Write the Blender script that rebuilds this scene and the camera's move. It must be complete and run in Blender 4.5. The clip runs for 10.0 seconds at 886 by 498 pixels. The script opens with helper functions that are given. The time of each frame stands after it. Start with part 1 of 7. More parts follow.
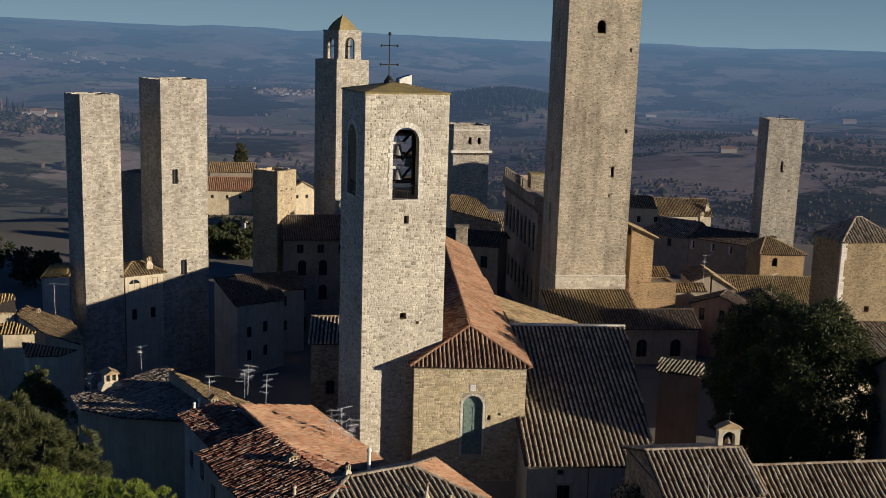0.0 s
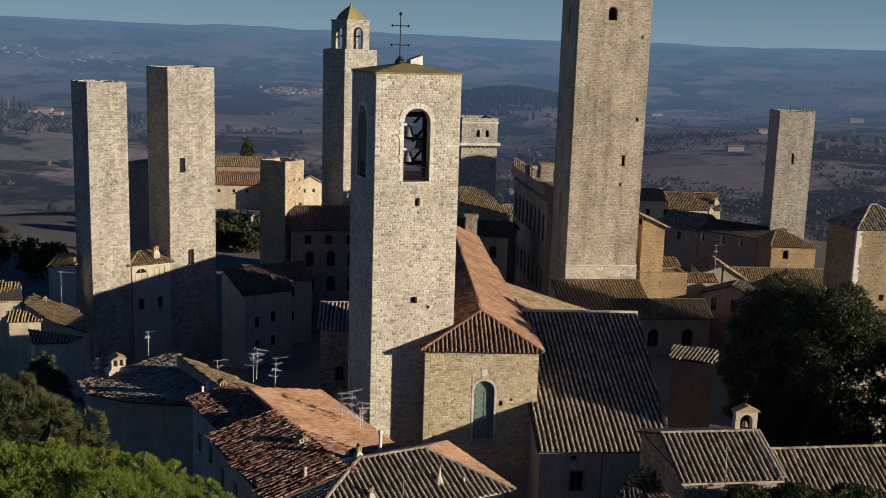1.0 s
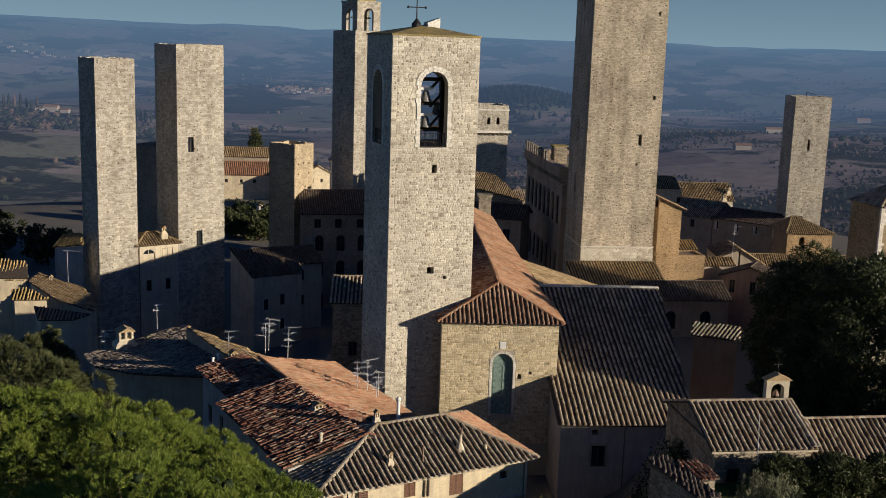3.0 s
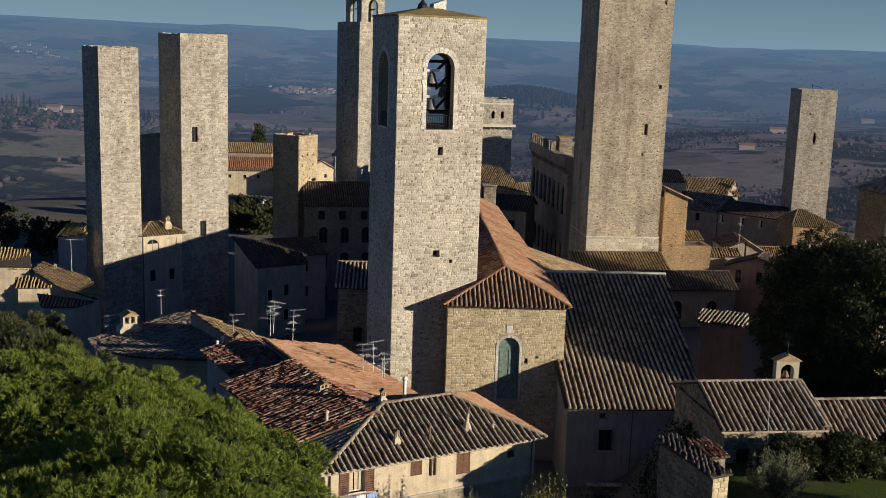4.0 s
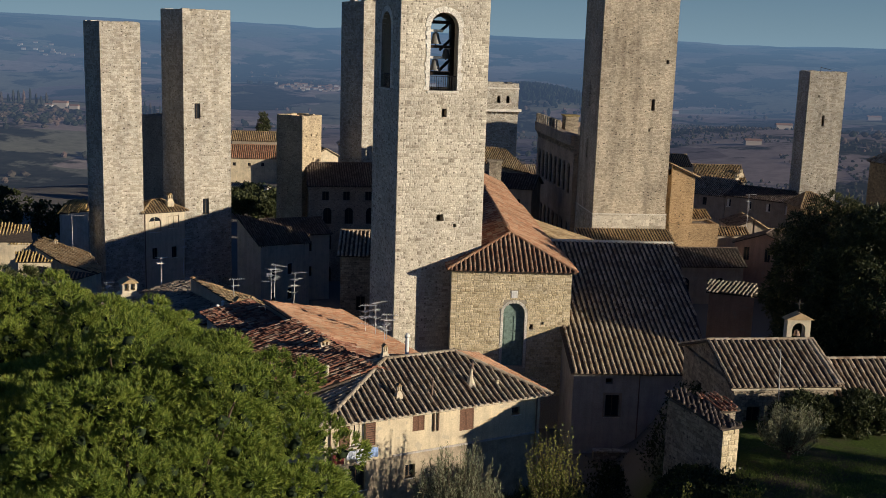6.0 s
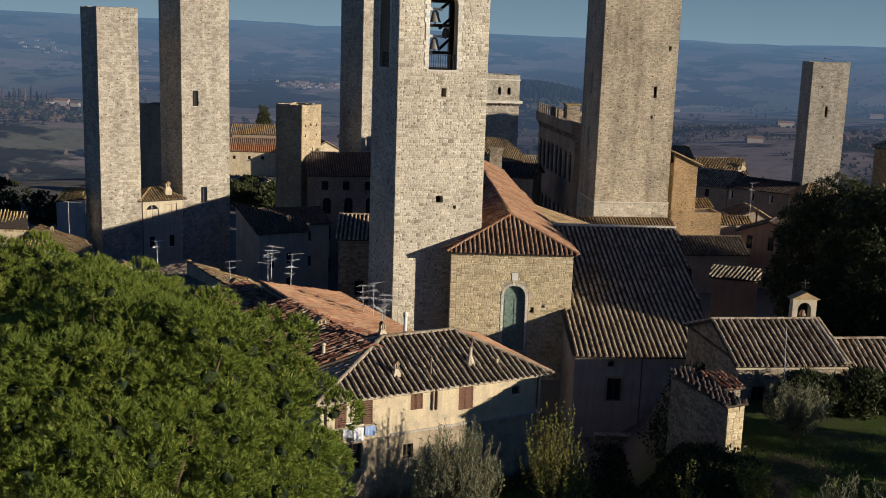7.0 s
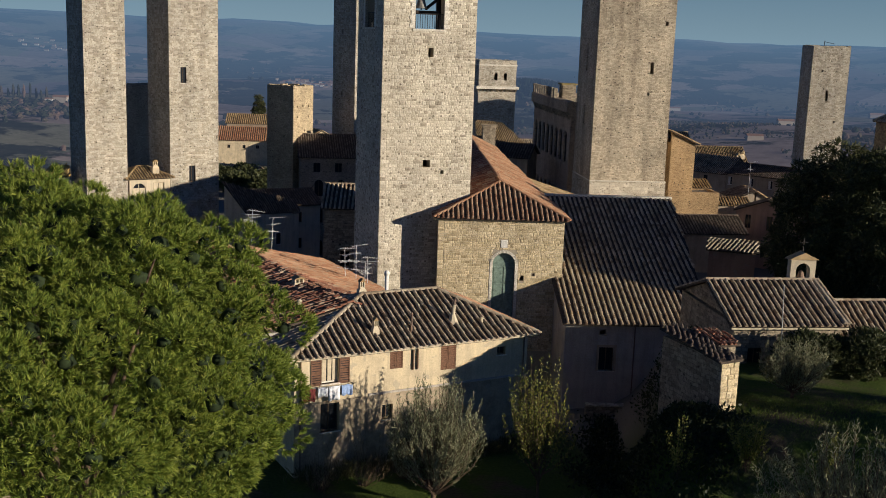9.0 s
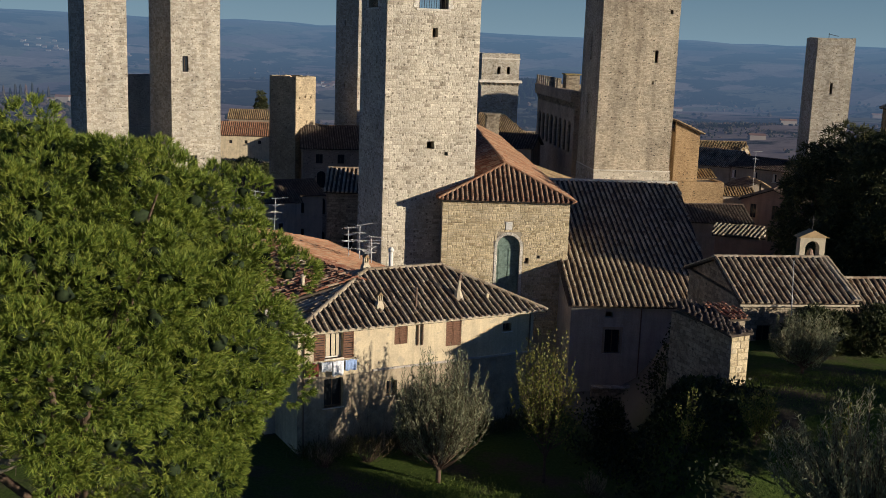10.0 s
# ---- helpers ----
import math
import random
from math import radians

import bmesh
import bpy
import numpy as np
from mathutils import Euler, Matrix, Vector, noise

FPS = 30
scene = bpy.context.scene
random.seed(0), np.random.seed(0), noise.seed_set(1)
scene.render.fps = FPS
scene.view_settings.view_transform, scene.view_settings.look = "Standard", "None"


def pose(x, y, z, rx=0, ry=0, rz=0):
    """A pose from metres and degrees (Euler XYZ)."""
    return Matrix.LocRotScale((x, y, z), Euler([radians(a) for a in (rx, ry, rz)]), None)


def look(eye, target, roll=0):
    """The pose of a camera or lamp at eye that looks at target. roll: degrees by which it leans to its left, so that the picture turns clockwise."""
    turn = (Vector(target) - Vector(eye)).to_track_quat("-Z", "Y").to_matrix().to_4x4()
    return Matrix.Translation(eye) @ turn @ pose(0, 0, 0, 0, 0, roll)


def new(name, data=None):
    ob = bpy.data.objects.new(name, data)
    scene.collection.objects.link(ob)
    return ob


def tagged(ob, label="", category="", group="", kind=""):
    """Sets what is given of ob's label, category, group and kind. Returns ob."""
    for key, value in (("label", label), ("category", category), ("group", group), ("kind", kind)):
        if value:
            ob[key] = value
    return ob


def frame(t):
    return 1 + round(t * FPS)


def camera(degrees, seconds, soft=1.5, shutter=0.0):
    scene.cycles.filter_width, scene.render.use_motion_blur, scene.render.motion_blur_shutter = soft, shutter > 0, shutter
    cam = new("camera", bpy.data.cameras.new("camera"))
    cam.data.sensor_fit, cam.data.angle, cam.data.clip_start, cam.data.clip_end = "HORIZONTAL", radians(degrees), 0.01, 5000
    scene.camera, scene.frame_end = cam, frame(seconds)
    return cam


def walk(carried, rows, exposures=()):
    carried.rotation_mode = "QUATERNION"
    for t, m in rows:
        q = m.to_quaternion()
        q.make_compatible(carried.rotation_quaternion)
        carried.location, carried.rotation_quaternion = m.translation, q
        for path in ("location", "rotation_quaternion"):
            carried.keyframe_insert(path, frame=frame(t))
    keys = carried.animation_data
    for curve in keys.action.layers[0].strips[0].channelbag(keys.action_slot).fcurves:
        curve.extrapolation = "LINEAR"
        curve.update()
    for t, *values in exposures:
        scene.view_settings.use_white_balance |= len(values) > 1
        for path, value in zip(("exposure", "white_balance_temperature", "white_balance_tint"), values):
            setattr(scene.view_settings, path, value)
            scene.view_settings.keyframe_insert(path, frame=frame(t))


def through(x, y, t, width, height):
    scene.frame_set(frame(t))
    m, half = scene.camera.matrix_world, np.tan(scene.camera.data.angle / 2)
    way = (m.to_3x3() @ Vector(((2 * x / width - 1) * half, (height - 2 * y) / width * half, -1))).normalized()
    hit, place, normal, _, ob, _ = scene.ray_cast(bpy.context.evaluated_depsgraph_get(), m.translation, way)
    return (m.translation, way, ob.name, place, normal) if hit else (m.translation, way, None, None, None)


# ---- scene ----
cam = camera(44.5, 10.0, soft=0.85)
METRES, EYE, TILT, LEAN, TURN = 20.0, 45.0, -10.8, -1.75, 0.0
ROWS = [
    (0.0, 0.0, 0.0, 0.0, 0.0, 0.0, -0.0),
    (0.5, -0.0111, 0.0327, -0.0398, 0.24, -0.02, -0.05),
    (1.0, -0.0263, 0.0675, -0.0777, 0.3, -0.02, -0.07),
    (1.5, -0.0419, 0.1076, -0.1151, 0.35, -0.04, -0.12),
    (2.0, -0.0551, 0.1483, -0.1507, 0.44, -0.04, -0.16),
    (2.5, -0.0695, 0.1855, -0.1859, 0.51, -0.02, -0.19),
    (4.0, -0.0965, 0.2485, -0.3045, 0.73, 0.07, -0.27),
    (4.5, -0.0955, 0.263, -0.3444, 0.81, 0.06, -0.27),
    (5.0, -0.093, 0.2805, -0.3839, 0.88, 0.03, -0.28),
    (5.5, -0.0905, 0.303, -0.4208, 0.98, 0.02, -0.28),
    (7.0, -0.0816, 0.4019, -0.532, 1.1, -0.08, -0.35),
    (7.5, -0.0749, 0.4451, -0.5669, 1.13, -0.08, -0.38),
    (8.0, -0.0601, 0.4856, -0.6018, 1.16, -0.08, -0.43),
    (8.5, -0.0399, 0.5231, -0.6374, 1.16, -0.08, -0.46),
    (9.0, -0.0274, 0.5554, -0.675, 1.11, -0.09, -0.46),
    (9.5, -0.0302, 0.5795, -0.7142, 1.13, -0.08, -0.47),
    (10.0, -0.0381, 0.5982, -0.7542, 1.2, -0.04, -0.5),
]
walk(cam, [(t, pose(0, 0, EYE, TILT, LEAN, TURN) @ pose(METRES * x, METRES * y, METRES * z, 90 + pitch, roll, yaw)) for t, x, y, z, yaw, pitch, roll in ROWS])

# ---- light ----
SUN_TO = Vector((0.903, -0.392, 0.212)).normalized()
world = bpy.data.worlds.new("sky")
scene.world = world
world.use_nodes = True
wn = world.node_tree
sky = wn.nodes.new("ShaderNodeTexSky")
sky.sky_type = 'NISHITA'
sky.sun_disc = False
sky.sun_elevation = math.asin(SUN_TO.z)
sky.sun_rotation = math.atan2(SUN_TO.x, SUN_TO.y)
sky.air_density = 1.0
sky.dust_density = 0.0
sky.ozone_density = 5.0
tint = wn.nodes.new("ShaderNodeMixRGB")
tint.blend_type = 'MULTIPLY'
tint.inputs[0].default_value = 1.0
tint.inputs[2].default_value = (0.38, 0.47, 0.68, 1)
wn.links.new(sky.outputs[0], tint.inputs[1])
# pale haze all round the horizon, thinning upwards
way_up = wn.nodes.new("ShaderNodeSeparateXYZ")
wn.links.new(wn.nodes.new("ShaderNodeTexCoord").outputs["Generated"], way_up.inputs[0])
thin = wn.nodes.new("ShaderNodeMath")
thin.operation = 'SUBTRACT'
thin.use_clamp = True
thin.inputs[0].default_value = 1.0
wn.links.new(way_up.outputs[2], thin.inputs[1])
fade = wn.nodes.new("ShaderNodeMath")
fade.operation = 'POWER'
fade.inputs[1].default_value = 11.0
wn.links.new(thin.outputs[0], fade.inputs[0])
share = wn.nodes.new("ShaderNodeMath")
share.operation = 'MULTIPLY'
share.inputs[1].default_value = 0.75
wn.links.new(fade.outputs[0], share.inputs[0])
haze = wn.nodes.new("ShaderNodeMixRGB")
haze.inputs[2].default_value = (3.1, 4.9, 6.3, 1)
wn.links.new(share.outputs[0], haze.inputs[0])
wn.links.new(tint.outputs[0], haze.inputs[1])
wn.links.new(haze.outputs[0], wn.nodes["Background"].inputs[0])
wn.nodes["Background"].inputs[1].default_value = 0.067
sun = new("sun", bpy.data.lights.new("sun", 'SUN'))
sun.data.energy = 5.0
sun.data.angle = radians(0.5)
sun.data.color = (1.0, 0.88, 0.72)
sun.matrix_world = look((0, 0, 200), Vector((0, 0, 200)) - SUN_TO)
scene.view_settings.exposure = 0.18


# ---- materials ----
class Nodes:
    """A small helper round one material's node tree."""

    def __init__(self, name, rough=0.9, spec=0.2):
        self.mat = bpy.data.materials.new(name)
        self.mat.use_nodes = True
        self.t = self.mat.node_tree
        self.b = self.t.nodes["Principled BSDF"]
        self.b.inputs["Roughness"].default_value = rough
        self.b.inputs["Specular IOR Level"].default_value = spec

    def n(self, kind, **kw):
        node = self.t.nodes.new("ShaderNode" + kind)
        for k, v in kw.items():
            if k in node.inputs:
                node.inputs[k].default_value = v
        return node

    def link(self, a, b):
        self.t.links.new(a, b)

    def coord(self, kind="Object"):
        return self.n("TexCoord").outputs[kind]

    def noise(self, vec, scale, detail=4.0, rough=0.6):
        node = self.n("TexNoise", Scale=scale, Detail=detail, Roughness=rough)
        self.link(vec, node.inputs["Vector"])
        return node.outputs["Fac"]

    def ramp(self, fac, stops):
        node = self.n("ValToRGB")
        el = node.color_ramp.elements
        while len(el) < len(stops):
            el.new(0.5)
        for e, (p, c) in zip(el, stops):
            e.position, e.color = p, (*c, 1)
        self.link(fac, node.inputs[0])
        return node.outputs[0]

    def mix(self, fac, a, b, blend='MIX'):
        node = self.n("MixRGB")
        node.blend_type = blend
        for slot, v in ((0, fac), (1, a), (2, b)):
            if isinstance(v, (int, float)):
                node.inputs[slot].default_value = v
            elif isinstance(v, tuple):
                node.inputs[slot].default_value = (*v, 1)
            else:
                self.link(v, node.inputs[slot])
        return node.outputs[0]

    def math(self, op, a, b=0.0):
        node = self.n("Math")
        node.operation = op
        for slot, v in ((0, a), (1, b)):
            if isinstance(v, (int, float)):
                node.inputs[slot].default_value = v
            else:
                self.link(v, node.inputs[slot])
        return node.outputs[0]

    def color(self, out):
        self.link(out, self.b.inputs["Base Color"])

    def bump(self, height, strength=0.5, dist=0.05):
        node = self.n("Bump", Strength=strength, Distance=dist)
        self.link(height, node.inputs["Height"])
        self.link(node.outputs[0], self.b.inputs["Normal"])


def wall_coord(m):
    """Object coordinates folded so that both wall directions run along x and height along y."""
    sep = m.n("SeparateXYZ")
    m.link(m.coord(), sep.inputs[0])
    com = m.n("CombineXYZ")
    m.link(m.math('ADD', sep.outputs[0], sep.outputs[1]), com.inputs[0])
    m.link(sep.outputs[2], com.inputs[1])
    return com.outputs[0]


def masonry(name, light, dark, joint, course, length, relief=0.05, stain=0.35, streak=0.12, pits=0.8, lichen=0.0):
    """Coursed rubble or brick: uneven stones in rough rows, sunk joints, weathered in patches, with open pits and run marks."""
    m = Nodes(name, 0.95, 0.1)
    wc = wall_coord(m)
    warp = m.n("TexNoise", Scale=2.2, Detail=3.0)
    m.link(m.coord(), warp.inputs["Vector"])
    slow = m.n("TexNoise", Scale=0.35, Detail=2.0)
    m.link(m.coord(), slow.inputs["Vector"])
    vec = m.mix(course * 0.9, m.mix(course * 1.6, wc, slow.outputs["Color"], 'ADD'), warp.outputs["Color"], 'ADD')
    br = m.n("TexBrick", Scale=1.0)
    for key, value in (("Brick Width", length), ("Row Height", course), ("Mortar Size", course * 0.07), ("Mortar Smooth", 0.6), ("Bias", 0.0)):
        br.inputs[key].default_value = value
    br.inputs["Color1"].default_value = (0, 0, 0, 1)
    br.inputs["Color2"].default_value = (1, 1, 1, 1)
    br.inputs["Mortar"].default_value = (0.5, 0.5, 0.5, 1)
    br.offset, br.squash, br.squash_frequency = 0.43, 0.7, 3
    m.link(vec, br.inputs["Vector"])
    flat = m.n("Mapping")
    flat.inputs["Scale"].default_value = (1.3 / length, 1.0 / course, 1.0)
    m.link(vec, flat.inputs["Vector"])
    cloud = m.noise(flat.outputs[0], 1.0, 3.0, 0.7)
    tone = m.math('ADD', m.math('MULTIPLY', br.outputs["Color"], 0.45), m.math('MULTIPLY', cloud, 0.55))
    c = m.ramp(tone, [(0.18, tuple(v * 0.8 for v in dark)), (0.34, dark), (0.6, light), (0.8, tuple(min(0.85, v * 1.1) for v in light))])
    grain = m.noise(m.coord(), 6.0, 6.0, 0.7)
    patch = m.noise(m.coord(), 0.22, 5.0, 0.65)
    open_ = m.ramp(m.noise(m.coord(), 1.1, 4.0, 0.7), [(0.34, (0.05,) * 3), (0.6, (1,) * 3)])
    gap = m.math('MULTIPLY', br.outputs["Fac"], open_)
    c = m.mix(gap, c, joint)
    c = m.mix(1.0, c, m.ramp(grain, [(0.32, (0.5, 0.48, 0.45)), (0.5, (1, 1, 1)), (0.72, (1.16, 1.14, 1.08))]), 'MULTIPLY')
    c = m.mix(1.0, c, m.ramp(patch, [(0.3, (1 - stain, 1 - stain * 0.97, 1 - stain * 0.9)), (0.6, (1, 1, 1))]), 'MULTIPLY')
    st = m.n("Mapping")
    st.inputs["Scale"].default_value = (0.5, 0.5, 0.045)
    m.link(m.coord(), st.inputs["Vector"])
    c = m.mix(1.0, c, m.ramp(m.noise(st.outputs[0], 1.0, 4.0, 0.6), [(0.36, (1 - streak * 0.95, 1 - streak, 1 - streak)), (0.54, (1, 1, 1))]), 'MULTIPLY')
    if lichen:
        c = m.mix(m.ramp(m.noise(m.coord(), 0.6, 6.0, 0.75), [(0.52, (0,) * 3), (0.66, (lichen,) * 3)]), c, (0.24, 0.2, 0.115))
    long = m.n("Mapping")
    long.inputs["Scale"].default_value = (1.0, 1.6, 1.0)
    m.link(m.mix(0.3, wc, warp.outputs["Color"], 'ADD'), long.inputs["Vector"])
    pit = m.n("TexVoronoi", Scale=1.7, Randomness=1.0)
    m.link(long.outputs[0], pit.inputs["Vector"])
    some = m.n("SeparateColor")
    m.link(pit.outputs["Color"], some.inputs[0])
    deep = m.math('MULTIPLY', m.ramp(pit.outputs["Distance"], [(0.14, (1, 1, 1)), (0.26, (0, 0, 0))]), m.ramp(some.outputs[0], [(0.38, (0, 0, 0)), (0.66, (pits,) * 3)]))
    m.color(m.mix(deep, c, (0.07, 0.058, 0.045)))
    h = m.math('ADD', m.math('MULTIPLY', gap, -0.8), m.math('SUBTRACT', m.math('MULTIPLY', grain, 0.9), m.math('MULTIPLY', deep, 1.2)))
    m.bump(h, 1.0, relief)
    return m.mat


def block_stone(name, stops, rough=0.95, pits=0.75):
    """Single blocks: each one its own tone, with grain and stains."""
    m = Nodes(name, rough, 0.1)
    geo = m.n("NewGeometry")
    info = m.n("ObjectInfo")
    r = m.math('FRACT', m.math('ADD', geo.outputs["Random Per Island"], info.outputs["Random"]))
    c = m.ramp(r, stops)
    grain = m.noise(m.coord(), 7.0, 7.0, 0.72)
    patch = m.noise(m.coord(), 0.25, 4.0, 0.6)
    c = m.mix(1.0, c, m.ramp(grain, [(0.3, (0.6, 0.58, 0.55)), (0.6, (1.05, 1.05, 1.05))]), 'MULTIPLY')
    c = m.mix(1.0, c, m.ramp(patch, [(0.3, (0.75, 0.74, 0.72)), (0.62, (1.05, 1.04, 1.0))]), 'MULTIPLY')
    pit = m.n("TexVoronoi", Scale=3.0, Randomness=1.0)
    m.link(m.coord(), pit.inputs["Vector"])
    some = m.n("SeparateColor")
    m.link(pit.outputs["Color"], some.inputs[0])
    deep = m.math('MULTIPLY', m.ramp(pit.outputs["Distance"], [(0.2, (1, 1, 1)), (0.34, (0, 0, 0))]), m.ramp(some.outputs[0], [(0.4, (0, 0, 0)), (0.7, (pits, pits, pits))]))
    c = m.mix(deep, c, (0.1, 0.082, 0.06))
    m.color(c)
    m.bump(grain, 1.0, 0.05)
    return m.mat


def plaster(name, base, stain, amount=0.5, rough=0.9, runs=0.15):
    """Old lime plaster: stained in clouds, with run marks and patched repairs."""
    m = Nodes(name, rough, 0.15)
    grain = m.noise(m.coord(), 9.0, 6.0, 0.7)
    patch = m.noise(m.coord(), 0.55, 6.0, 0.68)
    f = m.ramp(patch, [(0.42, (0, 0, 0)), (0.68, (amount, amount, amount))])
    c = m.mix(f, base, stain)
    c = m.mix(1.0, c, m.ramp(grain, [(0.3, (0.82, 0.81, 0.8)), (0.6, (1.04, 1.04, 1.04))]), 'MULTIPLY')
    down = m.n("Mapping")
    down.inputs["Scale"].default_value = (2.2, 2.2, 0.16)
    m.link(m.coord(), down.inputs["Vector"])
    c = m.mix(1.0, c, m.ramp(m.noise(down.outputs[0], 1.0, 5.0, 0.65), [(0.38, (1 - runs, 1 - runs * 0.98, 1 - runs * 0.9)), (0.56, (1, 1, 1))]), 'MULTIPLY')
    mend = m.noise(m.coord(), 1.3, 2.0, 0.4)
    c = m.mix(m.ramp(mend, [(0.63, (0, 0, 0)), (0.645, (0.45, 0.45, 0.45))]), c, (0.36, 0.32, 0.26))
    m.color(c)
    m.bump(m.math('ADD', grain, m.math('MULTIPLY', patch, 1.5)), 0.5, 0.02)
    return m.mat


def tile_clay(name, stops, lichen=(0.27, 0.235, 0.17)):
    """Roof tiles: each tile has its own tone, with lichen and soot."""
    m = Nodes(name, 0.88, 0.2)
    geo = m.n("NewGeometry")
    info = m.n("ObjectInfo")
    r = m.math('FRACT', m.math('ADD', geo.outputs["Random Per Island"], info.outputs["Random"]))
    c = m.ramp(r, stops)
    spot = m.noise(m.coord(), 5.0, 6.0, 0.75)
    patch = m.noise(m.coord(), 0.35, 4.0, 0.6)
    lich = m.ramp(spot, [(0.5, (0, 0, 0)), (0.68, (0.75, 0.75, 0.75))])
    c = m.mix(lich, c, lichen)
    c = m.mix(1.0, c, m.ramp(patch, [(0.3, (0.62, 0.6, 0.58)), (0.65, (1.05, 1.03, 1.0))]), 'MULTIPLY')
    m.color(c)
    m.bump(spot, 0.5, 0.02)
    return m.mat


def plain(name, c, rough=0.6, metal=0.0, vary=0.25, scale=8.0):
    m = Nodes(name, rough, 0.3)
    g = m.noise(m.coord(), scale, 5.0, 0.65)
    m.color(m.mix(1.0, c, m.ramp(g, [(0.3, (1 - vary,) * 3), (0.65, (1 + vary * 0.4,) * 3)]), 'MULTIPLY'))
    m.b.inputs["Metallic"].default_value = metal
    m.bump(g, 0.25, 0.01)
    return m.mat


def foliage(name, stops, gloss=0.55, through=0.25):
    """Leaves or needles: each its own green, a little light passing through."""
    m = Nodes(name, gloss, 0.25)
    geo = m.n("NewGeometry")
    big = m.noise(m.coord(), 0.5, 3.0, 0.6)
    f = m.math('ADD', m.math('MULTIPLY', geo.outputs["Random Per Island"], 0.6), m.math('MULTIPLY', big, 0.45))
    c = m.ramp(f, stops)
    m.color(c)
    tr = m.n("BsdfTranslucent")
    m.link(c, tr.inputs["Color"])
    mixs = m.n("MixShader")
    mixs.inputs[0].default_value = through
    m.link(m.b.outputs[0], mixs.inputs[1])
    m.link(tr.outputs[0], mixs.inputs[2])
    m.link(mixs.outputs[0], m.t.nodes["Material Output"].inputs["Surface"])
    return m.mat


STONE = masonry("tower_stone", (0.6, 0.55, 0.455), (0.44, 0.39, 0.31), (0.36, 0.315, 0.245), 0.34, 0.62, 0.1, 0.3, 0.16, 0.9, 0.3)
STONE_B = masonry("great_tower_stone", (0.69, 0.595, 0.45), (0.52, 0.44, 0.325), (0.24, 0.19, 0.135), 0.21, 0.42, 0.09, 0.34, 0.3, 0.95, 0.15)
STONE_C = masonry("small_stone", (0.46, 0.39, 0.29), (0.3, 0.25, 0.185), (0.2, 0.165, 0.125), 0.24, 0.45, 0.06)
ORANGE_STONE = masonry("ochre_brick", (0.52, 0.36, 0.2), (0.42, 0.285, 0.155), (0.33, 0.25, 0.16), 0.16, 0.36, 0.03)
BRICK = masonry("town_brick", (0.5, 0.39, 0.29), (0.39, 0.3, 0.225), (0.33, 0.27, 0.21), 0.16, 0.34, 0.03)
CORE = plain("mortar", (0.42, 0.37, 0.28), 0.95)
BLOCKS = block_stone("tower_blocks", [(0.0, (0.38, 0.335, 0.27)), (0.05, (0.52, 0.47, 0.385)), (0.35, (0.62, 0.565, 0.47)), (0.7, (0.69, 0.635, 0.535)), (0.92, (0.76, 0.71, 0.61)), (1.0, (0.58, 0.525, 0.44))])
ASHLAR = block_stone("pale_ashlar", [(0.0, (0.68, 0.64, 0.57)), (0.5, (0.77, 0.735, 0.665)), (1.0, (0.83, 0.8, 0.73))], pits=0.2)
CHAPEL = block_stone("chapel_blocks", [(0.0, (0.46, 0.37, 0.23)), (0.1, (0.6, 0.5, 0.325)), (0.5, (0.76, 0.64, 0.43)), (0.8, (0.82, 0.71, 0.51)), (1.0, (0.6, 0.49, 0.32))], pits=0.5)
TILES = tile_clay("old_tiles", [(0.0, (0.24, 0.165, 0.11)), (0.2, (0.42, 0.32, 0.22)), (0.55, (0.54, 0.45, 0.33)), (0.85, (0.64, 0.555, 0.43)), (1.0, (0.4, 0.31, 0.23))], (0.4, 0.345, 0.255))
RED_TILES = tile_clay("red_tiles", [(0.0, (0.15, 0.06, 0.04)), (0.35, (0.3, 0.12, 0.075)), (0.7, (0.38, 0.2, 0.13)), (1.0, (0.44, 0.34, 0.25))])
HIP_TILES = tile_clay("weathered_red_tiles", [(0.0, (0.26, 0.13, 0.085)), (0.35, (0.4, 0.235, 0.155)), (0.7, (0.52, 0.36, 0.25)), (1.0, (0.42, 0.3, 0.21))])
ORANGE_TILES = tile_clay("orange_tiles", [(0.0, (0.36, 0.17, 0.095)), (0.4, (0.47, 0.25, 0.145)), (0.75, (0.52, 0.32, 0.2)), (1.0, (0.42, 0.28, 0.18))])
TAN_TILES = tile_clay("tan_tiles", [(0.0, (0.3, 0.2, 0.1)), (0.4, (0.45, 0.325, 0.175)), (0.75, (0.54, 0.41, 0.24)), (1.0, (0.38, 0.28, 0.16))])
# Darker clay for roofs in shade: their shade is put into the colour.
SHADED_TILES = tile_clay("shaded_tiles", [(0.0, (0.1, 0.07, 0.055)), (0.5, (0.19, 0.15, 0.12)), (1.0, (0.26, 0.21, 0.17))], (0.16, 0.14, 0.11))
GREY_TILES = tile_clay("grey_lichen_tiles", [(0.0, (0.16, 0.125, 0.1)), (0.4, (0.32, 0.265, 0.205)), (0.75, (0.46, 0.395, 0.315)), (1.0, (0.28, 0.23, 0.18))], (0.36, 0.32, 0.245))
GOLD_TILES = tile_clay("ochre_lichen_tiles", [(0.0, (0.34, 0.22, 0.08)), (0.4, (0.48, 0.34, 0.13)), (0.75, (0.56, 0.42, 0.19)), (1.0, (0.4, 0.29, 0.13))], (0.46, 0.35, 0.14))
MORTAR_TILES = tile_clay("mortared_ridge_tiles", [(0.0, (0.34, 0.27, 0.185)), (0.5, (0.47, 0.4, 0.295)), (1.0, (0.55, 0.48, 0.37))])
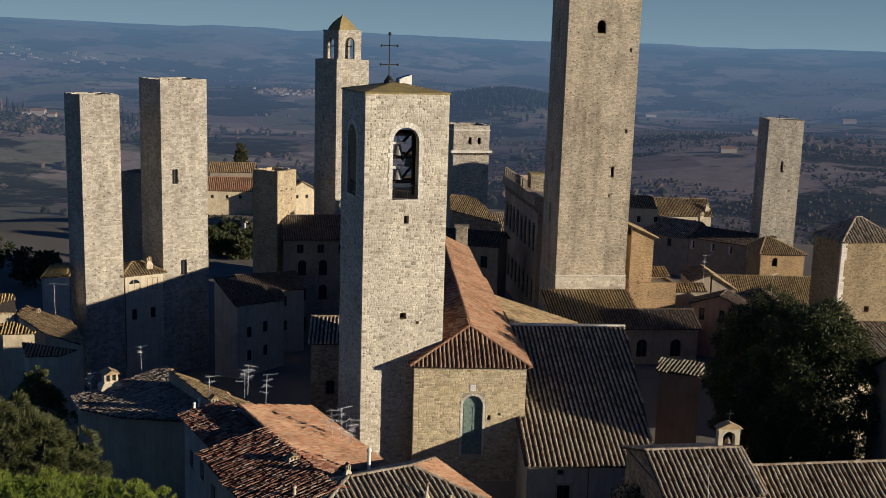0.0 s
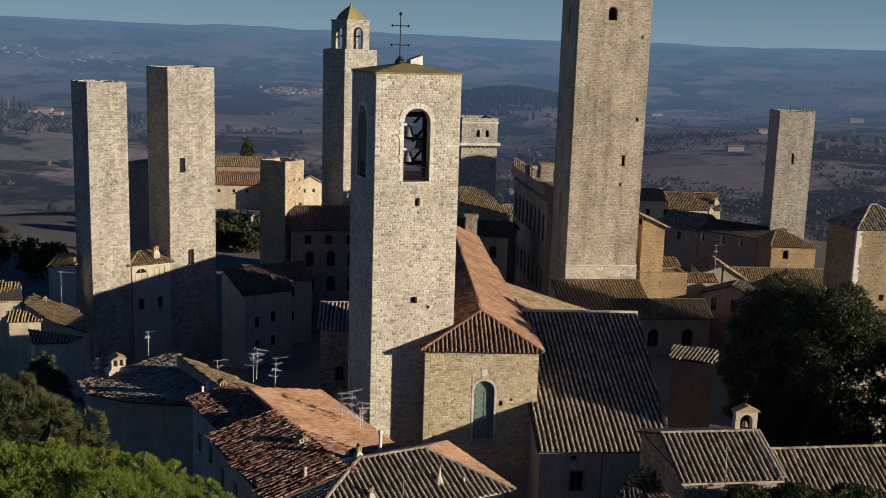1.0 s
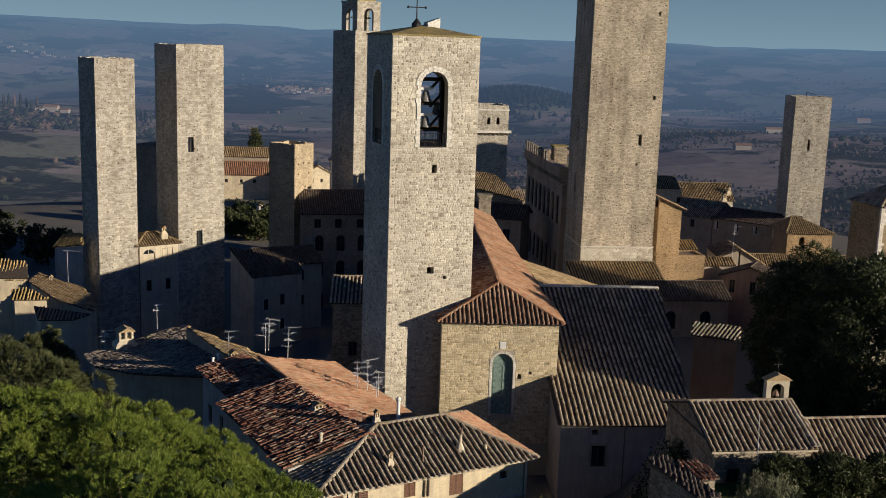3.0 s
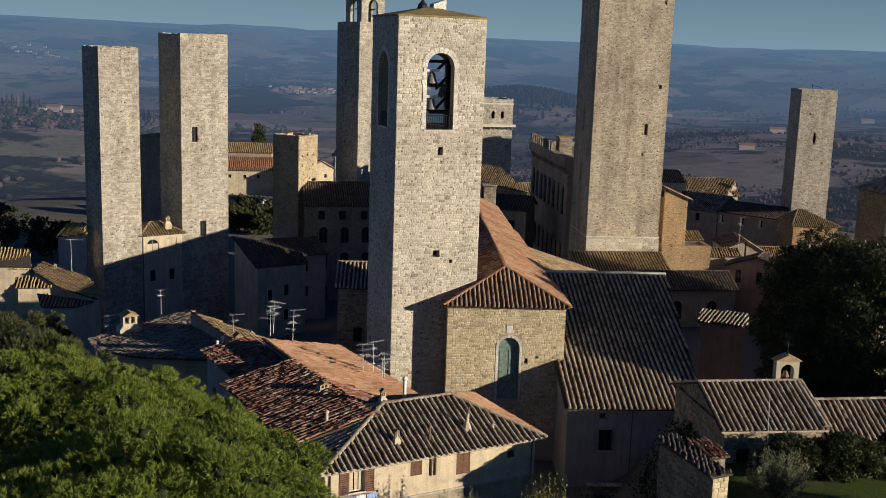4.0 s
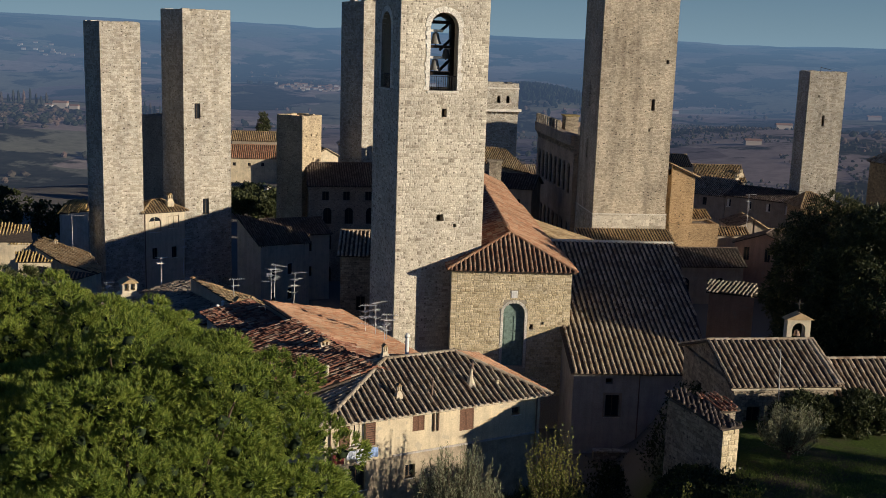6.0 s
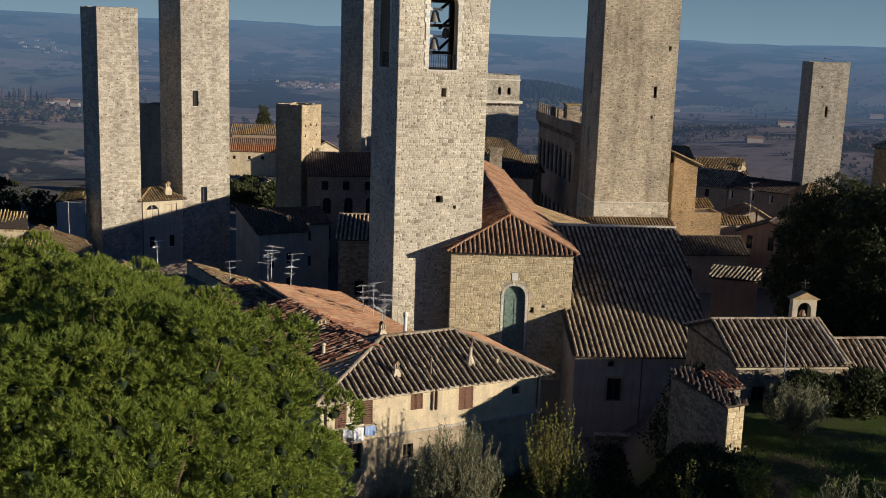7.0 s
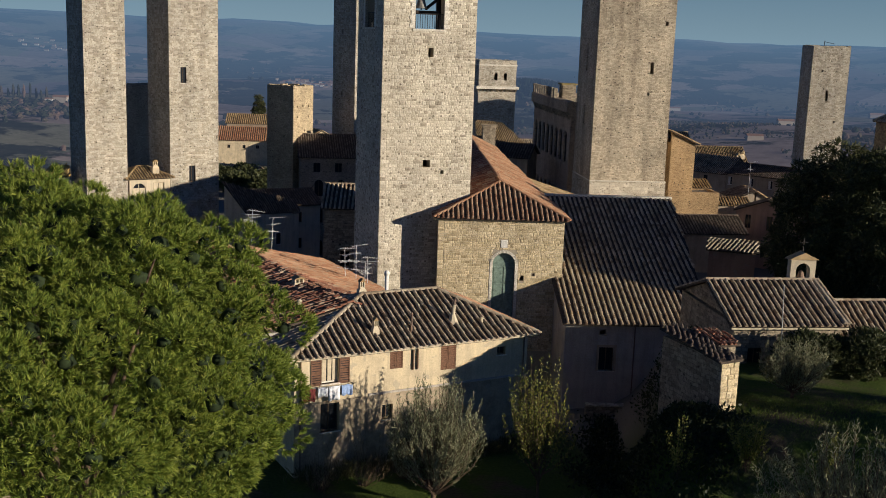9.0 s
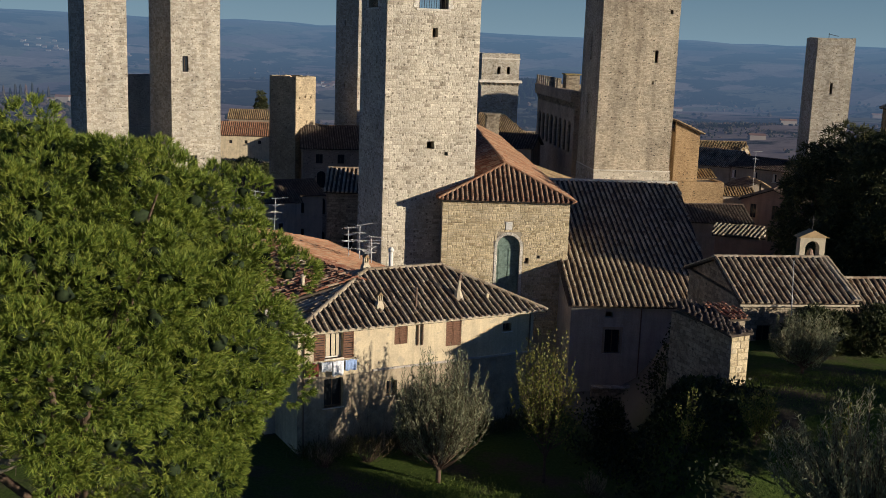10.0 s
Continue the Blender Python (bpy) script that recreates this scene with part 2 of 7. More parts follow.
# Near-black: the shade between cover tiles is put into the channel colour.
UNDER = plain("shaded_channels", (0.075, 0.058, 0.045), 0.95, 0, 0.5, 3.0)
LICHEN_ROOF = plaster("lichen_slabs", (0.34, 0.26, 0.1), (0.2, 0.17, 0.1), 0.9)
CREAM = plaster("cream_plaster", (0.68, 0.57, 0.385), (0.46, 0.385, 0.275), 0.9)
# Lower coat: wear and stains, darkened further for the shade on that wall.
OLD_SHADED_CREAM = plaster("worn_shaded_plaster", (0.47, 0.385, 0.27), (0.18, 0.15, 0.11), 1.0)
PALE = plaster("pale_plaster", (0.6, 0.52, 0.38), (0.42, 0.36, 0.27), 0.6)
GREY_PLASTER = plaster("grey_plaster", (0.5, 0.46, 0.41), (0.34, 0.31, 0.27), 0.8)
BROWN_PLASTER = plaster("brown_plaster", (0.42, 0.345, 0.26), (0.28, 0.23, 0.175), 0.8)
ROSE = plaster("rose_plaster", (0.46, 0.31, 0.23), (0.32, 0.22, 0.165), 0.8)
WHITE = plaster("white_paint", (0.8, 0.78, 0.72), (0.6, 0.58, 0.53), 0.4)
SHUTTER = plain("brown_shutter_paint", (0.17, 0.085, 0.05), 0.65, 0, 0.4)
DOOR_GREEN = plain("green_door_paint", (0.2, 0.28, 0.24), 0.65, 0, 0.5, 3.0)
WOOD = plain("old_wood", (0.12, 0.085, 0.055), 0.85, 0, 0.4)
TIMBER = plain("dark_timber", (0.045, 0.034, 0.026), 0.9, 0, 0.5)
GLASS = plain("window_glass", (0.02, 0.024, 0.03), 0.08)
IRON = plain("wrought_iron", (0.035, 0.033, 0.035), 0.6, 0.6)
ALUMINIUM = plain("aerial_aluminium", (0.66, 0.66, 0.65), 0.5, 0.35)
BRONZE = plain("bell_bronze", (0.27, 0.26, 0.235), 0.55, 0.4)
COPPER = plain("copper_pipe", (0.22, 0.15, 0.11), 0.55, 0.4)
PINE_CORE = plain("pine_dark_core", (0.022, 0.036, 0.012), 0.9, 0, 0.6, 9.0)
DEAD_WOOD = plain("dead_twigs", (0.3, 0.25, 0.18), 0.95, 0, 0.4, 6.0)
BARK = plain("bark", (0.12, 0.08, 0.055), 0.95, 0, 0.5, 4.0)
PINE = foliage("pine_needles", [(0.1, (0.055, 0.1, 0.017)), (0.4, (0.142, 0.2, 0.033)), (0.7, (0.245, 0.293, 0.05)), (0.95, (0.38, 0.375, 0.08))], 0.5, 0.25)
CEDAR = foliage("cedar_needles", [(0.1, (0.045, 0.06, 0.022)), (0.5, (0.09, 0.105, 0.04)), (0.9, (0.19, 0.18, 0.08))], 0.5, 0.3)
OAK = foliage("holm_oak_leaves", [(0.1, (0.026, 0.036, 0.015)), (0.5, (0.05, 0.062, 0.024)), (0.9, (0.115, 0.118, 0.048))])
FIR = foliage("fir_branches", [(0.1, (0.03, 0.04, 0.015)), (0.5, (0.06, 0.07, 0.028)), (0.9, (0.16, 0.15, 0.068))], 0.55, 0.3)
OLIVE = foliage("olive_leaves", [(0.1, (0.12, 0.13, 0.075)), (0.5, (0.22, 0.23, 0.135)), (0.9, (0.33, 0.325, 0.2))])
YELLOWING = foliage("yellowing_leaves", [(0.1, (0.07, 0.09, 0.022)), (0.5, (0.15, 0.165, 0.035)), (0.9, (0.28, 0.25, 0.06))])
IVY = foliage("ivy_leaves", [(0.1, (0.014, 0.022, 0.01)), (0.5, (0.03, 0.042, 0.016)), (0.9, (0.06, 0.07, 0.025))])
WEED = foliage("weeds_green", [(0.1, (0.05, 0.055, 0.02)), (0.5, (0.1, 0.1, 0.035)), (0.9, (0.2, 0.165, 0.08))])
LAWN = foliage("lawn_blades", [(0.1, (0.05, 0.085, 0.014)), (0.5, (0.095, 0.14, 0.024)), (0.9, (0.16, 0.19, 0.04))])
DRY = foliage("dry_stems", [(0.1, (0.16, 0.13, 0.075)), (0.9, (0.36, 0.28, 0.17))])


# ---- building helpers ----
class Geo:
    """Vertices and faces gathered for one mesh."""

    def __init__(self):
        self.v, self.f = [], []

    def add(self, verts, faces):
        k = len(self.v)
        self.v.extend(tuple(p) for p in verts)
        self.f.extend(tuple(i + k for i in q) for q in faces)
        return self

    def box(self, x0, x1, y0, y1, z0, z1):
        return self.add([(x, y, z) for z in (z0, z1) for y in (y0, y1) for x in (x0, x1)],
                        [(0, 2, 3, 1), (4, 5, 7, 6), (0, 1, 5, 4), (2, 6, 7, 3), (0, 4, 6, 2), (1, 3, 7, 5)])

    def chamfered(self, x0, x1, y0, y1, z0, z1, c=0.03):
        """A box whose top and upright edges are worn off."""
        def ring(i, z):
            return [(x0 + i, y0, z), (x1 - i, y0, z), (x1, y0 + i, z), (x1, y1 - i, z), (x1 - i, y1, z), (x0 + i, y1, z), (x0, y1 - i, z), (x0, y0 + i, z)]
        inner = [(x0 + c, y0 + c, z1), (x1 - c, y0 + c, z1), (x1 - c, y1 - c, z1), (x0 + c, y1 - c, z1)]
        k = len(self.v)
        self.add(ring(c, z0) + ring(c, z1 - c) + inner, [tuple(range(7, -1, -1))] + [(i, (i + 1) % 8, 8 + (i + 1) % 8, 8 + i) for i in range(8)])
        for a, b, t in ((0, 1, (0, 1)), (2, 3, (1, 2)), (4, 5, (2, 3)), (6, 7, (3, 0))):
            self.f.append((k + 8 + a, k + 8 + b, k + 16 + t[1], k + 16 + t[0]))
        for a, b, t in ((1, 2, 1), (3, 4, 2), (5, 6, 3), (7, 0, 0)):
            self.f.append((k + 8 + a, k + 8 + b, k + 16 + t))
        self.f.append((k + 16, k + 17, k + 18, k + 19))
        return self

    def tube(self, a, b, r0, r1=None, n=8, caps=True):
        a, b = Vector(a), Vector(b)
        r1 = r0 if r1 is None else r1
        d = (b - a).normalized()
        s = d.orthogonal().normalized()
        t = d.cross(s)
        k = len(self.v)
        for p, r in ((a, r0), (b, r1)):
            for i in range(n):
                w = 2 * math.pi * i / n
                self.v.append(tuple(p + r * (math.cos(w) * s + math.sin(w) * t)))
        self.f += [(k + i, k + (i + 1) % n, k + n + (i + 1) % n, k + n + i) for i in range(n)]
        if caps:
            self.f += [tuple(k + i for i in range(n - 1, -1, -1)), tuple(k + n + i for i in range(n))]
        return self

    def lathe(self, profile, n=16, at=(0, 0, 0)):
        k = len(self.v)
        for r, z in profile:
            for i in range(n):
                w = 2 * math.pi * i / n
                self.v.append((at[0] + r * math.cos(w), at[1] + r * math.sin(w), at[2] + z))
        for j in range(len(profile) - 1):
            for i in range(n):
                a, b = k + j * n + i, k + j * n + (i + 1) % n
                self.f.append((a, b, b + n, a + n))
        self.f.append(tuple(k + i for i in range(n - 1, -1, -1)))
        self.f.append(tuple(k + (len(profile) - 1) * n + i for i in range(n)))
        return self

    def slab(self, poly, thick):
        """A flat polygon thickened downwards along its normal."""
        p = [Vector(q) for q in poly]
        nrm = (p[1] - p[0]).cross(p[-1] - p[0]).normalized()
        if nrm.z < 0:
            p.reverse()
            nrm = -nrm
        m = len(p)
        return self.add(p + [q - thick * nrm for q in p],
                        [tuple(range(m)), tuple(range(2 * m - 1, m - 1, -1))] + [(i, m + i, m + (i + 1) % m, (i + 1) % m) for i in range(m)])

    def weld(self):
        """Joins corners that meet, so that a wall is one piece."""
        seen, at = {}, []
        for p in self.v:
            at.append(seen.setdefault(tuple(round(q, 4) for q in p), len(seen)))
        self.v = list(seen)
        faces = [tuple(dict.fromkeys(at[i] for i in q)) for q in self.f]
        self.f = [q for q in faces if len(q) > 2]
        return self

    def moved(self, m):
        self.v = [tuple(m @ Vector(p)) for p in self.v]
        return self

    def mesh(self, name, mat, smooth=False):
        me = bpy.data.meshes.new(name)
        me.from_pydata(self.v, [], self.f)
        me.materials.append(mat)
        if smooth:
            me.polygons.foreach_set("use_smooth", [True] * len(me.polygons))
        me.update()
        return me


def thing(name, at, yaw, label, category, group="", kind=""):
    ob = new(name)
    ob.empty_display_size = 0.5
    ob.matrix_world = pose(*at, 0, 0, yaw)
    return tagged(ob, label, category, group, kind)


def part(name, geo, mat, parent, label="", smooth=False):
    ob = new(name, geo.mesh(name, mat, smooth))
    ob.parent = parent
    if label:
        ob["label"] = label
    return ob


def single(name, geo, mat, label, category, at=(0, 0, 0), yaw=0, group="", kind="", smooth=False):
    ob = new(name, geo.mesh(name, mat, smooth))
    ob.matrix_world = pose(*at, 0, 0, yaw)
    return tagged(ob, label, category, group, kind)


def holed_wall(length, z0, z1, thick, holes):
    """A wall along +x with its outer face at y = 0. holes: (x0, x1, z0, z1, arched); an arched hole has a round head inside z1."""
    g = Geo()
    xs = sorted({0.0, length, *(h[0] for h in holes), *(h[1] for h in holes)})
    zs = sorted({z0, z1, *(h[2] for h in holes), *(h[3] for h in holes)})

    def solid(i, j):
        if not (0 <= i < len(xs) - 1 and 0 <= j < len(zs) - 1):
            return False
        x, z = (xs[i] + xs[i + 1]) / 2, (zs[j] + zs[j + 1]) / 2
        return not any(h[0] < x < h[1] and h[2] < z < h[3] for h in holes)

    for i in range(len(xs) - 1):
        for j in range(len(zs) - 1):
            if not solid(i, j):
                continue
            a, b, c, d = xs[i], xs[i + 1], zs[j], zs[j + 1]
            g.add([(a, 0, c), (b, 0, c), (b, 0, d), (a, 0, d)], [(0, 1, 2, 3)])
            g.add([(a, thick, c), (b, thick, c), (b, thick, d), (a, thick, d)], [(3, 2, 1, 0)])
            if not solid(i - 1, j):
                g.add([(a, 0, c), (a, 0, d), (a, thick, d), (a, thick, c)], [(0, 1, 2, 3)])
            if not solid(i + 1, j):
                g.add([(b, 0, c), (b, thick, c), (b, thick, d), (b, 0, d)], [(0, 1, 2, 3)])
            if not solid(i, j - 1):
                g.add([(a, 0, c), (a, thick, c), (b, thick, c), (b, 0, c)], [(0, 1, 2, 3)])
            if not solid(i, j + 1):
                g.add([(a, 0, d), (b, 0, d), (b, thick, d), (a, thick, d)], [(0, 1, 2, 3)])
    for h in holes:
        if len(h) > 4 and h[4]:
            r, cx = (h[1] - h[0]) / 2, (h[0] + h[1]) / 2
            n = 10
            for k in range(n):
                w0, w1 = math.pi * k / n, math.pi * (k + 1) / n
                p = [(cx - r * math.cos(w), h[3] - r + r * math.sin(w)) for w in (w0, w1)]
                quad = [(p[0][0], p[0][1]), (p[1][0], p[1][1]), (p[1][0], h[3]), (p[0][0], h[3])]
                vs = [(x, 0, z) for x, z in quad] + [(x, thick, z) for x, z in quad]
                g.add(vs, [(0, 1, 2, 3), (7, 6, 5, 4), (0, 4, 5, 1)])
    return g.weld()


SIDE = {"front": lambda w, d: pose(0, 0, 0), "right": lambda w, d: pose(w, 0, 0, 0, 0, 90),
        "back": lambda w, d: pose(w, d, 0, 0, 0, 180), "left": lambda w, d: pose(0, d, 0, 0, 0, -90)}


def shell(parent, w, d, z0, z1, mat, thick=0.5, **holes):
    """Four walls round a w x d plan; the front stands on the x axis. The side walls butt between front and back."""
    for side in ("front", "back"):
        g = holed_wall(w, z0, z1, thick, holes.get(side, ()))
        part("wall", g.moved(SIDE[side](w, d)), mat, parent)
    for side in ("left", "right"):
        hs = [(h[0] - thick, h[1] - thick, *h[2:]) for h in holes.get(side, ())]
        g = holed_wall(d - 2 * thick, z0, z1, thick, hs)
        part("wall", g.moved(SIDE[side](w, d) @ pose(thick, 0, 0)), mat, parent)


def window(parent, side, w, d, x0, x1, z0, z1, look_="pane", mat=None, sill=True):
    """A window set in a hole of a wall: a recessed frame with glass, closed shutters, or a dark opening."""
    m = SIDE[side](w, d)
    g = Geo()
    fr = 0.07
    dep = 0.22
    g.box(x0, x0 + fr, dep, dep + 0.08, z0, z1).box(x1 - fr, x1, dep, dep + 0.08, z0, z1)
    g.box(x0 + fr, x1 - fr, dep, dep + 0.08, z1 - fr, z1).box(x0 + fr, x1 - fr, dep, dep + 0.08, z0, z0 + fr)
    g.box((x0 + x1) / 2 - 0.03, (x0 + x1) / 2 + 0.03, dep, dep + 0.07, z0 + fr, z1 - fr)
    win = part("window", g.moved(m), mat or WOOD, parent)
    p = Geo().box(x0 + fr, x1 - fr, dep + 0.03, dep + 0.045, z0 + fr, z1 - fr)
    part("pane", p.moved(m), GLASS, win)
    if sill:
        part("sill", Geo().box(x0 - 0.08, x1 + 0.08, -0.08, 0.2, z0 - 0.07, z0).moved(m), ASHLAR, win)
    return win


def shutter(parent, side, w, d, x0, x1, z0, z1, off=-0.05, mat=None, name="shutter"):
    """One louvred leaf: a frame and slats."""
    g = Geo()
    f = 0.06
    g.box(x0, x0 + f, off, off + 0.045, z0, z1).box(x1 - f, x1, off, off + 0.045, z0, z1)
    for z in (z0, (z0 + z1) / 2 - f / 2, z1 - f):
        g.box(x0 + f, x1 - f, off, off + 0.045, z, z + f)
    leaf_ = part(name, g.moved(SIDE[side](w, d)), mat or SHUTTER, parent)
    n = max(3, int((z1 - z0) / 0.15))
    for i in range(n):
        z = z0 + f + (z1 - z0 - 2 * f) * (i + 0.5) / n
        a, b = x0 + f, x1 - f
        slat = Geo().add([(a, off - 0.02, z - 0.05), (b, off - 0.02, z - 0.05), (b, off + 0.04, z + 0.035), (a, off + 0.04, z + 0.035),
                          (a, off - 0.012, z - 0.056), (b, off - 0.012, z - 0.056), (b, off + 0.047, z + 0.028), (a, off + 0.047, z + 0.028)],
                         [(0, 1, 2, 3), (7, 6, 5, 4), (0, 4, 5, 1), (2, 6, 7, 3), (1, 5, 6, 2), (3, 7, 4, 0)])
        part("slat", slat.moved(SIDE[side](w, d)), mat or SHUTTER, leaf_)
    return leaf_


def inside(poly, x, y):
    hit = False
    for (x0, y0), (x1, y1) in zip(poly, poly[1:] + poly[:1]):
        if (y0 > y) != (y1 > y) and x < (x1 - x0) * (y - y0) / (y1 - y0) + x0:
            hit = not hit
    return hit


def tile_shape(wide, long, n=5):
    """One curved cover tile: arched across x, running down +y, wider at its lower end."""
    v, f = [], []
    for y, r, lift in ((0.0, wide * 0.43, 0.012), (long, wide * 0.5, 0.026)):
        for i in range(n + 1):
            w = math.pi * i / n
            v.append((-r * math.cos(w), y, lift + r * 1.25 * math.sin(w)))
    for i in range(n):
        f.append((i, i + n + 1, i + n + 2, i + 1))
    f.append(tuple(range(n + 1, 2 * n + 2)))
    return np.array(v), f


tile_meshes = {}


def tiled(parent, poly, mat, spacing=0.42, step=0.44, slab=0.14, loose=0, jitter=1.0, name="roof", eave_tiles=True, rnd=None):
    """A roof slope over a flat polygon: a slab and rows of cover tiles down the slope. loose: how many tiles nearest the
    eave stand as pieces of their own; the rest are one mesh."""
    rnd = rnd or random.Random(len(poly) * 977 + int(abs(poly[0][0]) * 100))
    p = [Vector(q) for q in poly]
    nrm = (p[1] - p[0]).cross(p[-1] - p[0]).normalized()
    if nrm.z < 0:
        nrm = -nrm
    down = (nrm * nrm.z - Vector((0, 0, 1))).normalized()
    along = down.cross(nrm).normalized()
    o = p[0]
    flat = [((q - o).dot(along), (q - o).dot(down)) for q in p]
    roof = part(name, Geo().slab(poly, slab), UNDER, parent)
    a0, a1 = min(q[0] for q in flat), max(q[0] for q in flat)
    d0, d1 = min(q[1] for q in flat), max(q[1] for q in flat)
    tv, tf = tile_shape(spacing * 0.52, step * 1.12)
    basis = np.array([list(along), list(down), list(nrm)])
    spots = []
    rows = int((a1 - a0) / spacing) + 1
    for i in range(rows):
        a = a0 + (i + 0.5) * spacing
        sway = rnd.uniform(-0.03, 0.03) * jitter
        for j in range(int((d1 - d0) / step) + 2):
            b = d1 - (j + 1) * step + 0.05
            if inside(flat, a, b + step * 0.5):
                spots.append((a + sway + rnd.uniform(-0.018, 0.018) * jitter, b + rnd.uniform(-0.03, 0.03) * jitter, rnd.uniform(0, 0.02) * jitter, rnd.uniform(-0.05, 0.05) * jitter, b))
    spots.sort(key=lambda s: -s[4])
    key = (round(spacing, 3), round(step, 3))
    if loose:
        if (key, mat.name) not in tile_meshes:
            me = bpy.data.meshes.new("tile")
            me.from_pydata([tuple(q) for q in tv], [], tf)
            me.materials.append(mat)
            tile_meshes[key, mat.name] = me
        rot = Matrix((along, down, nrm)).transposed().to_4x4()
        for a, b, up, turn, _ in spots[:loose]:
            ob = new("tile", tile_meshes[key, mat.name])
            ob.parent = roof
            ob.matrix_local = Matrix.Translation(o + a * along + b * down + up * nrm) @ rot @ Matrix.Rotation(turn, 4, 'Z')
        spots = spots[loose:]
    if spots:
        s = np.array(spots)
        c, n_ = np.cos(s[:, 3]), np.sin(s[:, 3])
        x = tv[None, :, 0] * c[:, None] - tv[None, :, 1] * n_[:, None] + s[:, 0, None]
        y = tv[None, :, 0] * n_[:, None] + tv[None, :, 1] * c[:, None] + s[:, 1, None]
        z = tv[None, :, 2] + s[:, 2, None]
        verts = (np.stack([x, y, z], -1) @ basis + np.array(o)).reshape(-1, 3)
        k = len(tv)
        faces = [tuple(q + i * k for q in fc) for i in range(len(s)) for fc in tf]
        me = bpy.data.meshes.new("tiles")
        me.from_pydata(verts.tolist(), [], faces)
        me.materials.append(mat)
        me.update()
        ob = new("tiles", me)
        ob.parent = roof
        ob["kind"] = "stuff"
    return roof


ridge_meshes = {}


def ridge_tiles(parent, a, b, mat, size=0.165, step=0.5, name="ridge_tile"):
    """A row of half-round tiles along a ridge or hip, each a piece of its own."""
    a, b = Vector(a), Vector(b)
    n = max(1, int((b - a).length / step))
    d = (b - a) / n
    side = d.cross(Vector((0, 0, 1))).normalized()
    up = side.cross(d).normalized()
    if (mat.name, size) not in ridge_meshes:
        g = Geo()
        vs = []
        for q, r in ((0.0, size * 0.9), (1.08, size * 1.06)):
            for k in range(6):
                w = math.pi * k / 5
                vs.append((-r * math.cos(w), q, r * 0.8 * math.sin(w) - 0.03))
        g.add(vs, [(k, k + 1, k + 7, k + 6) for k in range(5)] + [tuple(range(6, 12)), tuple(range(5, -1, -1))])
        ridge_meshes[mat.name, size] = g.mesh("ridge_tile", mat)
    rot = Matrix((side, d.normalized(), up)).transposed().to_4x4()
    rnd = random.Random(n)
    for i in range(n):
        ob = new(name, ridge_meshes[mat.name, size])
        ob.parent = parent
        ob.matrix_local = Matrix.Translation(a + d * i) @ rot @ Matrix.Rotation(rnd.uniform(-0.05, 0.05), 4, 'Z') @ Matrix.Diagonal((1, d.length, 1, 1))


def gable_roof(parent, w, d, ze, zr, mat, axis="x", over=0.45, wallmat=None, z_wall=None, shift=0.0, **kw):
    """Two slopes over a w x d plan with the ridge along axis, and the gable triangles under them."""
    if axis == "x":
        m = d / 2 + shift
        sf, sb = (zr - ze) / m, (zr - ze) / (d - m)
        tiled(parent, [(-over, -over, ze - over * sf), (w + over, -over, ze - over * sf), (w + over, m, zr), (-over, m, zr)], mat, **kw)
        tiled(parent, [(w + over, d + over, ze - over * sb), (-over, d + over, ze - over * sb), (-over, m, zr), (w + over, m, zr)], mat, **{**kw, "loose": 0})
        ridge_tiles(parent, (-over, m, zr + 0.06), (w + over, m, zr + 0.06), mat)
        tri = [(0.02, 0), (0.02, d), (0.02, m)]
        for x in (0.0, w - 0.5):
            part("gable", Geo().add([(x, 0, ze), (x, d, ze), (x, m, zr - 0.16), (x + 0.5, 0, ze), (x + 0.5, d, ze), (x + 0.5, m, zr - 0.16)],
                                    [(0, 2, 1), (3, 4, 5), (0, 3, 5, 2), (1, 2, 5, 4), (0, 1, 4, 3)]), wallmat, parent)
    else:
        m = w / 2 + shift
        sl, sr = (zr - ze) / m, (zr - ze) / (w - m)
        tiled(parent, [(-over, d + over, ze - over * sl), (-over, -over, ze - over * sl), (m, -over, zr), (m, d + over, zr)], mat, **kw)
        tiled(parent, [(w + over, -over, ze - over * sr), (w + over, d + over, ze - over * sr), (m, d + over, zr), (m, -over, zr)], mat, **{**kw, "loose": 0})
        ridge_tiles(parent, (m, -over, zr + 0.06), (m, d + over, zr + 0.06), mat)
        for y in (0.0, d - 0.5):
            part("gable", Geo().add([(0, y, ze), (w, y, ze), (m, y, zr - 0.16), (0, y + 0.5, ze), (w, y + 0.5, ze), (m, y + 0.5, zr - 0.16)],
                                    [(0, 1, 2), (3, 5, 4), (0, 2, 5, 3), (1, 4, 5, 2), (0, 3, 4, 1)]), wallmat, parent)


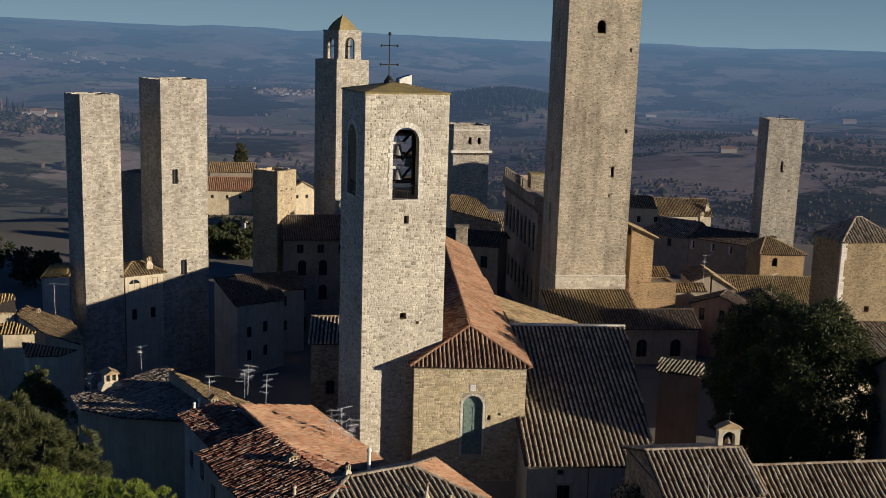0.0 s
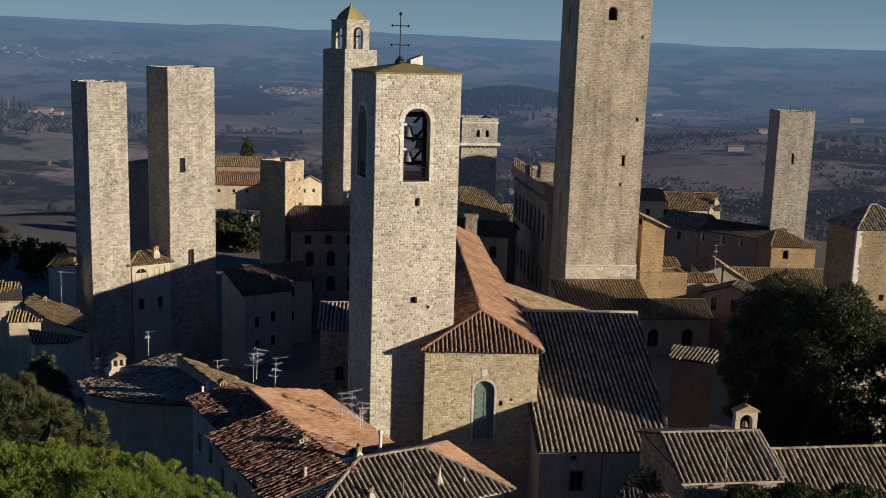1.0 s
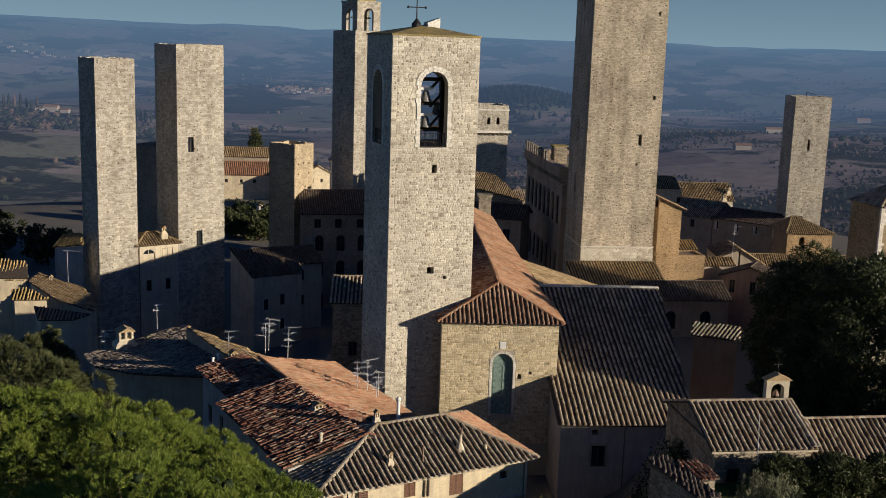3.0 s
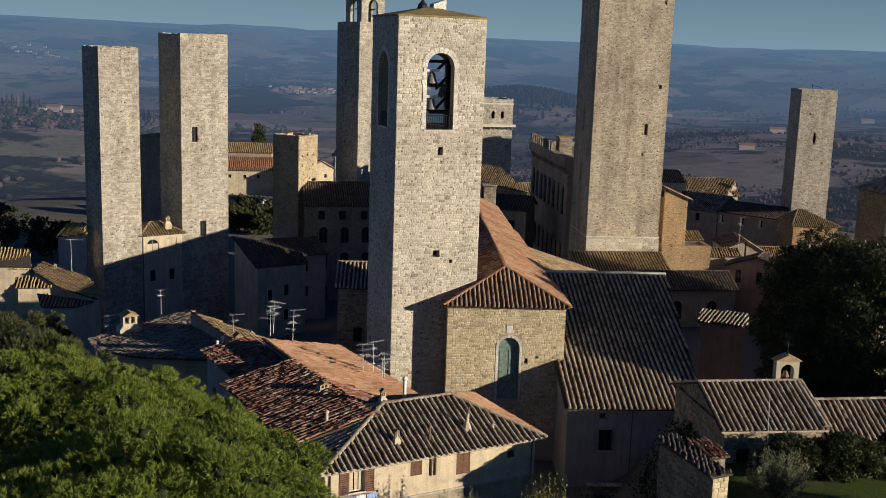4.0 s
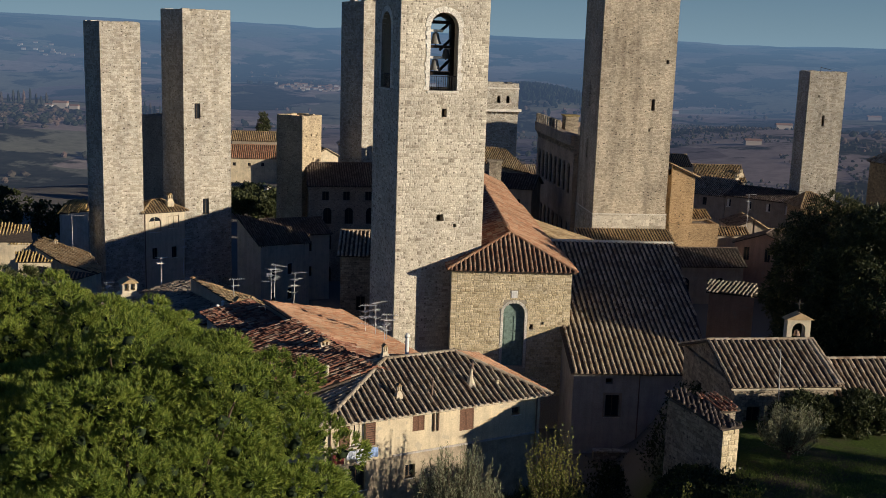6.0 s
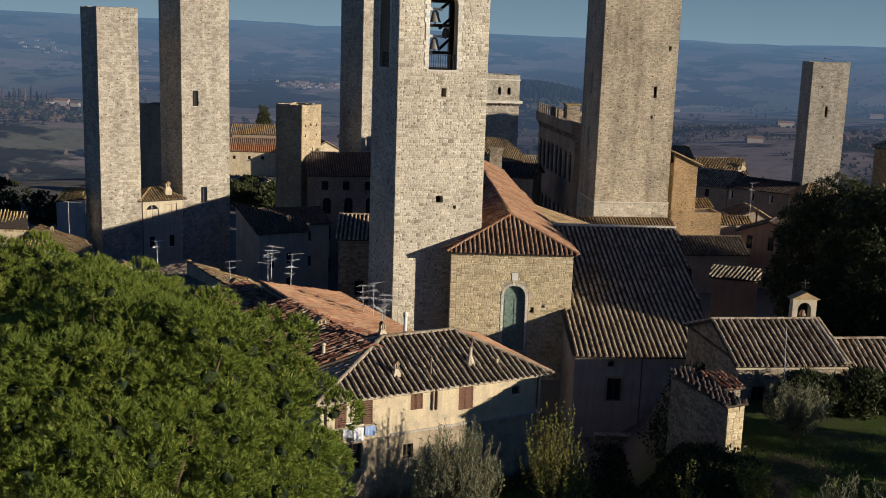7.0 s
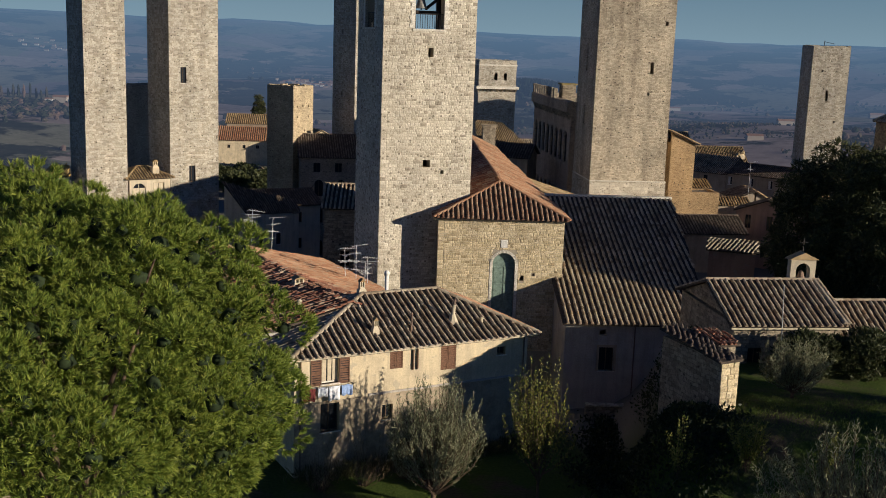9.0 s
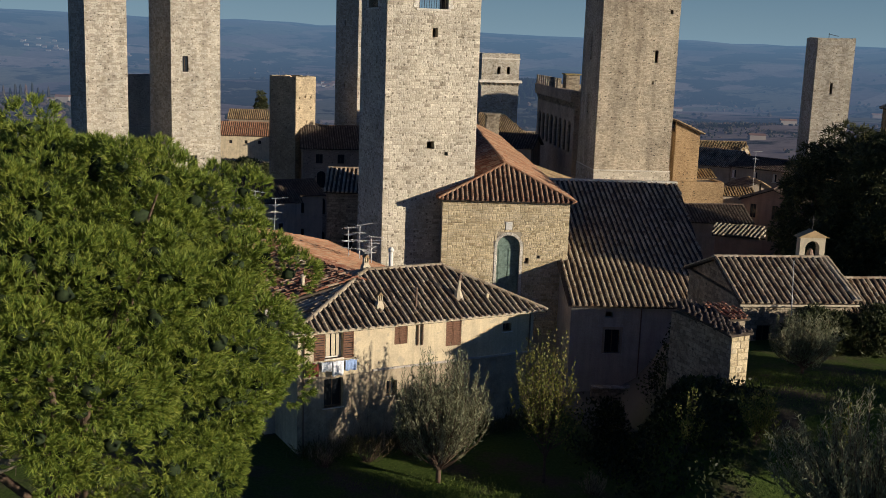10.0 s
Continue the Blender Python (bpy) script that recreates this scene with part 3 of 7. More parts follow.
def hip_roof(parent, w, d, ze, zr, r0, r1, mat, over=0.45, loose=0, hips=None, end=None, **kw):
    """A hipped roof; the ridge runs from r0 to r1, two (x, y) points."""
    e = ze - 0.15
    c = [(-over, -over, e), (w + over, -over, e), (w + over, d + over, e), (-over, d + over, e)]
    a, b = (*r0, zr), (*r1, zr)
    point = (Vector(a) - Vector(b)).length < 0.05
    tiled(parent, [c[0], c[1], a] if point else [c[0], c[1], b, a], mat, loose=loose, **kw)
    tiled(parent, [c[1], c[2], b], end or mat, **kw)
    tiled(parent, [c[2], c[3], a] if point else [c[2], c[3], a, b], mat, **kw)
    tiled(parent, [c[3], c[0], a], mat, **kw)
    for q, r in ((c[0], a), (c[1], b), (c[2], b), (c[3], a)):
        ridge_tiles(parent, Vector(q) + Vector((0, 0, 0.06)), Vector(r) + Vector((0, 0, 0.06)), hips or mat)
    if not point:
        ridge_tiles(parent, Vector(a) + Vector((0, 0, 0.06)), Vector(b) + Vector((0, 0, 0.06)), hips or mat)


def stonework(parent, m, length, z0, z1, mat, course=(0.26, 0.42), block=(0.35, 0.8), holes=(), top=None, bottom=None, loose=None, seed=1, proud=0.035, quoin=None):
    """Rough blocks laid in courses over a wall face. m: places the face (x along, y into the wall). holes: (x0, x1, z0, z1) left free.
    top: height of the face at x, where it slopes. loose: (z from, z to), the blocks between are single pieces, at most 300."""
    rnd = random.Random(seed)
    variants = []
    for k in range(6):
        r2 = random.Random(100 + k)
        j = [r2.uniform(0.03, 0.2) for _ in range(8)]
        out = [(j[0], -1, j[1]), (1 - j[2], -1, j[3]), (1 - j[4], -1, 1 - j[5]), (j[6], -1, 1 - j[7])]
        mid = [(0, -0.35, 0), (1, -0.35, 0), (1, -0.35, 1), (0, -0.35, 1)]
        back = [(0, 0.3, 0), (1, 0.3, 0), (1, 0.3, 1), (0, 0.3, 1)]
        variants.append((np.array(out + mid + back), [(0, 1, 2, 3)] + [(4 + i, 4 + (i + 1) % 4, (i + 1) % 4, i) for i in range(4)] + [(8 + i, 8 + (i + 1) % 4, 4 + (i + 1) % 4, 4 + i) for i in range(4)]))
    meshes = []
    if loose:
        for v, f in variants:
            me = bpy.data.meshes.new("stone")
            me.from_pydata([tuple(q) for q in v], [], f)
            me.materials.append(mat)
            meshes.append(me)
    verts, faces, count, n = [], [], 0, 0
    z = z0
    mm = np.array(m)
    while z < z1 - 0.08:
        h = min(rnd.uniform(*course), z1 - z)
        if z1 - z - h < 0.12:
            h = z1 - z
        x = 0.0
        first = True
        while x < length - 0.02:
            l = rnd.uniform(*block)
            if quoin and (first or length - x - l < 0.35):
                l = max(l, quoin)
            first = False
            if length - x - l < 0.22:
                l = length - x
            l = min(l, length - x)
            g = 0.009
            bx0, bx1, bz0, bz1 = x + g, x + l - g, z + g, z + h - g
            x += l
            if any(bx0 < q[1] - 0.03 and bx1 > q[0] + 0.03 and bz0 < q[3] - 0.03 and bz1 > q[2] + 0.03 for q in holes):
                cut = [q for q in holes if bx0 < q[1] - 0.03 and bx1 > q[0] + 0.03 and bz0 < q[3] - 0.03 and bz1 > q[2] + 0.03][0]
                if cut[0] - bx0 > 0.12:
                    bx1 = cut[0] - g
                elif bx1 - cut[1] > 0.12:
                    bx0 = cut[1] + g
                else:
                    continue
            if top and (bz1 + bz0) / 2 > min(top(bx0), top(bx1)):
                continue
            dep = proud * rnd.uniform(0.35, 1.25)
            k = rnd.randrange(6)
            if loose and loose[0] <= z <= loose[1] and n < 300:
                ob = new("stone", meshes[k])
                ob.parent = parent
                ob.matrix_local = m @ Matrix.Translation((bx0, 0, bz0)) @ Matrix.Diagonal((bx1 - bx0, dep, bz1 - bz0, 1))
                n += 1
                continue
            v = variants[k][0] * np.array([bx1 - bx0, dep, bz1 - bz0]) + np.array([bx0, 0, bz0])
            v = v @ mm[:3, :3].T + mm[:3, 3]
            verts.append(v)
            faces.extend(tuple(q + count for q in f) for f in variants[k][1])
            count += 12
        z += h
    if verts:
        me = bpy.data.meshes.new("stonework")
        me.from_pydata(np.concatenate(verts).tolist(), [], faces)
        me.materials.append(mat)
        ob = new("stonework", me)
        ob.parent = parent
        ob["kind"] = "stuff"


def chimney(at, size, z0, z1, mat, yaw=0, label="plastered roof chimney with a small tiled cap"):
    t = thing("chimney", (*at, z0), yaw, label, "chimney")
    s = size / 2
    h = z1 - z0
    foot_, neck = s * 1.25, s * 0.8
    low_, mid_z, top_ = -0.3, h * 0.45, h * 0.82
    ring = [(-1, -0.85), (1, -0.85), (1, 0.85), (-1, 0.85)]
    part("shaft", Geo().add([(x * q, y * q, z) for q, z in ((foot_, low_), (foot_, h * 0.3), (neck, mid_z), (neck, h * 0.52)) for x, y in ring],
                            [(4 * k + i, 4 * k + (i + 1) % 4, 4 * k + 4 + (i + 1) % 4, 4 * k + 4 + i) for k in range(3) for i in range(4)] + [(12, 13, 14, 15)]), mat, t)
    g = Geo()
    for x in (-neck, -neck * 0.14, neck * 0.72):
        g.box(x, x + neck * 0.28, -neck * 0.85, neck * 0.85, h * 0.52, top_)
    part("vent", g, mat, t)
    c = neck * 1.25
    part("cap", Geo().add([(-c, -c, top_), (c, -c, top_), (c, c, top_), (-c, c, top_), (0, -c, h), (0, c, h)],
                          [(0, 3, 2, 1), (0, 4, 5, 3), (1, 2, 5, 4), (0, 1, 4), (2, 3, 5)]), TAN_TILES, t)
    return t


def flue(at, z0, z1, mat, r=0.11, cap=True, label="slim round roof flue"):
    t = thing("flue", (*at, z0), 0, label, "flue pipe")
    h = z1 - z0
    part("pipe", Geo().lathe([(r * 1.5, -0.25), (r * 1.3, 0.1), (r, 0.2), (r, h * 0.85)], 10), mat, t, smooth=True)
    if cap:
        part("cowl", Geo().lathe([(r * 1.35, h * 0.85), (r * 1.45, h * 0.92), (r * 0.5, h)], 10), mat, t, smooth=True)
    return t


def aerial(at, z0, height, yaw, arms=3, span=1.5, label="aluminium television aerial on a roof mast"):
    t = thing("tv_aerial", (*at, z0), yaw, label, "aerial", "television aerials")
    lean = 0.05 * math.sin(at[0] * 7.0)
    part("mast", Geo().tube((0, 0, -0.3), (lean * height, 0, height), 0.032, 0.026, 6), ALUMINIUM, t)
    for k in range(arms):
        z = height * (1 - 0.23 * k) - 0.05
        turn = pose(lean * z, 0, z, 0, 6.0 * math.sin(k * 2.1 + at[0]), 55.0 * k + 17.0 * math.sin(at[1] * 3.0 + k))
        long_ = span * (1.0, 0.7, 0.85, 0.6)[k % 4]
        a = part("boom", Geo().tube((-long_ * 0.25, 0, 0), (long_ * 0.75, 0, 0), 0.024, None, 5).moved(turn), ALUMINIUM, t)
        n = 7 - k
        for i in range(n):
            x = long_ * (-0.22 + 0.94 * i / (n - 1))
            l = 0.36 - 0.03 * i + (0.16 if i == 0 else 0.0)
            part("rod", Geo().tube((x, -l, 0.02), (x, l, 0.02), 0.014, None, 4).moved(turn), ALUMINIUM, a)
    return t


# ---- ground and distance ----
def smooth(a, b, x):
    t = min(1.0, max(0.0, (x - a) / (b - a)))
    return t * t * (3 - 2 * t)


def lie(x, y):
    """Height of the land: a walled hill town, gardens below it, a broad valley and far hills."""
    front = 4.6 + 5.6 * smooth(9.5, 12.5, x) * (0.35 + 0.65 * smooth(58, 63, y)) - 0.02 * max(0, 62 - y)
    front -= (front - 1.2) * smooth(64, 80, y) * smooth(6.0, 10.0, x) * smooth(16.5, 12.5, x)
    town = 0.5 - 9 * smooth(195, 290, y) - 4 * smooth(40, 75, x) - 8.5 * smooth(-9, -20, x) * smooth(95, 112, y) * smooth(290, 195, y)
    t = smooth(80, 90, y) if x < 9 else smooth(82, 100, y)
    near = front * (1 - t) + town * t
    r = math.hypot(x * 1.15, y - 130)
    drop = smooth(190, 620, r)
    n = noise.noise(Vector((x / 420, y / 420, 0.3)))
    n2 = noise.noise(Vector((x / 1300, y / 1300, 4.1)))
    valley = -100 + 26 * n + 42 * n2 + 30 * math.exp(-((x + 640) ** 2 + (y - 1720) ** 2) / 260 ** 2) + 42 * math.exp(-(((x - 150) / 170) ** 2 + ((y - 2350) / 260) ** 2))
    far = smooth(2600, 4500, r)
    ridge = 62 + 26 * smooth(900, -1800, x) + 14 * noise.noise(Vector((x / 500, 2.0, 0.0))) + 6 * noise.noise(Vector((x / 140, 7.0, 0.0)))
    valley = valley * (1 - far) + ridge * far
    if y < -200:
        valley = -60
    return near * (1 - drop) + valley * drop


def grid_line(fine, step, reach, grow=1.09):
    out = [i * step for i in range(int(fine / step) + 1)]
    while out[-1] < reach:
        step *= grow
        out.append(out[-1] + step)
    return out


half = grid_line(40, 2.0, 4700, 1.06)
gx = [-v for v in half[:0:-1]] + half
ahead = grid_line(80, 2.0, 4620, 1.05)
behind = grid_line(20, 4.0, 900, 1.25)
gy = [40 - v for v in behind[:0:-1]] + [40 + v for v in ahead]
land = Geo()
land.v = [(x, y, lie(x, y)) for y in gy for x in gx]
nx = len(gx)
land.f = [(j * nx + i, j * nx + i + 1, (j + 1) * nx + i + 1, (j + 1) * nx + i) for j in range(len(gy) - 1) for i in range(nx - 1)]


def painted_haze(m, base):
    """Paints haze: with distance the colour gives way to a glowing air blue."""
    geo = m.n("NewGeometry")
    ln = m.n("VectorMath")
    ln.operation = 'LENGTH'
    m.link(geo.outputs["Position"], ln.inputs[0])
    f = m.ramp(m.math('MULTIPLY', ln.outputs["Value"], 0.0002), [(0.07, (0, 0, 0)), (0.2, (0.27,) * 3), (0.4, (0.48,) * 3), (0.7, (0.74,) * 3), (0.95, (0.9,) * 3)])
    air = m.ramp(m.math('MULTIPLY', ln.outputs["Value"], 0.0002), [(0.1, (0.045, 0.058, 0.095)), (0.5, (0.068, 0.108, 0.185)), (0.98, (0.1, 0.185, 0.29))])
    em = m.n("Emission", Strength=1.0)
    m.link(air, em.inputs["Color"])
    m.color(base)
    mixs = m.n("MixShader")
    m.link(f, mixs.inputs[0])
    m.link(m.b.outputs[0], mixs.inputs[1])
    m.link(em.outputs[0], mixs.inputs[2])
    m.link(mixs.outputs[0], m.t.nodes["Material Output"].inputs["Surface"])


def far_land():
    m = Nodes("far_fields", 1.0, 0.0)
    pos = m.n("NewGeometry").outputs["Position"]
    vo = m.n("TexVoronoi", Scale=0.0062, Randomness=1.0)
    warp = m.n("TexNoise", Scale=0.004, Detail=4.0)
    m.link(pos, warp.inputs["Vector"])
    vec = m.mix(120.0, pos, warp.outputs["Color"], 'ADD')
    m.link(vec, vo.inputs["Vector"])
    sep = m.n("SeparateColor")
    m.link(vo.outputs["Color"], sep.inputs[0])
    fields = m.ramp(sep.outputs[0], [(0.0, (0.225, 0.175, 0.16)), (0.3, (0.3, 0.24, 0.215)), (0.5, (0.19, 0.185, 0.13)), (0.7, (0.37, 0.3, 0.255)), (0.85, (0.21, 0.205, 0.145))])
    fields.node.color_ramp.interpolation = 'CONSTANT'
    woods = m.noise(pos, 0.0035, 7.0, 0.68)
    c = m.mix(m.ramp(woods, [(0.49, (0, 0, 0)), (0.53, (1, 1, 1))]), fields, m.ramp(m.noise(pos, 0.03, 5.0, 0.7), [(0.3, (0.02, 0.026, 0.016)), (0.6, (0.05, 0.05, 0.032)), (0.75, (0.11, 0.08, 0.055))]))
    c = m.mix(0.7, c, m.ramp(m.noise(pos, 0.05, 6.0, 0.7), [(0.3, (0.55,) * 3), (0.65, (1.15,) * 3)]), 'MULTIPLY')
    painted_haze(m, c)
    return m.mat


def grass_land():
    m = Nodes("garden_grass", 0.95, 0.1)
    pos = m.n("NewGeometry").outputs["Position"]
    fine = m.noise(pos, 5.0, 8.0, 0.8)
    patch = m.noise(pos, 0.25, 5.0, 0.65)
    g = m.ramp(fine, [(0.3, (0.028, 0.04, 0.012)), (0.5, (0.06, 0.095, 0.02)), (0.7, (0.11, 0.135, 0.035))])
    d = m.ramp(fine, [(0.3, (0.05, 0.04, 0.028)), (0.7, (0.13, 0.105, 0.075))])
    c = m.mix(m.ramp(patch, [(0.5, (0, 0, 0)), (0.66, (1, 1, 1))]), g, d)
    sep = m.n("SeparateXYZ")
    m.link(pos, sep.inputs[0])
    m.color(m.mix(m.ramp(m.math('MULTIPLY', sep.outputs[1], 0.01), [(0.78, (0, 0, 0)), (0.84, (1, 1, 1))]), c, m.mix(0.8, d, (0.2, 0.185, 0.16))))
    m.bump(fine, 0.9, 0.12)
    return m.mat


FAR = far_land()
GRASS = grass_land()
ground = single("ground", land, GRASS, "hill town ground falling to hazy fields and far hills", "ground", kind="structure", smooth=True)
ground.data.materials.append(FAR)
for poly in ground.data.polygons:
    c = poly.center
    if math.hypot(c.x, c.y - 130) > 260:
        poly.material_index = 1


# ---- towers ----
def tower(name, at, yaw, w, d, z1, mat, label, group="medieval towers", z0=-12.0, taper=0.0, **holes):
    """A plain square tower: four walls, a flat roof inside a low parapet."""
    t = thing(name, (*at, 0), yaw, label, "tower", group)
    shell(t, w, d, z0, z1, mat, 0.7, **holes)
    part("roof", Geo().box(0.7, w - 0.7, 0.7, d - 0.7, z1 - 0.9, z1 - 0.5), STONE_C, t)
    g = Geo()
    rnd = random.Random(int(w * 100))
    for side in SIDE:
        m = SIDE[side](w, d)
        lim = w if side in ("front", "back") else d
        x = 0.0
        k = Geo()
        while x < lim - 0.3:
            l = min(rnd.uniform(0.35, 0.9), lim - x)
            k.chamfered(x + 0.01, x + l - 0.01, 0.03, 0.66, z1, z1 + rnd.uniform(0.02, 0.2), 0.02)
            x += l
        k.moved(m)
        g.add(k.v, k.f)
    part("coping", g, mat, t)
    return t


# bell tower
BW = 8.15
bell = thing("bell_tower", (-6.86, 98.75, 0), 20, "tall pale stone bell tower with arched belfry openings and iron cross", "bell tower", "medieval towers")
arches = {"front": (2.72, 5.24), "left": (2.4, 5.5)}
slots = [(3.95, 4.4, 28.2, 28.95), (3.75, 4.4, 18.95, 19.6), (5.35, 5.65, 18.35, 18.7)]
shell(bell, BW, BW, -4, 40.35, CORE, 0.9, front=[(2.72, 5.24, 30.5, 37.2, True)] + slots, left=[(2.4, 5.5, 30.5, 37.2, True)], right=[(2.9, 5.2, 30.5, 37.2, True)], back=[(0.95, 3.1, 30.5, 37.0, True)])
for side, seed in (("front", 11), ("left", 12)):
    a0, a1 = arches[side]
    r, cx = (a1 - a0) / 2, (a0 + a1) / 2
    zs = 37.2 - r
    arcs = [(a0 - 0.48, a1 + 0.48, 30.4, zs + 0.05), (a0 - 0.4, a1 + 0.4, zs, zs + 1.1), (a0 + 0.2, a1 - 0.2, zs + 1.0, 37.66)]
    stonework(bell, SIDE[side](BW, BW), BW, 2.0, 40.3, BLOCKS, (0.17, 0.33), (0.2, 0.6), arcs + (slots if side == "front" else []),
              loose=(5.0, 12.0) if side == "front" else None, seed=seed, quoin=0.5, proud=0.03)
    m = SIDE[side](BW, BW)
    for k in range(11):
        w0, w1 = math.pi * k / 11 + 0.012, math.pi * (k + 1) / 11 - 0.012
        ring = [(cx - q * math.cos(w), zs + q * math.sin(w)) for q, w in ((r, w0), (r + 0.5, w0), (r + 0.5, w1), (r, w1))]
        part("voussoir", Geo().add([(x, -0.06, z) for x, z in ring] + [(x, 0.3, z) for x, z in ring],
                                   [(0, 1, 2, 3), (7, 6, 5, 4)] + [(i, 4 + i, 4 + (i + 1) % 4, (i + 1) % 4) for i in range(4)]).moved(m), ASHLAR, bell)
    rnd = random.Random(seed)
    for flip in (1, -1):
        z = 30.55
        while z < zs - 0.1:
            h = min(rnd.uniform(0.3, 0.42), zs - z)
            l = rnd.choice((0.36, 0.49))
            a, b = (a0 - l, a0) if flip > 0 else (a1, a1 + l)
            part("jamb_stone", Geo().chamfered(a, b, -0.055, 0.2, z + 0.008, z + h - 0.008, 0.015).moved(m), ASHLAR, bell)
            z += h
    part("belfry_sill", Geo().box(a0 - 0.2, a1 + 0.2, -0.1, 0.5, 30.34, 30.5).moved(m), ASHLAR, bell)
    rail = part("rail", Geo().tube((a0, 0.25, 31.75), (a1, 0.25, 31.75), 0.03, None, 5).moved(m), IRON, bell)
    for i in range(12):
        x = a0 + 0.1 + (a1 - a0 - 0.2) * i / 11
        part("bar", Geo().tube((x, 0.25, 30.55), (x, 0.25, 31.75), 0.022, None, 5).moved(m), IRON, rail)
part("belfry_floor", Geo().box(0.9, BW - 0.9, 0.9, BW - 0.9, 30.1, 30.45), WOOD, bell)
part("belfry_ceiling", Geo().box(0.9, BW - 0.9, 0.9, BW - 0.9, 38.6, 39.0), WOOD, bell)
g = Geo()
ov, ze, zr, cc = 0.1, 40.38, 41.25, BW / 2
c4 = [(-ov, -ov, ze), (BW + ov, -ov, ze), (BW + ov, BW + ov, ze), (-ov, BW + ov, ze)]
low4 = [(x, y, ze - 0.14) for x, y, _ in c4]
g.add(c4 + low4 + [(cc, cc, zr)], [(0, 1, 8), (1, 2, 8), (2, 3, 8), (3, 0, 8), (7, 6, 5, 4)] + [(i, 4 + i, 4 + (i + 1) % 4, (i + 1) % 4) for i in range(4)])
part("roof", g, LICHEN_ROOF, bell, "low pyramid roof grown over with yellow lichen")
part("hatch", Geo().add([(4.3, 3.4, 40.9), (5.5, 3.4, 40.8), (5.5, 4.6, 40.8), (4.3, 4.6, 40.9), (4.3, 3.4, 41.5), (5.5, 3.4, 41.9), (5.5, 4.6, 41.9), (4.3, 4.6, 41.5)],
                        [(0, 1, 5, 4), (1, 2, 6, 5), (2, 3, 7, 6), (3, 0, 4, 7), (4, 5, 6, 7)]), ASHLAR, bell)
cross = thing("roof_cross", (*(bell.matrix_world @ Vector((3.4, 3.9, 0))).xy, 41.2), 20, "black wrought iron cross on the bell tower roof", "cross")
part("base", Geo().lathe([(0.5, -0.15), (0.45, 0.15), (0.2, 0.45), (0.1, 0.6)], 10), IRON, cross)
part("shaft", Geo().tube((0, 0, 0.4), (0, 0, 4.5), 0.06, 0.045, 8), IRON, cross)
part("finial", Geo().lathe([(0.03, 4.25), (0.16, 4.38), (0.16, 4.5), (0.03, 4.62)], 8), IRON, cross)
for z, l in ((3.35, 0.8), (1.6, 0.85)):
    arm = part("arm", Geo().tube((-l, 0, z), (l, 0, z), 0.045, None, 8), IRON, cross)
    for s in (-1, 1):
        part("knob", Geo().lathe([(0.02, -0.12), (0.12, -0.04), (0.12, 0.04), (0.02, 0.12)], 8, (s * (l - 0.02), 0, z)), IRON, arm)
rnd = random.Random(5)
for x, y, z, s in ((3.75, 1.7, 32.2, 0.85), (3.75, 1.7, 34.5, 0.85), (5.4, 3.6, 33.2, 0.75), (1.9, 3.6, 33.6, 0.8)):
    p = bell.matrix_world @ Vector((x, y, z))
    b = thing("church_bell", p, 20, "weathered grey bronze bell hung in the belfry", "bell", "belfry bells")
    prof = [(0.62, 0), (0.58, 0.06), (0.47, 0.28), (0.38, 0.6), (0.34, 0.85), (0.22, 0.98), (0.08, 1.04)]
    part("body", Geo().lathe([(r * s, q * s * 1.15) for r, q in prof], 18), BRONZE, b, smooth=True)
    part("headstock", Geo().box(-0.75 * s, 0.75 * s, -0.12, 0.12, 1.2 * s, 1.2 * s + 0.22), WHITE, b)
    part("clapper", Geo().tube((0, 0, 0.9 * s), (0, 0, -0.12), 0.03, 0.06, 6), IRON, b)
g = Geo()
for y in (1.7, 3.6, 5.6):
    for z in (34.25, 36.4, 31.9):
        g.box(0.9, BW - 0.9, y - 0.1, y + 0.1, z - 0.1, z + 0.12)
for x in (2.5, 5.7):
    g.box(x - 0.1, x + 0.1, 1.55, 1.85, 30.45, 38.6)
for x, y in ((5.9, 3.4), (6.5, 4.4), (7.0, 5.6)):
    g.box(x - 0.16, x + 0.16, y - 0.16, y + 0.16, 30.45, 38.6)
for z in (32.2, 34.0, 35.6):
    g.tube((4.4, 2.4, z), (7.0, 5.8, z + 1.3), 0.13, None, 4)
part("bell_frame", g, TIMBER, bell)

# the great tower
great = tower("great_tower", (18.0, 159.5), 7, 10.75, 10.75, 62, STONE_B, "very tall square tower of brown coursed stone", z0=11.1,
               front=[(4.35, 5.65, 47.0, 48.9, True), (7.6, 8.1, 26.0, 27.6), (9.35, 9.75, 32.6, 33.2), (7.4, 7.7, 23.0, 23.5), (9.4, 9.7, 44.5, 45.0)],
               left=[(4.6, 5.6, 45.0, 49.0, True), (4.7, 5.5, 26.0, 30.0, True), (4.7, 5.5, 18.5, 21.5, True), (4.7, 5.5, 36.0, 38.0, True)])
shell(great, 10.95, 10.95, -4, 11.0, STONE, 0.8)
part("string_course", Geo().box(-0.08, 10.95, -0.08, 10.95, 11.0, 11.13), ASHLAR, great)
stonework(great, pose(0.05, -0.0, 0), 10.8, 8.9, 10.95, BLOCKS, (0.4, 0.6), (0.5, 1.1), seed=4)

# twin towers
tower("twin_tower", (-52.05, 157.2), 40, 5.95, 5.95, 35.9, STONE, "slender windowless tower of pale rubble stone", "twin towers")
twin_b = tower("twin_tower", (-42.5, 165.2), 39, 7.7, 7.7, 38.1, STONE, "broad tower of pale rubble stone with small windows", "twin towers",
               front=[(1.75, 2.65, 22.2, 24.5), (2.95, 3.95, 7.7, 10.1)])
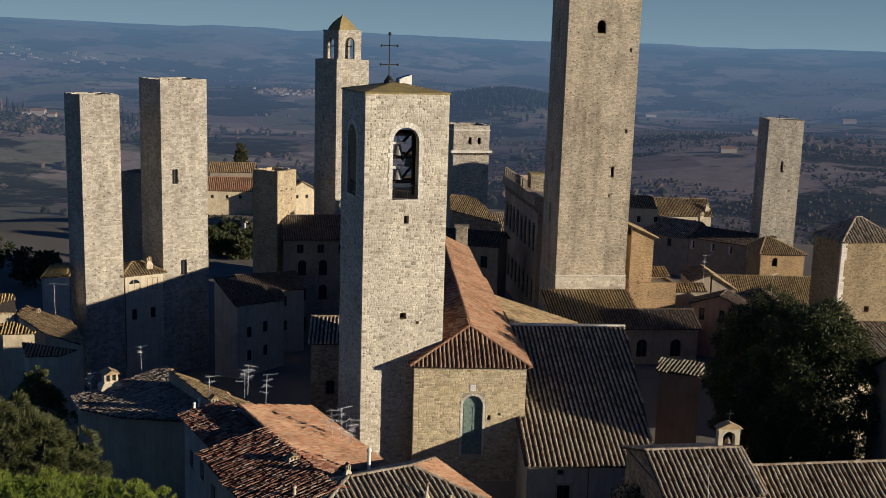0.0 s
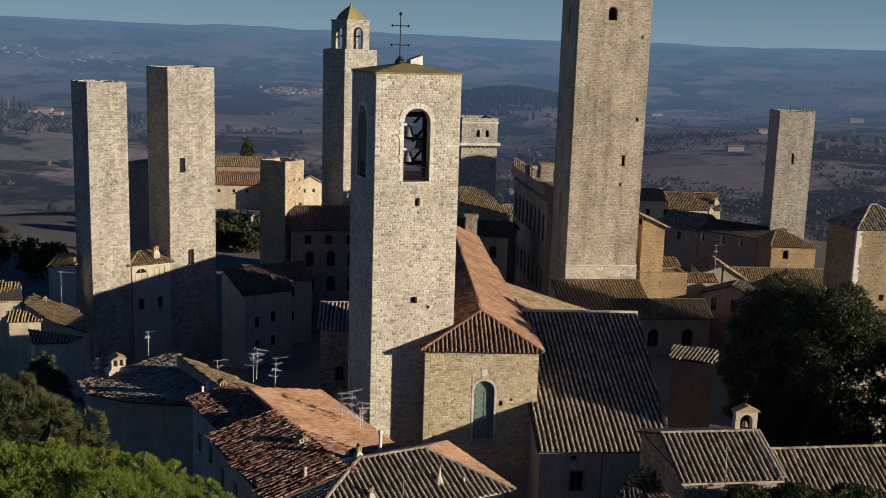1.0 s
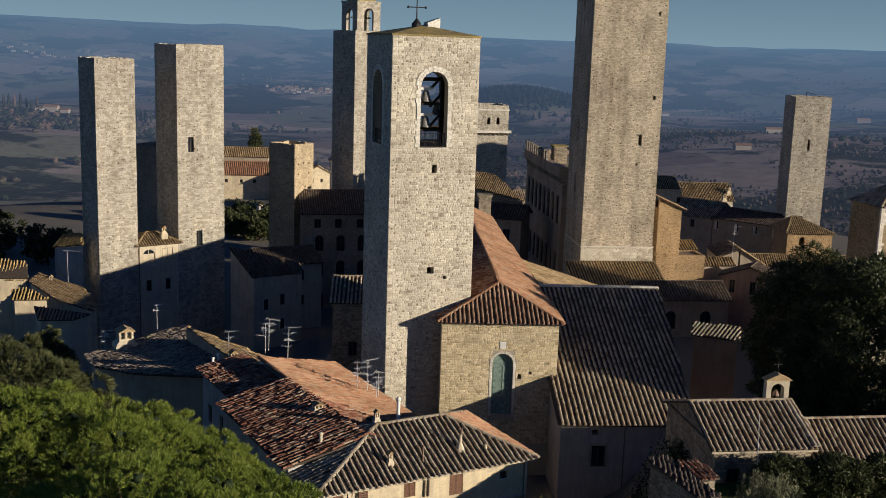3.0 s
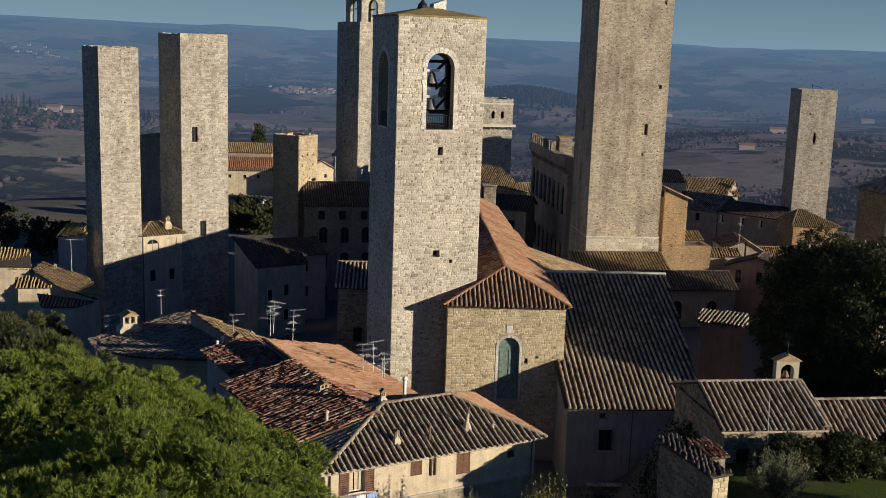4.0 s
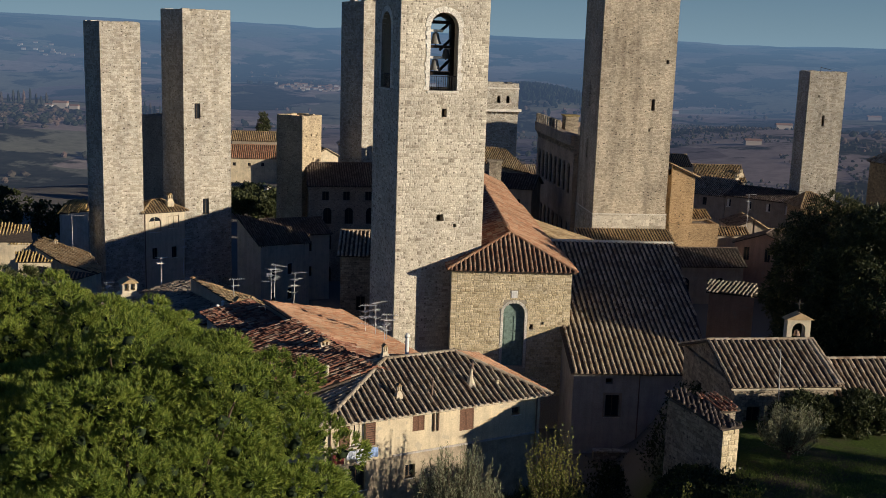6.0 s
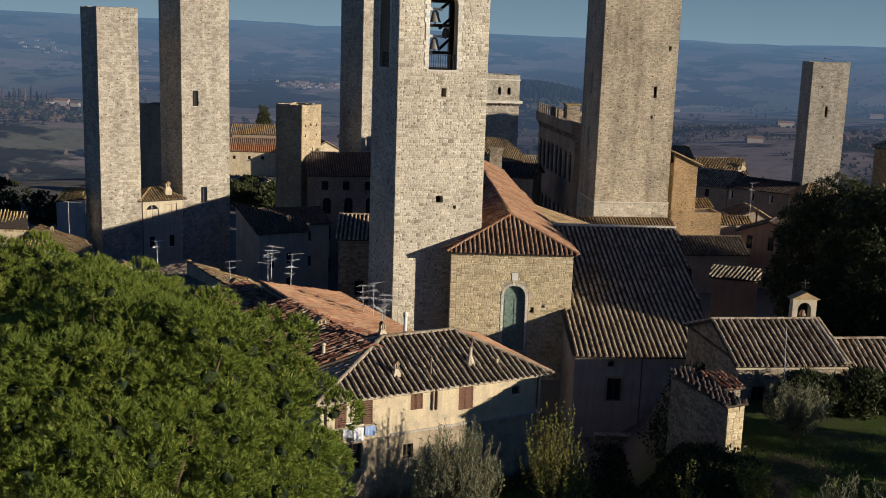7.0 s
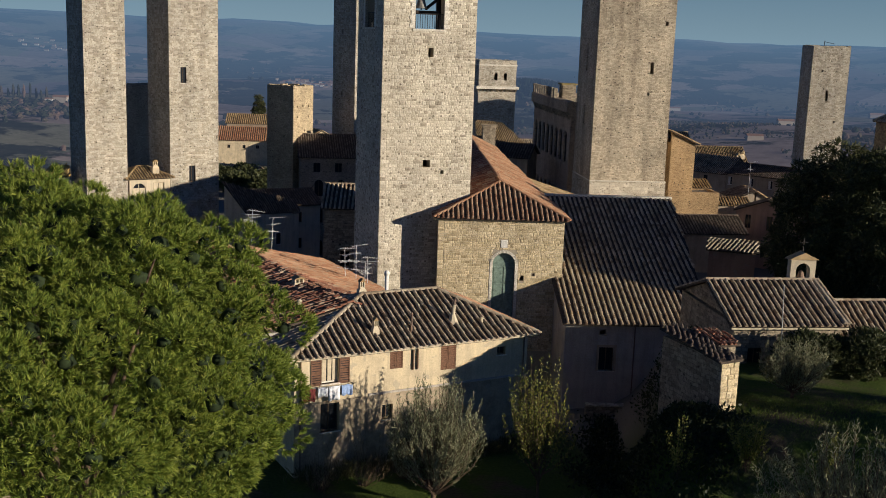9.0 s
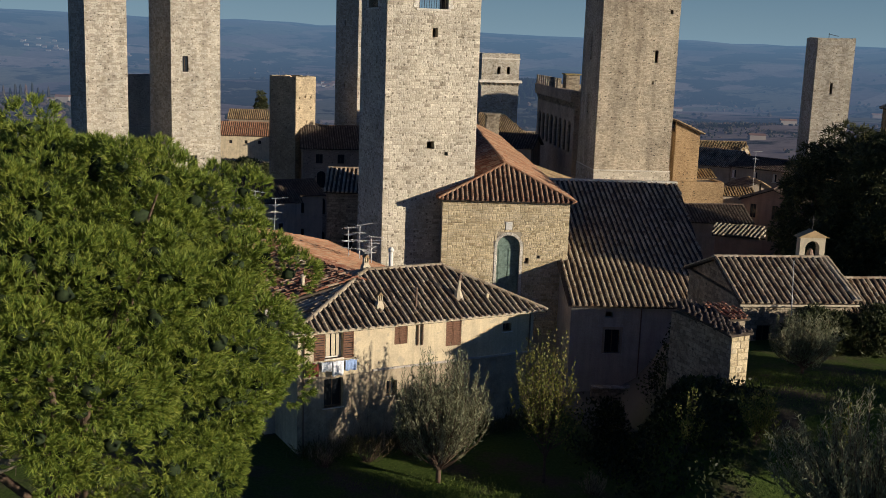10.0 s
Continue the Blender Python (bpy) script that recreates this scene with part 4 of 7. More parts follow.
for x0, x1, z0, z1 in ((1.75, 2.65, 22.2, 24.5), (2.95, 3.95, 7.7, 10.1)):
    window(twin_b, "front", 7.7, 7.7, x0, x1, z0, z1)

tower("brown_tower", (-57.5, 193.0), -24, 6.0, 6.0, 20.4, BRICK, "lower brown brick tower standing between the twin towers")

# tower with the open cap behind the bell tower
rog = tower("capped_tower", (-19.4, 202.0), 39.5, 7.25, 7.25, 41.2, STONE, "tall plain tower crowned by a small open bell house",
            front=[(3.2, 3.9, 24, 25.6)], left=[(2.8, 3.3, 19, 20), (2.8, 3.3, 30, 31)])
RW = 5.1
cap = thing("bell_house", (*(rog.matrix_world @ Vector((1.08, 1.08, 0))).xy, 0), 39.5, "small arched stone bell house with domed lichen-yellow roof", "bell house")
ho = (1.5, 3.6, 41.4, 45.4, True)
shell(cap, RW, RW, 40.9, 46.4, STONE, 0.5, front=[ho], left=[ho], right=[ho], back=[ho])
part("cornice", Geo().box(-0.1, RW + 0.1, -0.1, RW + 0.1, 46.4, 46.7), STONE, cap)
prof = [(2.75, 0), (2.55, 0.5), (1.85, 1.35), (0.95, 2.1), (0.2, 2.6), (0.05, 3.05)]
part("dome", Geo().lathe(prof, 4, (0, 0, 0)).moved(pose(RW / 2, RW / 2, 46.7, 0, 0, 45)), LICHEN_ROOF, cap, "four-sided domed roof with yellow lichen")
b = thing("church_bell", cap.matrix_world @ Vector((2.5, 2.5, 42.4)), 39, "dark bronze bell in the small bell house", "bell")
part("body", Geo().lathe([(0.7, 0), (0.55, 0.3), (0.42, 0.8), (0.25, 1.1), (0.06, 1.2)], 14), BRONZE, b, smooth=True)
part("headstock", Geo().box(-2.2, 2.2, -0.12, 0.12, 1.2, 1.45), WOOD, b)

# square tower with a broken, sunlit top
tower("square_tower", (-29.4, 196.0), 61, 5.7, 5.7, 20.9, masonry("ochre_rubble", (0.62, 0.5, 0.33), (0.5, 0.4, 0.26), (0.34, 0.27, 0.18), 0.3, 0.5, 0.06), "square tower of ochre stone pierced by putlog holes",
           front=[(1.0, 1.3, 17.2, 17.6), (2.6, 2.9, 17.3, 17.7), (4.2, 4.5, 17.2, 17.6), (1.0, 1.3, 15.4, 15.8), (4.2, 4.5, 15.4, 15.8), (1.6, 2.1, 10.2, 11.6), (3.1, 3.4, 13.0, 13.4)],
           left=[(2.0, 2.3, 16.0, 16.4), (3.6, 3.9, 12.0, 12.4), (1.2, 1.5, 9.0, 9.4)])

# tower with corbels
ct = tower("corbelled_tower", (3.3, 262.0), 14, 9.0, 9, 25.4, STONE, "square tower with a corbelled gallery and small upper windows",
           front=[(3.7, 4.5, 20.9, 22.6, True), (6.0, 6.8, 20.9, 22.6, True)])
g = Geo()
for i in range(9):
    x = -0.3 + i * 1.12
    part("corbel", Geo().add([(x, 0, 18.2), (x + 0.45, 0, 18.2), (x + 0.45, -0.8, 18.9), (x, -0.8, 18.9), (x, 0, 18.9), (x + 0.45, 0, 18.9)],
                             [(0, 3, 2, 1), (3, 4, 5, 2), (0, 4, 3), (1, 2, 5), (0, 1, 5, 4)]), STONE_C, ct)
part("gallery", Geo().box(-0.7, 9.6, -0.8, 9.8, 18.92, 19.5), ASHLAR, ct)
part("cornice", Geo().box(-0.14, 9.14, -0.14, 9.14, 24.2, 24.5), ASHLAR, ct)

# tower on the valley side
vt = tower("stone_tower", (69.2, 229.0), 0, 7.4, 7.4, 31.1, STONE, "solitary plain stone tower with one slit window",
           front=[(3.2, 3.75, 20.2, 22.4, True), (2.0, 2.3, 26.0, 26.4), (5.3, 5.6, 16, 16.4)])
part("rail", Geo().tube((3, 3, 31), (3, 3, 32.2), 0.06).tube((3, 3, 32), (5, 3, 31.6), 0.05), IRON, vt)

# low tower with a tiled cap
lt = thing("tower_house", (50.8, 133.4, 0), 13, "low broad brick and stone tower with a tiled pyramid roof", "tower", "medieval towers")
shell(lt, 8.0, 6.3, -4, 22.0, masonry("brown_brick", (0.4, 0.31, 0.19), (0.3, 0.23, 0.145), (0.22, 0.175, 0.12), 0.2, 0.42, 0.04), 0.7, front=[(4.0, 4.7, 12.8, 13.6)])
hip_roof(lt, 8.0, 6.3, 22.1, 24.6, (3.6, 3.1), (4.4, 3.1), TILES, over=0.3)
z = 12.0
rnd = random.Random(8)
while z < 21.9:
    h = rnd.uniform(0.3, 0.45)
    part("quoin", Geo().chamfered(-0.04, rnd.choice((0.5, 0.75)), -0.04, 0.3, z, z + h - 0.02, 0.02), ASHLAR, lt)
    z += h

# ---- the church beside the bell tower ----
CW = 10.66
ch = thing("church", (-1.79, 98.07, 0), 3, "plain stone church with arched green door and long red tiled roof", "church")
door = (4.72, 6.62, 6.3, 12.15, True)
small = [(4.28, 4.5, 9.9, 10.1), (7.05, 7.4, 9.75, 10.25), (8.1, 8.35, 10.2, 10.45)]
part("wall", holed_wall(CW, -2, 15.0, 0.9, [door] + small), CORE, ch)
part("wall", Geo().box(0, 0.9, 0.9, 58, -2, 15.0), CORE, ch)
part("wall", Geo().box(0.9, CW - 2.6, 57.1, 58, -2, 15.0), CORE, ch)
part("wall", Geo().add([(CW - 0.9, 0.9, -2), (CW, 0.9, -2), (CW - 1.7, 58, -2), (CW - 2.6, 58, -2), (CW - 0.9, 0.9, 14.95), (CW, 0.9, 14.95), (CW - 1.7, 58, 15.3), (CW - 2.6, 58, 15.3)],
                       [(3, 2, 1, 0), (4, 5, 6, 7), (0, 1, 5, 4), (1, 2, 6, 5), (2, 3, 7, 6), (3, 0, 4, 7)]), CORE, ch)
stonework(ch, pose(0, 0, 0), CW, 3.6, 15.0, CHAPEL, (0.15, 0.28), (0.2, 0.52), [(4.44, 6.9, 6.0, 11.6), (4.7, 6.65, 11.5, 12.42), (5.3, 5.95, 12.6, 13.3)] + small, loose=(10.3, 13.0), seed=21, proud=0.03, quoin=0.5)
r, cx, zs = 0.95, 5.67, 11.2
for k in range(9):
    w0, w1 = math.pi * k / 9 + 0.015, math.pi * (k + 1) / 9 - 0.015
    ring = [(cx - q * math.cos(w), zs + q * math.sin(w)) for q, w in ((r, w0), (r + 0.24, w0), (r + 0.24, w1), (r, w1))]
    part("voussoir", Geo().add([(x, -0.05, z) for x, z in ring] + [(x, 0.3, z) for x, z in ring],
                               [(0, 1, 2, 3), (7, 6, 5, 4)] + [(i, 4 + i, 4 + (i + 1) % 4, (i + 1) % 4) for i in range(4)]), ASHLAR, ch)
for a, b in ((4.48, 4.72), (6.62, 6.86)):
    z = 6.2
    while z < zs - 0.05:
        h = min(0.42, zs - z)
        part("jamb_stone", Geo().chamfered(a, b, -0.045, 0.3, z + 0.006, z + h - 0.006, 0.012), ASHLAR, ch)
        z += h
leaf = Geo()
n = 10
pts = [(cx - 0.93, 6.3)] + [(cx - 0.93 * math.cos(math.pi * k / n), zs + 0.93 * math.sin(math.pi * k / n)) for k in range(n + 1)] + [(cx + 0.93, 6.3)]
m_ = len(pts)
leaf.add([(x, 0.36, z) for x, z in pts] + [(x, 0.44, z) for x, z in pts], [tuple(range(m_)), tuple(range(2 * m_ - 1, m_ - 1, -1))])
dr = part("door", leaf, DOOR_GREEN, ch, "arched door in worn grey-green paint")
for x in (cx - 0.8, cx - 0.1 + 0.13):
    for z, h in ((6.6, 1.3), (8.1, 1.3), (9.6, 1.3)):
        part("panel", Geo().chamfered(x, x + 0.72, 0.32, 0.36, z, z + h, 0.03), DOOR_GREEN, dr)
part("fanlight_bar", Geo().box(cx - 0.92, cx + 0.92, 0.32, 0.36, 11.15, 11.28), DOOR_GREEN, dr)
part("plaque", Geo().chamfered(5.35, 5.9, -0.06, 0.1, 12.62, 13.25, 0.02), WHITE, ch, "small white stone plaque")
part("eaves_board", Geo().box(-0.3, CW + 0.3, -0.3, 0.9, 14.96, 15.06), WOOD, ch)
ov = 0.42
ap, en = (5.6, 5.4, 17.55), (5.6, 58.4, 17.2)
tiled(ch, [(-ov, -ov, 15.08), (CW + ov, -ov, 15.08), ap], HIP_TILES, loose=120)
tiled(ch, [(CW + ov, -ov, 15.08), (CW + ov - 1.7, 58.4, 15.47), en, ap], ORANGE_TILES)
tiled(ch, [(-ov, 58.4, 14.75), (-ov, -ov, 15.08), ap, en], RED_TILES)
ridge_tiles(ch, (-ov, -ov, 15.16), (ap[0], ap[1], ap[2] + 0.06), ORANGE_TILES)
ridge_tiles(ch, (CW + ov, -ov, 15.16), (ap[0], ap[1], ap[2] + 0.06), ORANGE_TILES)
ridge_tiles(ch, (ap[0], ap[1], ap[2] + 0.06), (en[0], en[1], en[2] + 0.06), ORANGE_TILES)
part("gable", Geo().add([(0, 57.4, 15), (CW - 1.9, 57.4, 14.7), (5.6, 57.4, 17.0), (0, 58, 15), (CW - 1.9, 58, 14.7), (5.6, 58, 17.0)], [(0, 2, 1), (3, 4, 5), (0, 3, 5, 2), (1, 2, 5, 4)]), CORE, ch)
pil = thing("roof_turret", (3.6, 158.5, 0), 3, "small stone turret at the far end of the church roof", "turret")
part("body", Geo().chamfered(-0.9, 0.9, -0.7, 0.7, 14.5, 18.2, 0.06), STONE_C, pil)
part("cap", Geo().box(-1.1, 1.1, -0.9, 0.9, 18.2, 18.45), STONE_C, pil)

# aisle with the long dark roof
ai = thing("aisle", (8.75, 92.1, 0), 4, "grey plastered wing under a long tiled lean-to roof", "building")
AW = 11.4
shell(ai, AW, 22.4, -3, 7.75, GREY_PLASTER, 0.6, front=[(2.8, 4.0, 4.0, 5.95), (2.75, 3.35, 6.9, 7.4)])
window(ai, "front", AW, 22.4, 2.8, 4.0, 4.0, 5.95)
part("surround", Geo().box(2.6, 2.8, -0.05, 0.1, 4.0, 6.15).box(4.0, 4.2, -0.05, 0.1, 4.0, 6.15).box(2.8, 4.0, -0.05, 0.1, 5.95, 6.15), BROWN_PLASTER, ai)
tiled(ai, [(-0.3, -0.45, 7.95), (AW + 0.4, -0.45, 7.95), (AW + 2.4, 22.4, 14.95), (-0.3, 22.4, 14.95)], TILES, loose=300, spacing=0.48)
part("gable", Geo().add([(0, 0, 7.7), (0, 22.3, 7.7), (0, 22.3, 14.7), (0.5, 0, 7.7), (0.5, 22.3, 7.7), (0.5, 22.3, 14.7)], [(0, 2, 1), (3, 4, 5), (0, 3, 5, 2), (1, 2, 5, 4)]), GREY_PLASTER, ai)
part("gable", Geo().add([(AW, 0, 7.7), (AW + 2, 22.3, 7.7), (AW + 2, 22.3, 14.7), (AW - .5, 0, 7.7), (AW + 1.5, 22.3, 7.7), (AW + 1.5, 22.3, 14.7)], [(0, 1, 2), (3, 5, 4), (0, 2, 5, 3), (1, 4, 5, 2)]), GREY_PLASTER, ai)
part("back_wall", Geo().box(0.5, AW + 1.5, 21.8, 22.3, 7.7, 14.7), GREY_PLASTER, ai)
part("ridge_edge", Geo().box(-0.3, AW + 2.4, 22.3, 22.7, 14.8, 15.12), ASHLAR, ai)
part("downpipe", Geo().tube((5.6, -0.08, -2), (5.6, -0.08, 7.7), 0.05, None, 6), COPPER, ai)

# roof between church and palace
mid = thing("cloister_wing", (8.9, 116.5, 0), 4, "stone wing with sunlit tan tiled lean-to roof", "building")
shell(mid, 9, 12, -2, 11.6, STONE_C, 0.6)
tiled(mid, [(9.4, -0.3, 11.6), (9.4, 12.3, 11.6), (-1.3, 12.3, 14.98), (-0.5, -0.3, 14.73)], TAN_TILES)
part("gable", Geo().add([(0, 0, 11.6), (9, 0, 11.6), (0, 0, 14.45), (0, .5, 11.6), (9, .5, 11.6), (0, .5, 14.45)], [(0, 1, 2), (3, 5, 4), (0, 2, 5, 3), (1, 4, 5, 2)]), STONE_C, mid)


# ---- houses ----
def house(name, at, yaw, w, d, z0, ze, zr, wall, tiles, label, axis="x", holes=None, group="town houses", shift=0.0, panes=True, **kw):
    t = thing(name, (*at, 0), yaw, label, "house", group)
    holes = holes or {}
    shell(t, w, d, z0, ze, wall, 0.45, **holes)
    gable_roof(t, w, d, ze, zr, tiles, axis, wallmat=wall, shift=shift, **kw)
    if panes:
        for side, hs in holes.items():
            for h in hs:
                window(t, side, w, d, *h[:4], sill=False)
    return t


def lean_house(name, slopes, z0, wall, label, tiles=None, inset=0.35, jitter=1.5, group="town houses"):
    """A house in world coordinates made of one or more roof slopes, each with the walls that carry it."""
    base = Vector(slopes[0][0][0])
    t = thing(name, (base.x, base.y, 0), 0, label, "house", group)
    for poly, mat in slopes:
        q = [Vector(v) - Vector((base.x, base.y, 0)) for v in poly]
        mid_ = sum(q, Vector()) / len(q)
        foot_ = []
        for v in q:
            d = Vector((mid_.x - v.x, mid_.y - v.y, 0))
            foot_.append(v + d.normalized() * inset - Vector((0, 0, 0.22)))
        n_ = len(q)
        g_ = Geo().add([(v.x, v.y, z0) for v in foot_] + [tuple(v) for v in foot_], [(i, (i + 1) % n_, n_ + (i + 1) % n_, n_ + i) for i in range(n_)] + [tuple(range(n_, 2 * n_))])
        part("wall", g_, wall, t)
        tiled(t, [tuple(v) for v in q], mat, jitter=jitter)
    return t


def rows_of(xs, zs, w, h, arched=False):
    return [(x, x + w, z, z + h, arched) for x in xs for z in zs]


# cream house below the church
HW, HD = 15.5, 9.2
hm = thing("cream_house", (-4.3 - 5.4 * math.cos(radians(29)), 69.5 - 5.4 * math.sin(radians(29)), 0), 29, "cream plastered house with hipped tile roof and brown shutters", "house")
holes = [(1.65, 2.7, 10.05, 11.5), (5.95, 6.8, 10.45, 11.6), (9.35, 10.4, 10.0, 11.55), (1.6, 2.75, 7.15, 8.85), (5.5, 6.2, 7.4, 8.3), (13.3, 13.9, 10.55, 11.05)]
shell(hm, HW, HD, 2.5, 11.8, CREAM, 0.5, front=holes)
for h in holes[:1] + holes[3:]:
    window(hm, "front", HW, HD, *h, mat=WHITE if h[0] == 1.65 else WOOD)
for x in (1.76, 2.08, 2.38):
    part("curtain", Geo().box(x, x + 0.24, 0.19, 0.205, 10.15, 11.42), PALE, hm, "pale curtain strip in an open window")
for x0, x1 in ((0.98, 1.62), (2.73, 3.37)):
    # dark sheet behind the slats puts shade into their gaps
    part("dark_backing", Geo().box(x0 + 0.05, x1 - 0.05, 0.0, 0.006, 10.03, 11.47).moved(pose(0, -0.012, 0)), IRON, hm)
    shutter(hm, "front", HW, HD, x0, x1, 9.98, 11.52)
for h in holes[1:3]:
    mid_x = (h[0] + h[1]) / 2
    for a, b in ((h[0], mid_x - 0.01), (mid_x + 0.01, h[1])):
        shutter(hm, "front", HW, HD, a, b, h[2], h[3], 0.02)
    part("back_panel", Geo().box(h[0], h[1], 0.12, 0.16, h[2], h[3]), SHUTTER, hm)
part("lower_coat", holed_wall(HW, 2.5, 9.0, 0.03, holes[3:5]).moved(pose(0, -0.03, 0)), OLD_SHADED_CREAM, hm, "worn, stained lower plaster, darkened for the shade on it")
part("string_course", Geo().chamfered(4.6, HW, -0.09, 0.02, 9.02, 9.14, 0.02), GREY_PLASTER, hm)
for x in (7.45, 7.75):
    part("downpipe", Geo().tube((x, -0.09, 10.35), (x, -0.09, 12.0), 0.055, None, 8).tube((x, -0.09, 10.4), (x, -0.02, 10.3), 0.06, None, 8), COPPER, hm)
part("downpipe", Geo().tube((0.35, -0.09, 3.5), (0.35, -0.09, 11.6), 0.05, None, 8), COPPER, hm)
part("downpipe", Geo().tube((HW - 0.3, -0.09, 3.5), (HW - 0.3, -0.09, 11.6), 0.05, None, 8), COPPER, hm)
part("eaves_moulding", Geo().chamfered(-0.5, HW + 0.5, -0.62, -0.5, 11.72, 11.86, 0.03), PALE, hm)
part("eaves", Geo().box(-0.35, HW + 0.35, -0.45, HD + 0.35, 11.66, 11.8), PALE, hm)
# right hip alone in orange tiles: its sunlit tone is put into the colour
hip_roof(hm, HW, HD, 11.95, 13.95, (6.0, 4.5), (11.2, 4.5), TILES, over=0.6, loose=300, hips=MORTAR_TILES, end=ORANGE_TILES)


def house_at(x, y, z):
    return hm.matrix_world @ Vector((x, y, z))


p = house_at(5.4, 1.0, 0)
chimney((p.x, p.y), 0.34, 12.35, 13.45, PALE, 29)
p = house_at(10.8, 1.3, 0)
ck = thing("chimney", (p.x, p.y, 12.45), 29, "plastered roof chimney with a slim leaning pot", "chimney")
part("shaft", Geo().lathe([(0.42, -0.3), (0.36, 0.1), (0.26, 0.35), (0.17, 0.6)], 8), PALE, ck)
part("pot", Geo().tube((0, 0, 0.58), (0.06, 0, 1.25), 0.13, 0.09, 8), PALE, ck)
part("cowl", Geo().tube((0.04, 0, 1.22), (0.14, 0.02, 1.62), 0.13, 0.05, 8), COPPER, ck)
p = house_at(7.7, 0.8, 0)
flue((p.x, p.y), 12.3, 13.6, COPPER, 0.06, label="slim rusty vent pipe on the tile roof")
p = house_at(12.6, 0.9, 0)
flue((p.x, p.y), 12.2, 12.8, CREAM, 0.1)
p = house_at(9.0, 7.2, 0)
flue((p.x, p.y), 12.7, 14.75, WHITE, 0.13, label="white round flue with cowl behind the ridge")
p = house_at(6.2, 4.9, 0)
chimney((p.x, p.y), 0.4, 13.8, 14.9, PALE, 29)

# laundry
rack = thing("clothes_line", house_at(0.3, -0.35, 10.0), 29, "clothes line under a window with washing", "clothes line")
part("line", Geo().tube((0, 0, 0), (3.2, 0, -0.04), 0.012, None, 4), ALUMINIUM, rack)
part("bracket", Geo().tube((0, 0.35, 0), (0, 0, 0), 0.02, None, 5).tube((3.2, 0.35, -0.04), (3.2, 0, -0.04), 0.02, None, 5), IRON, rack)
for x, w, h, c, lab, nm in ((0.1, 0.75, 0.75, (0.22, 0.05, 0.045), "dark red cloth hung to dry", "towel"), (1.0, 0.6, 0.55, (0.72, 0.75, 0.8), "pale cloth hung to dry", "shirt"),
                            (1.65, 0.7, 0.85, (0.8, 0.82, 0.86), "white cloth hung to dry", "sheet"), (2.45, 0.68, 0.62, (0.3, 0.42, 0.68), "blue cloth hung to dry", "towel")):
    g = Geo()
    k = 10
    for i in range(k + 1):
        for j in range(5):
            g.v.append((x + w * i / k, 0.03 * math.sin(i * 1.9 + x * 5) * (0.3 + j / 4) - 0.02, -0.03 - h * j / 4 - 0.03 * math.sin(i * 0.9)))
    g.f = [(i * 5 + j, i * 5 + j + 1, i * 5 + j + 6, i * 5 + j + 5) for i in range(k) for j in range(4)]
    ob = single(nm, g, plain("cloth_" + str(int(x * 10)), c, 0.9), lab, "laundry", rack.matrix_world.translation, 29, "washing on the line", smooth=True)
    sol = ob.modifiers.new("thick", 'SOLIDIFY')
    sol.thickness = 0.012

# house group left of the bell tower, in axes that follow its ridge
GO, GY = Vector((-16.7, 89.8, 0)), 30


def grp(u, v):
    a = radians(GY)
    return (GO.x + u * math.cos(a) - v * math.sin(a), GO.y + u * math.sin(a) + v * math.cos(a))


oh = thing("ridge_house", (*grp(0, -14.9), 0), GY, "stone house whose sunlit orange roof falls to one side", "house", "town houses")
shell(oh, 7.4, 16.5, -2, 11.3, BROWN_PLASTER, 0.5)
tiled(oh, [(7.8, -0.3, 11.5), (7.8, 17.6, 11.5), (-0.15, 15.0, 13.6), (-0.15, -0.3, 13.6)], ORANGE_TILES, spacing=0.36)
part("ridge_wall", Geo().add([(0, 0, 11.3), (0, 15, 11.3), (0, 15, 13.45), (0, 0, 13.45), (0.5, 0, 11.3), (0.5, 15, 11.3), (0.5, 15, 13.3), (0.5, 0, 13.3)],
                             [(0, 3, 2, 1), (4, 5, 6, 7), (3, 7, 6, 2), (0, 4, 7, 3), (1, 2, 6, 5)]), BROWN_PLASTER, oh)
part("gable", Geo().add([(0, 0, 11.3), (7.4, 0, 11.3), (0.5, 0, 13.3), (0, 0, 13.3), (0, .5, 11.3), (7.4, .5, 11.3), (0.5, .5, 13.3), (0, 0.5, 13.3)], [(0, 1, 2, 3), (7, 6, 5, 4), (1, 5, 6, 2)]), BROWN_PLASTER, oh)
ridge_tiles(oh, (-0.1, -0.3, 13.65), (-0.1, 15.0, 13.65), ORANGE_TILES)

r1 = thing("red_roof_house", (*grp(-4.0, -7.0), 0), GY, "grey plastered house with worn red tile roof", "house", "town houses")
r1_windows = rows_of((1.5, 4.4, 7.2), (8.2,), 0.9, 1.5)
shell(r1, 3.8, 10.0, -2, 12.2, GREY_PLASTER, 0.45, left=r1_windows)
for h in r1_windows:
    window(r1, "left", 3.8, 10.0, *h[:4])
tiled(r1, [(-0.5, 10.4, 12.35), (-0.5, -0.3, 12.35), (3.9, -0.3, 13.1), (3.9, 10.4, 13.1)], RED_TILES, jitter=3.0, spacing=0.34, step=0.4)
part("gable", Geo().add([(0, 9.5, 12.2), (3.8, 9.5, 12.2), (3.8, 9.5, 12.9), (0, 10.0, 12.2), (3.8, 10.0, 12.2), (3.8, 10.0, 12.9)], [(0, 2, 1), (3, 4, 5), (0, 3, 5, 2), (1, 2, 5, 4)]), GREY_PLASTER, r1)

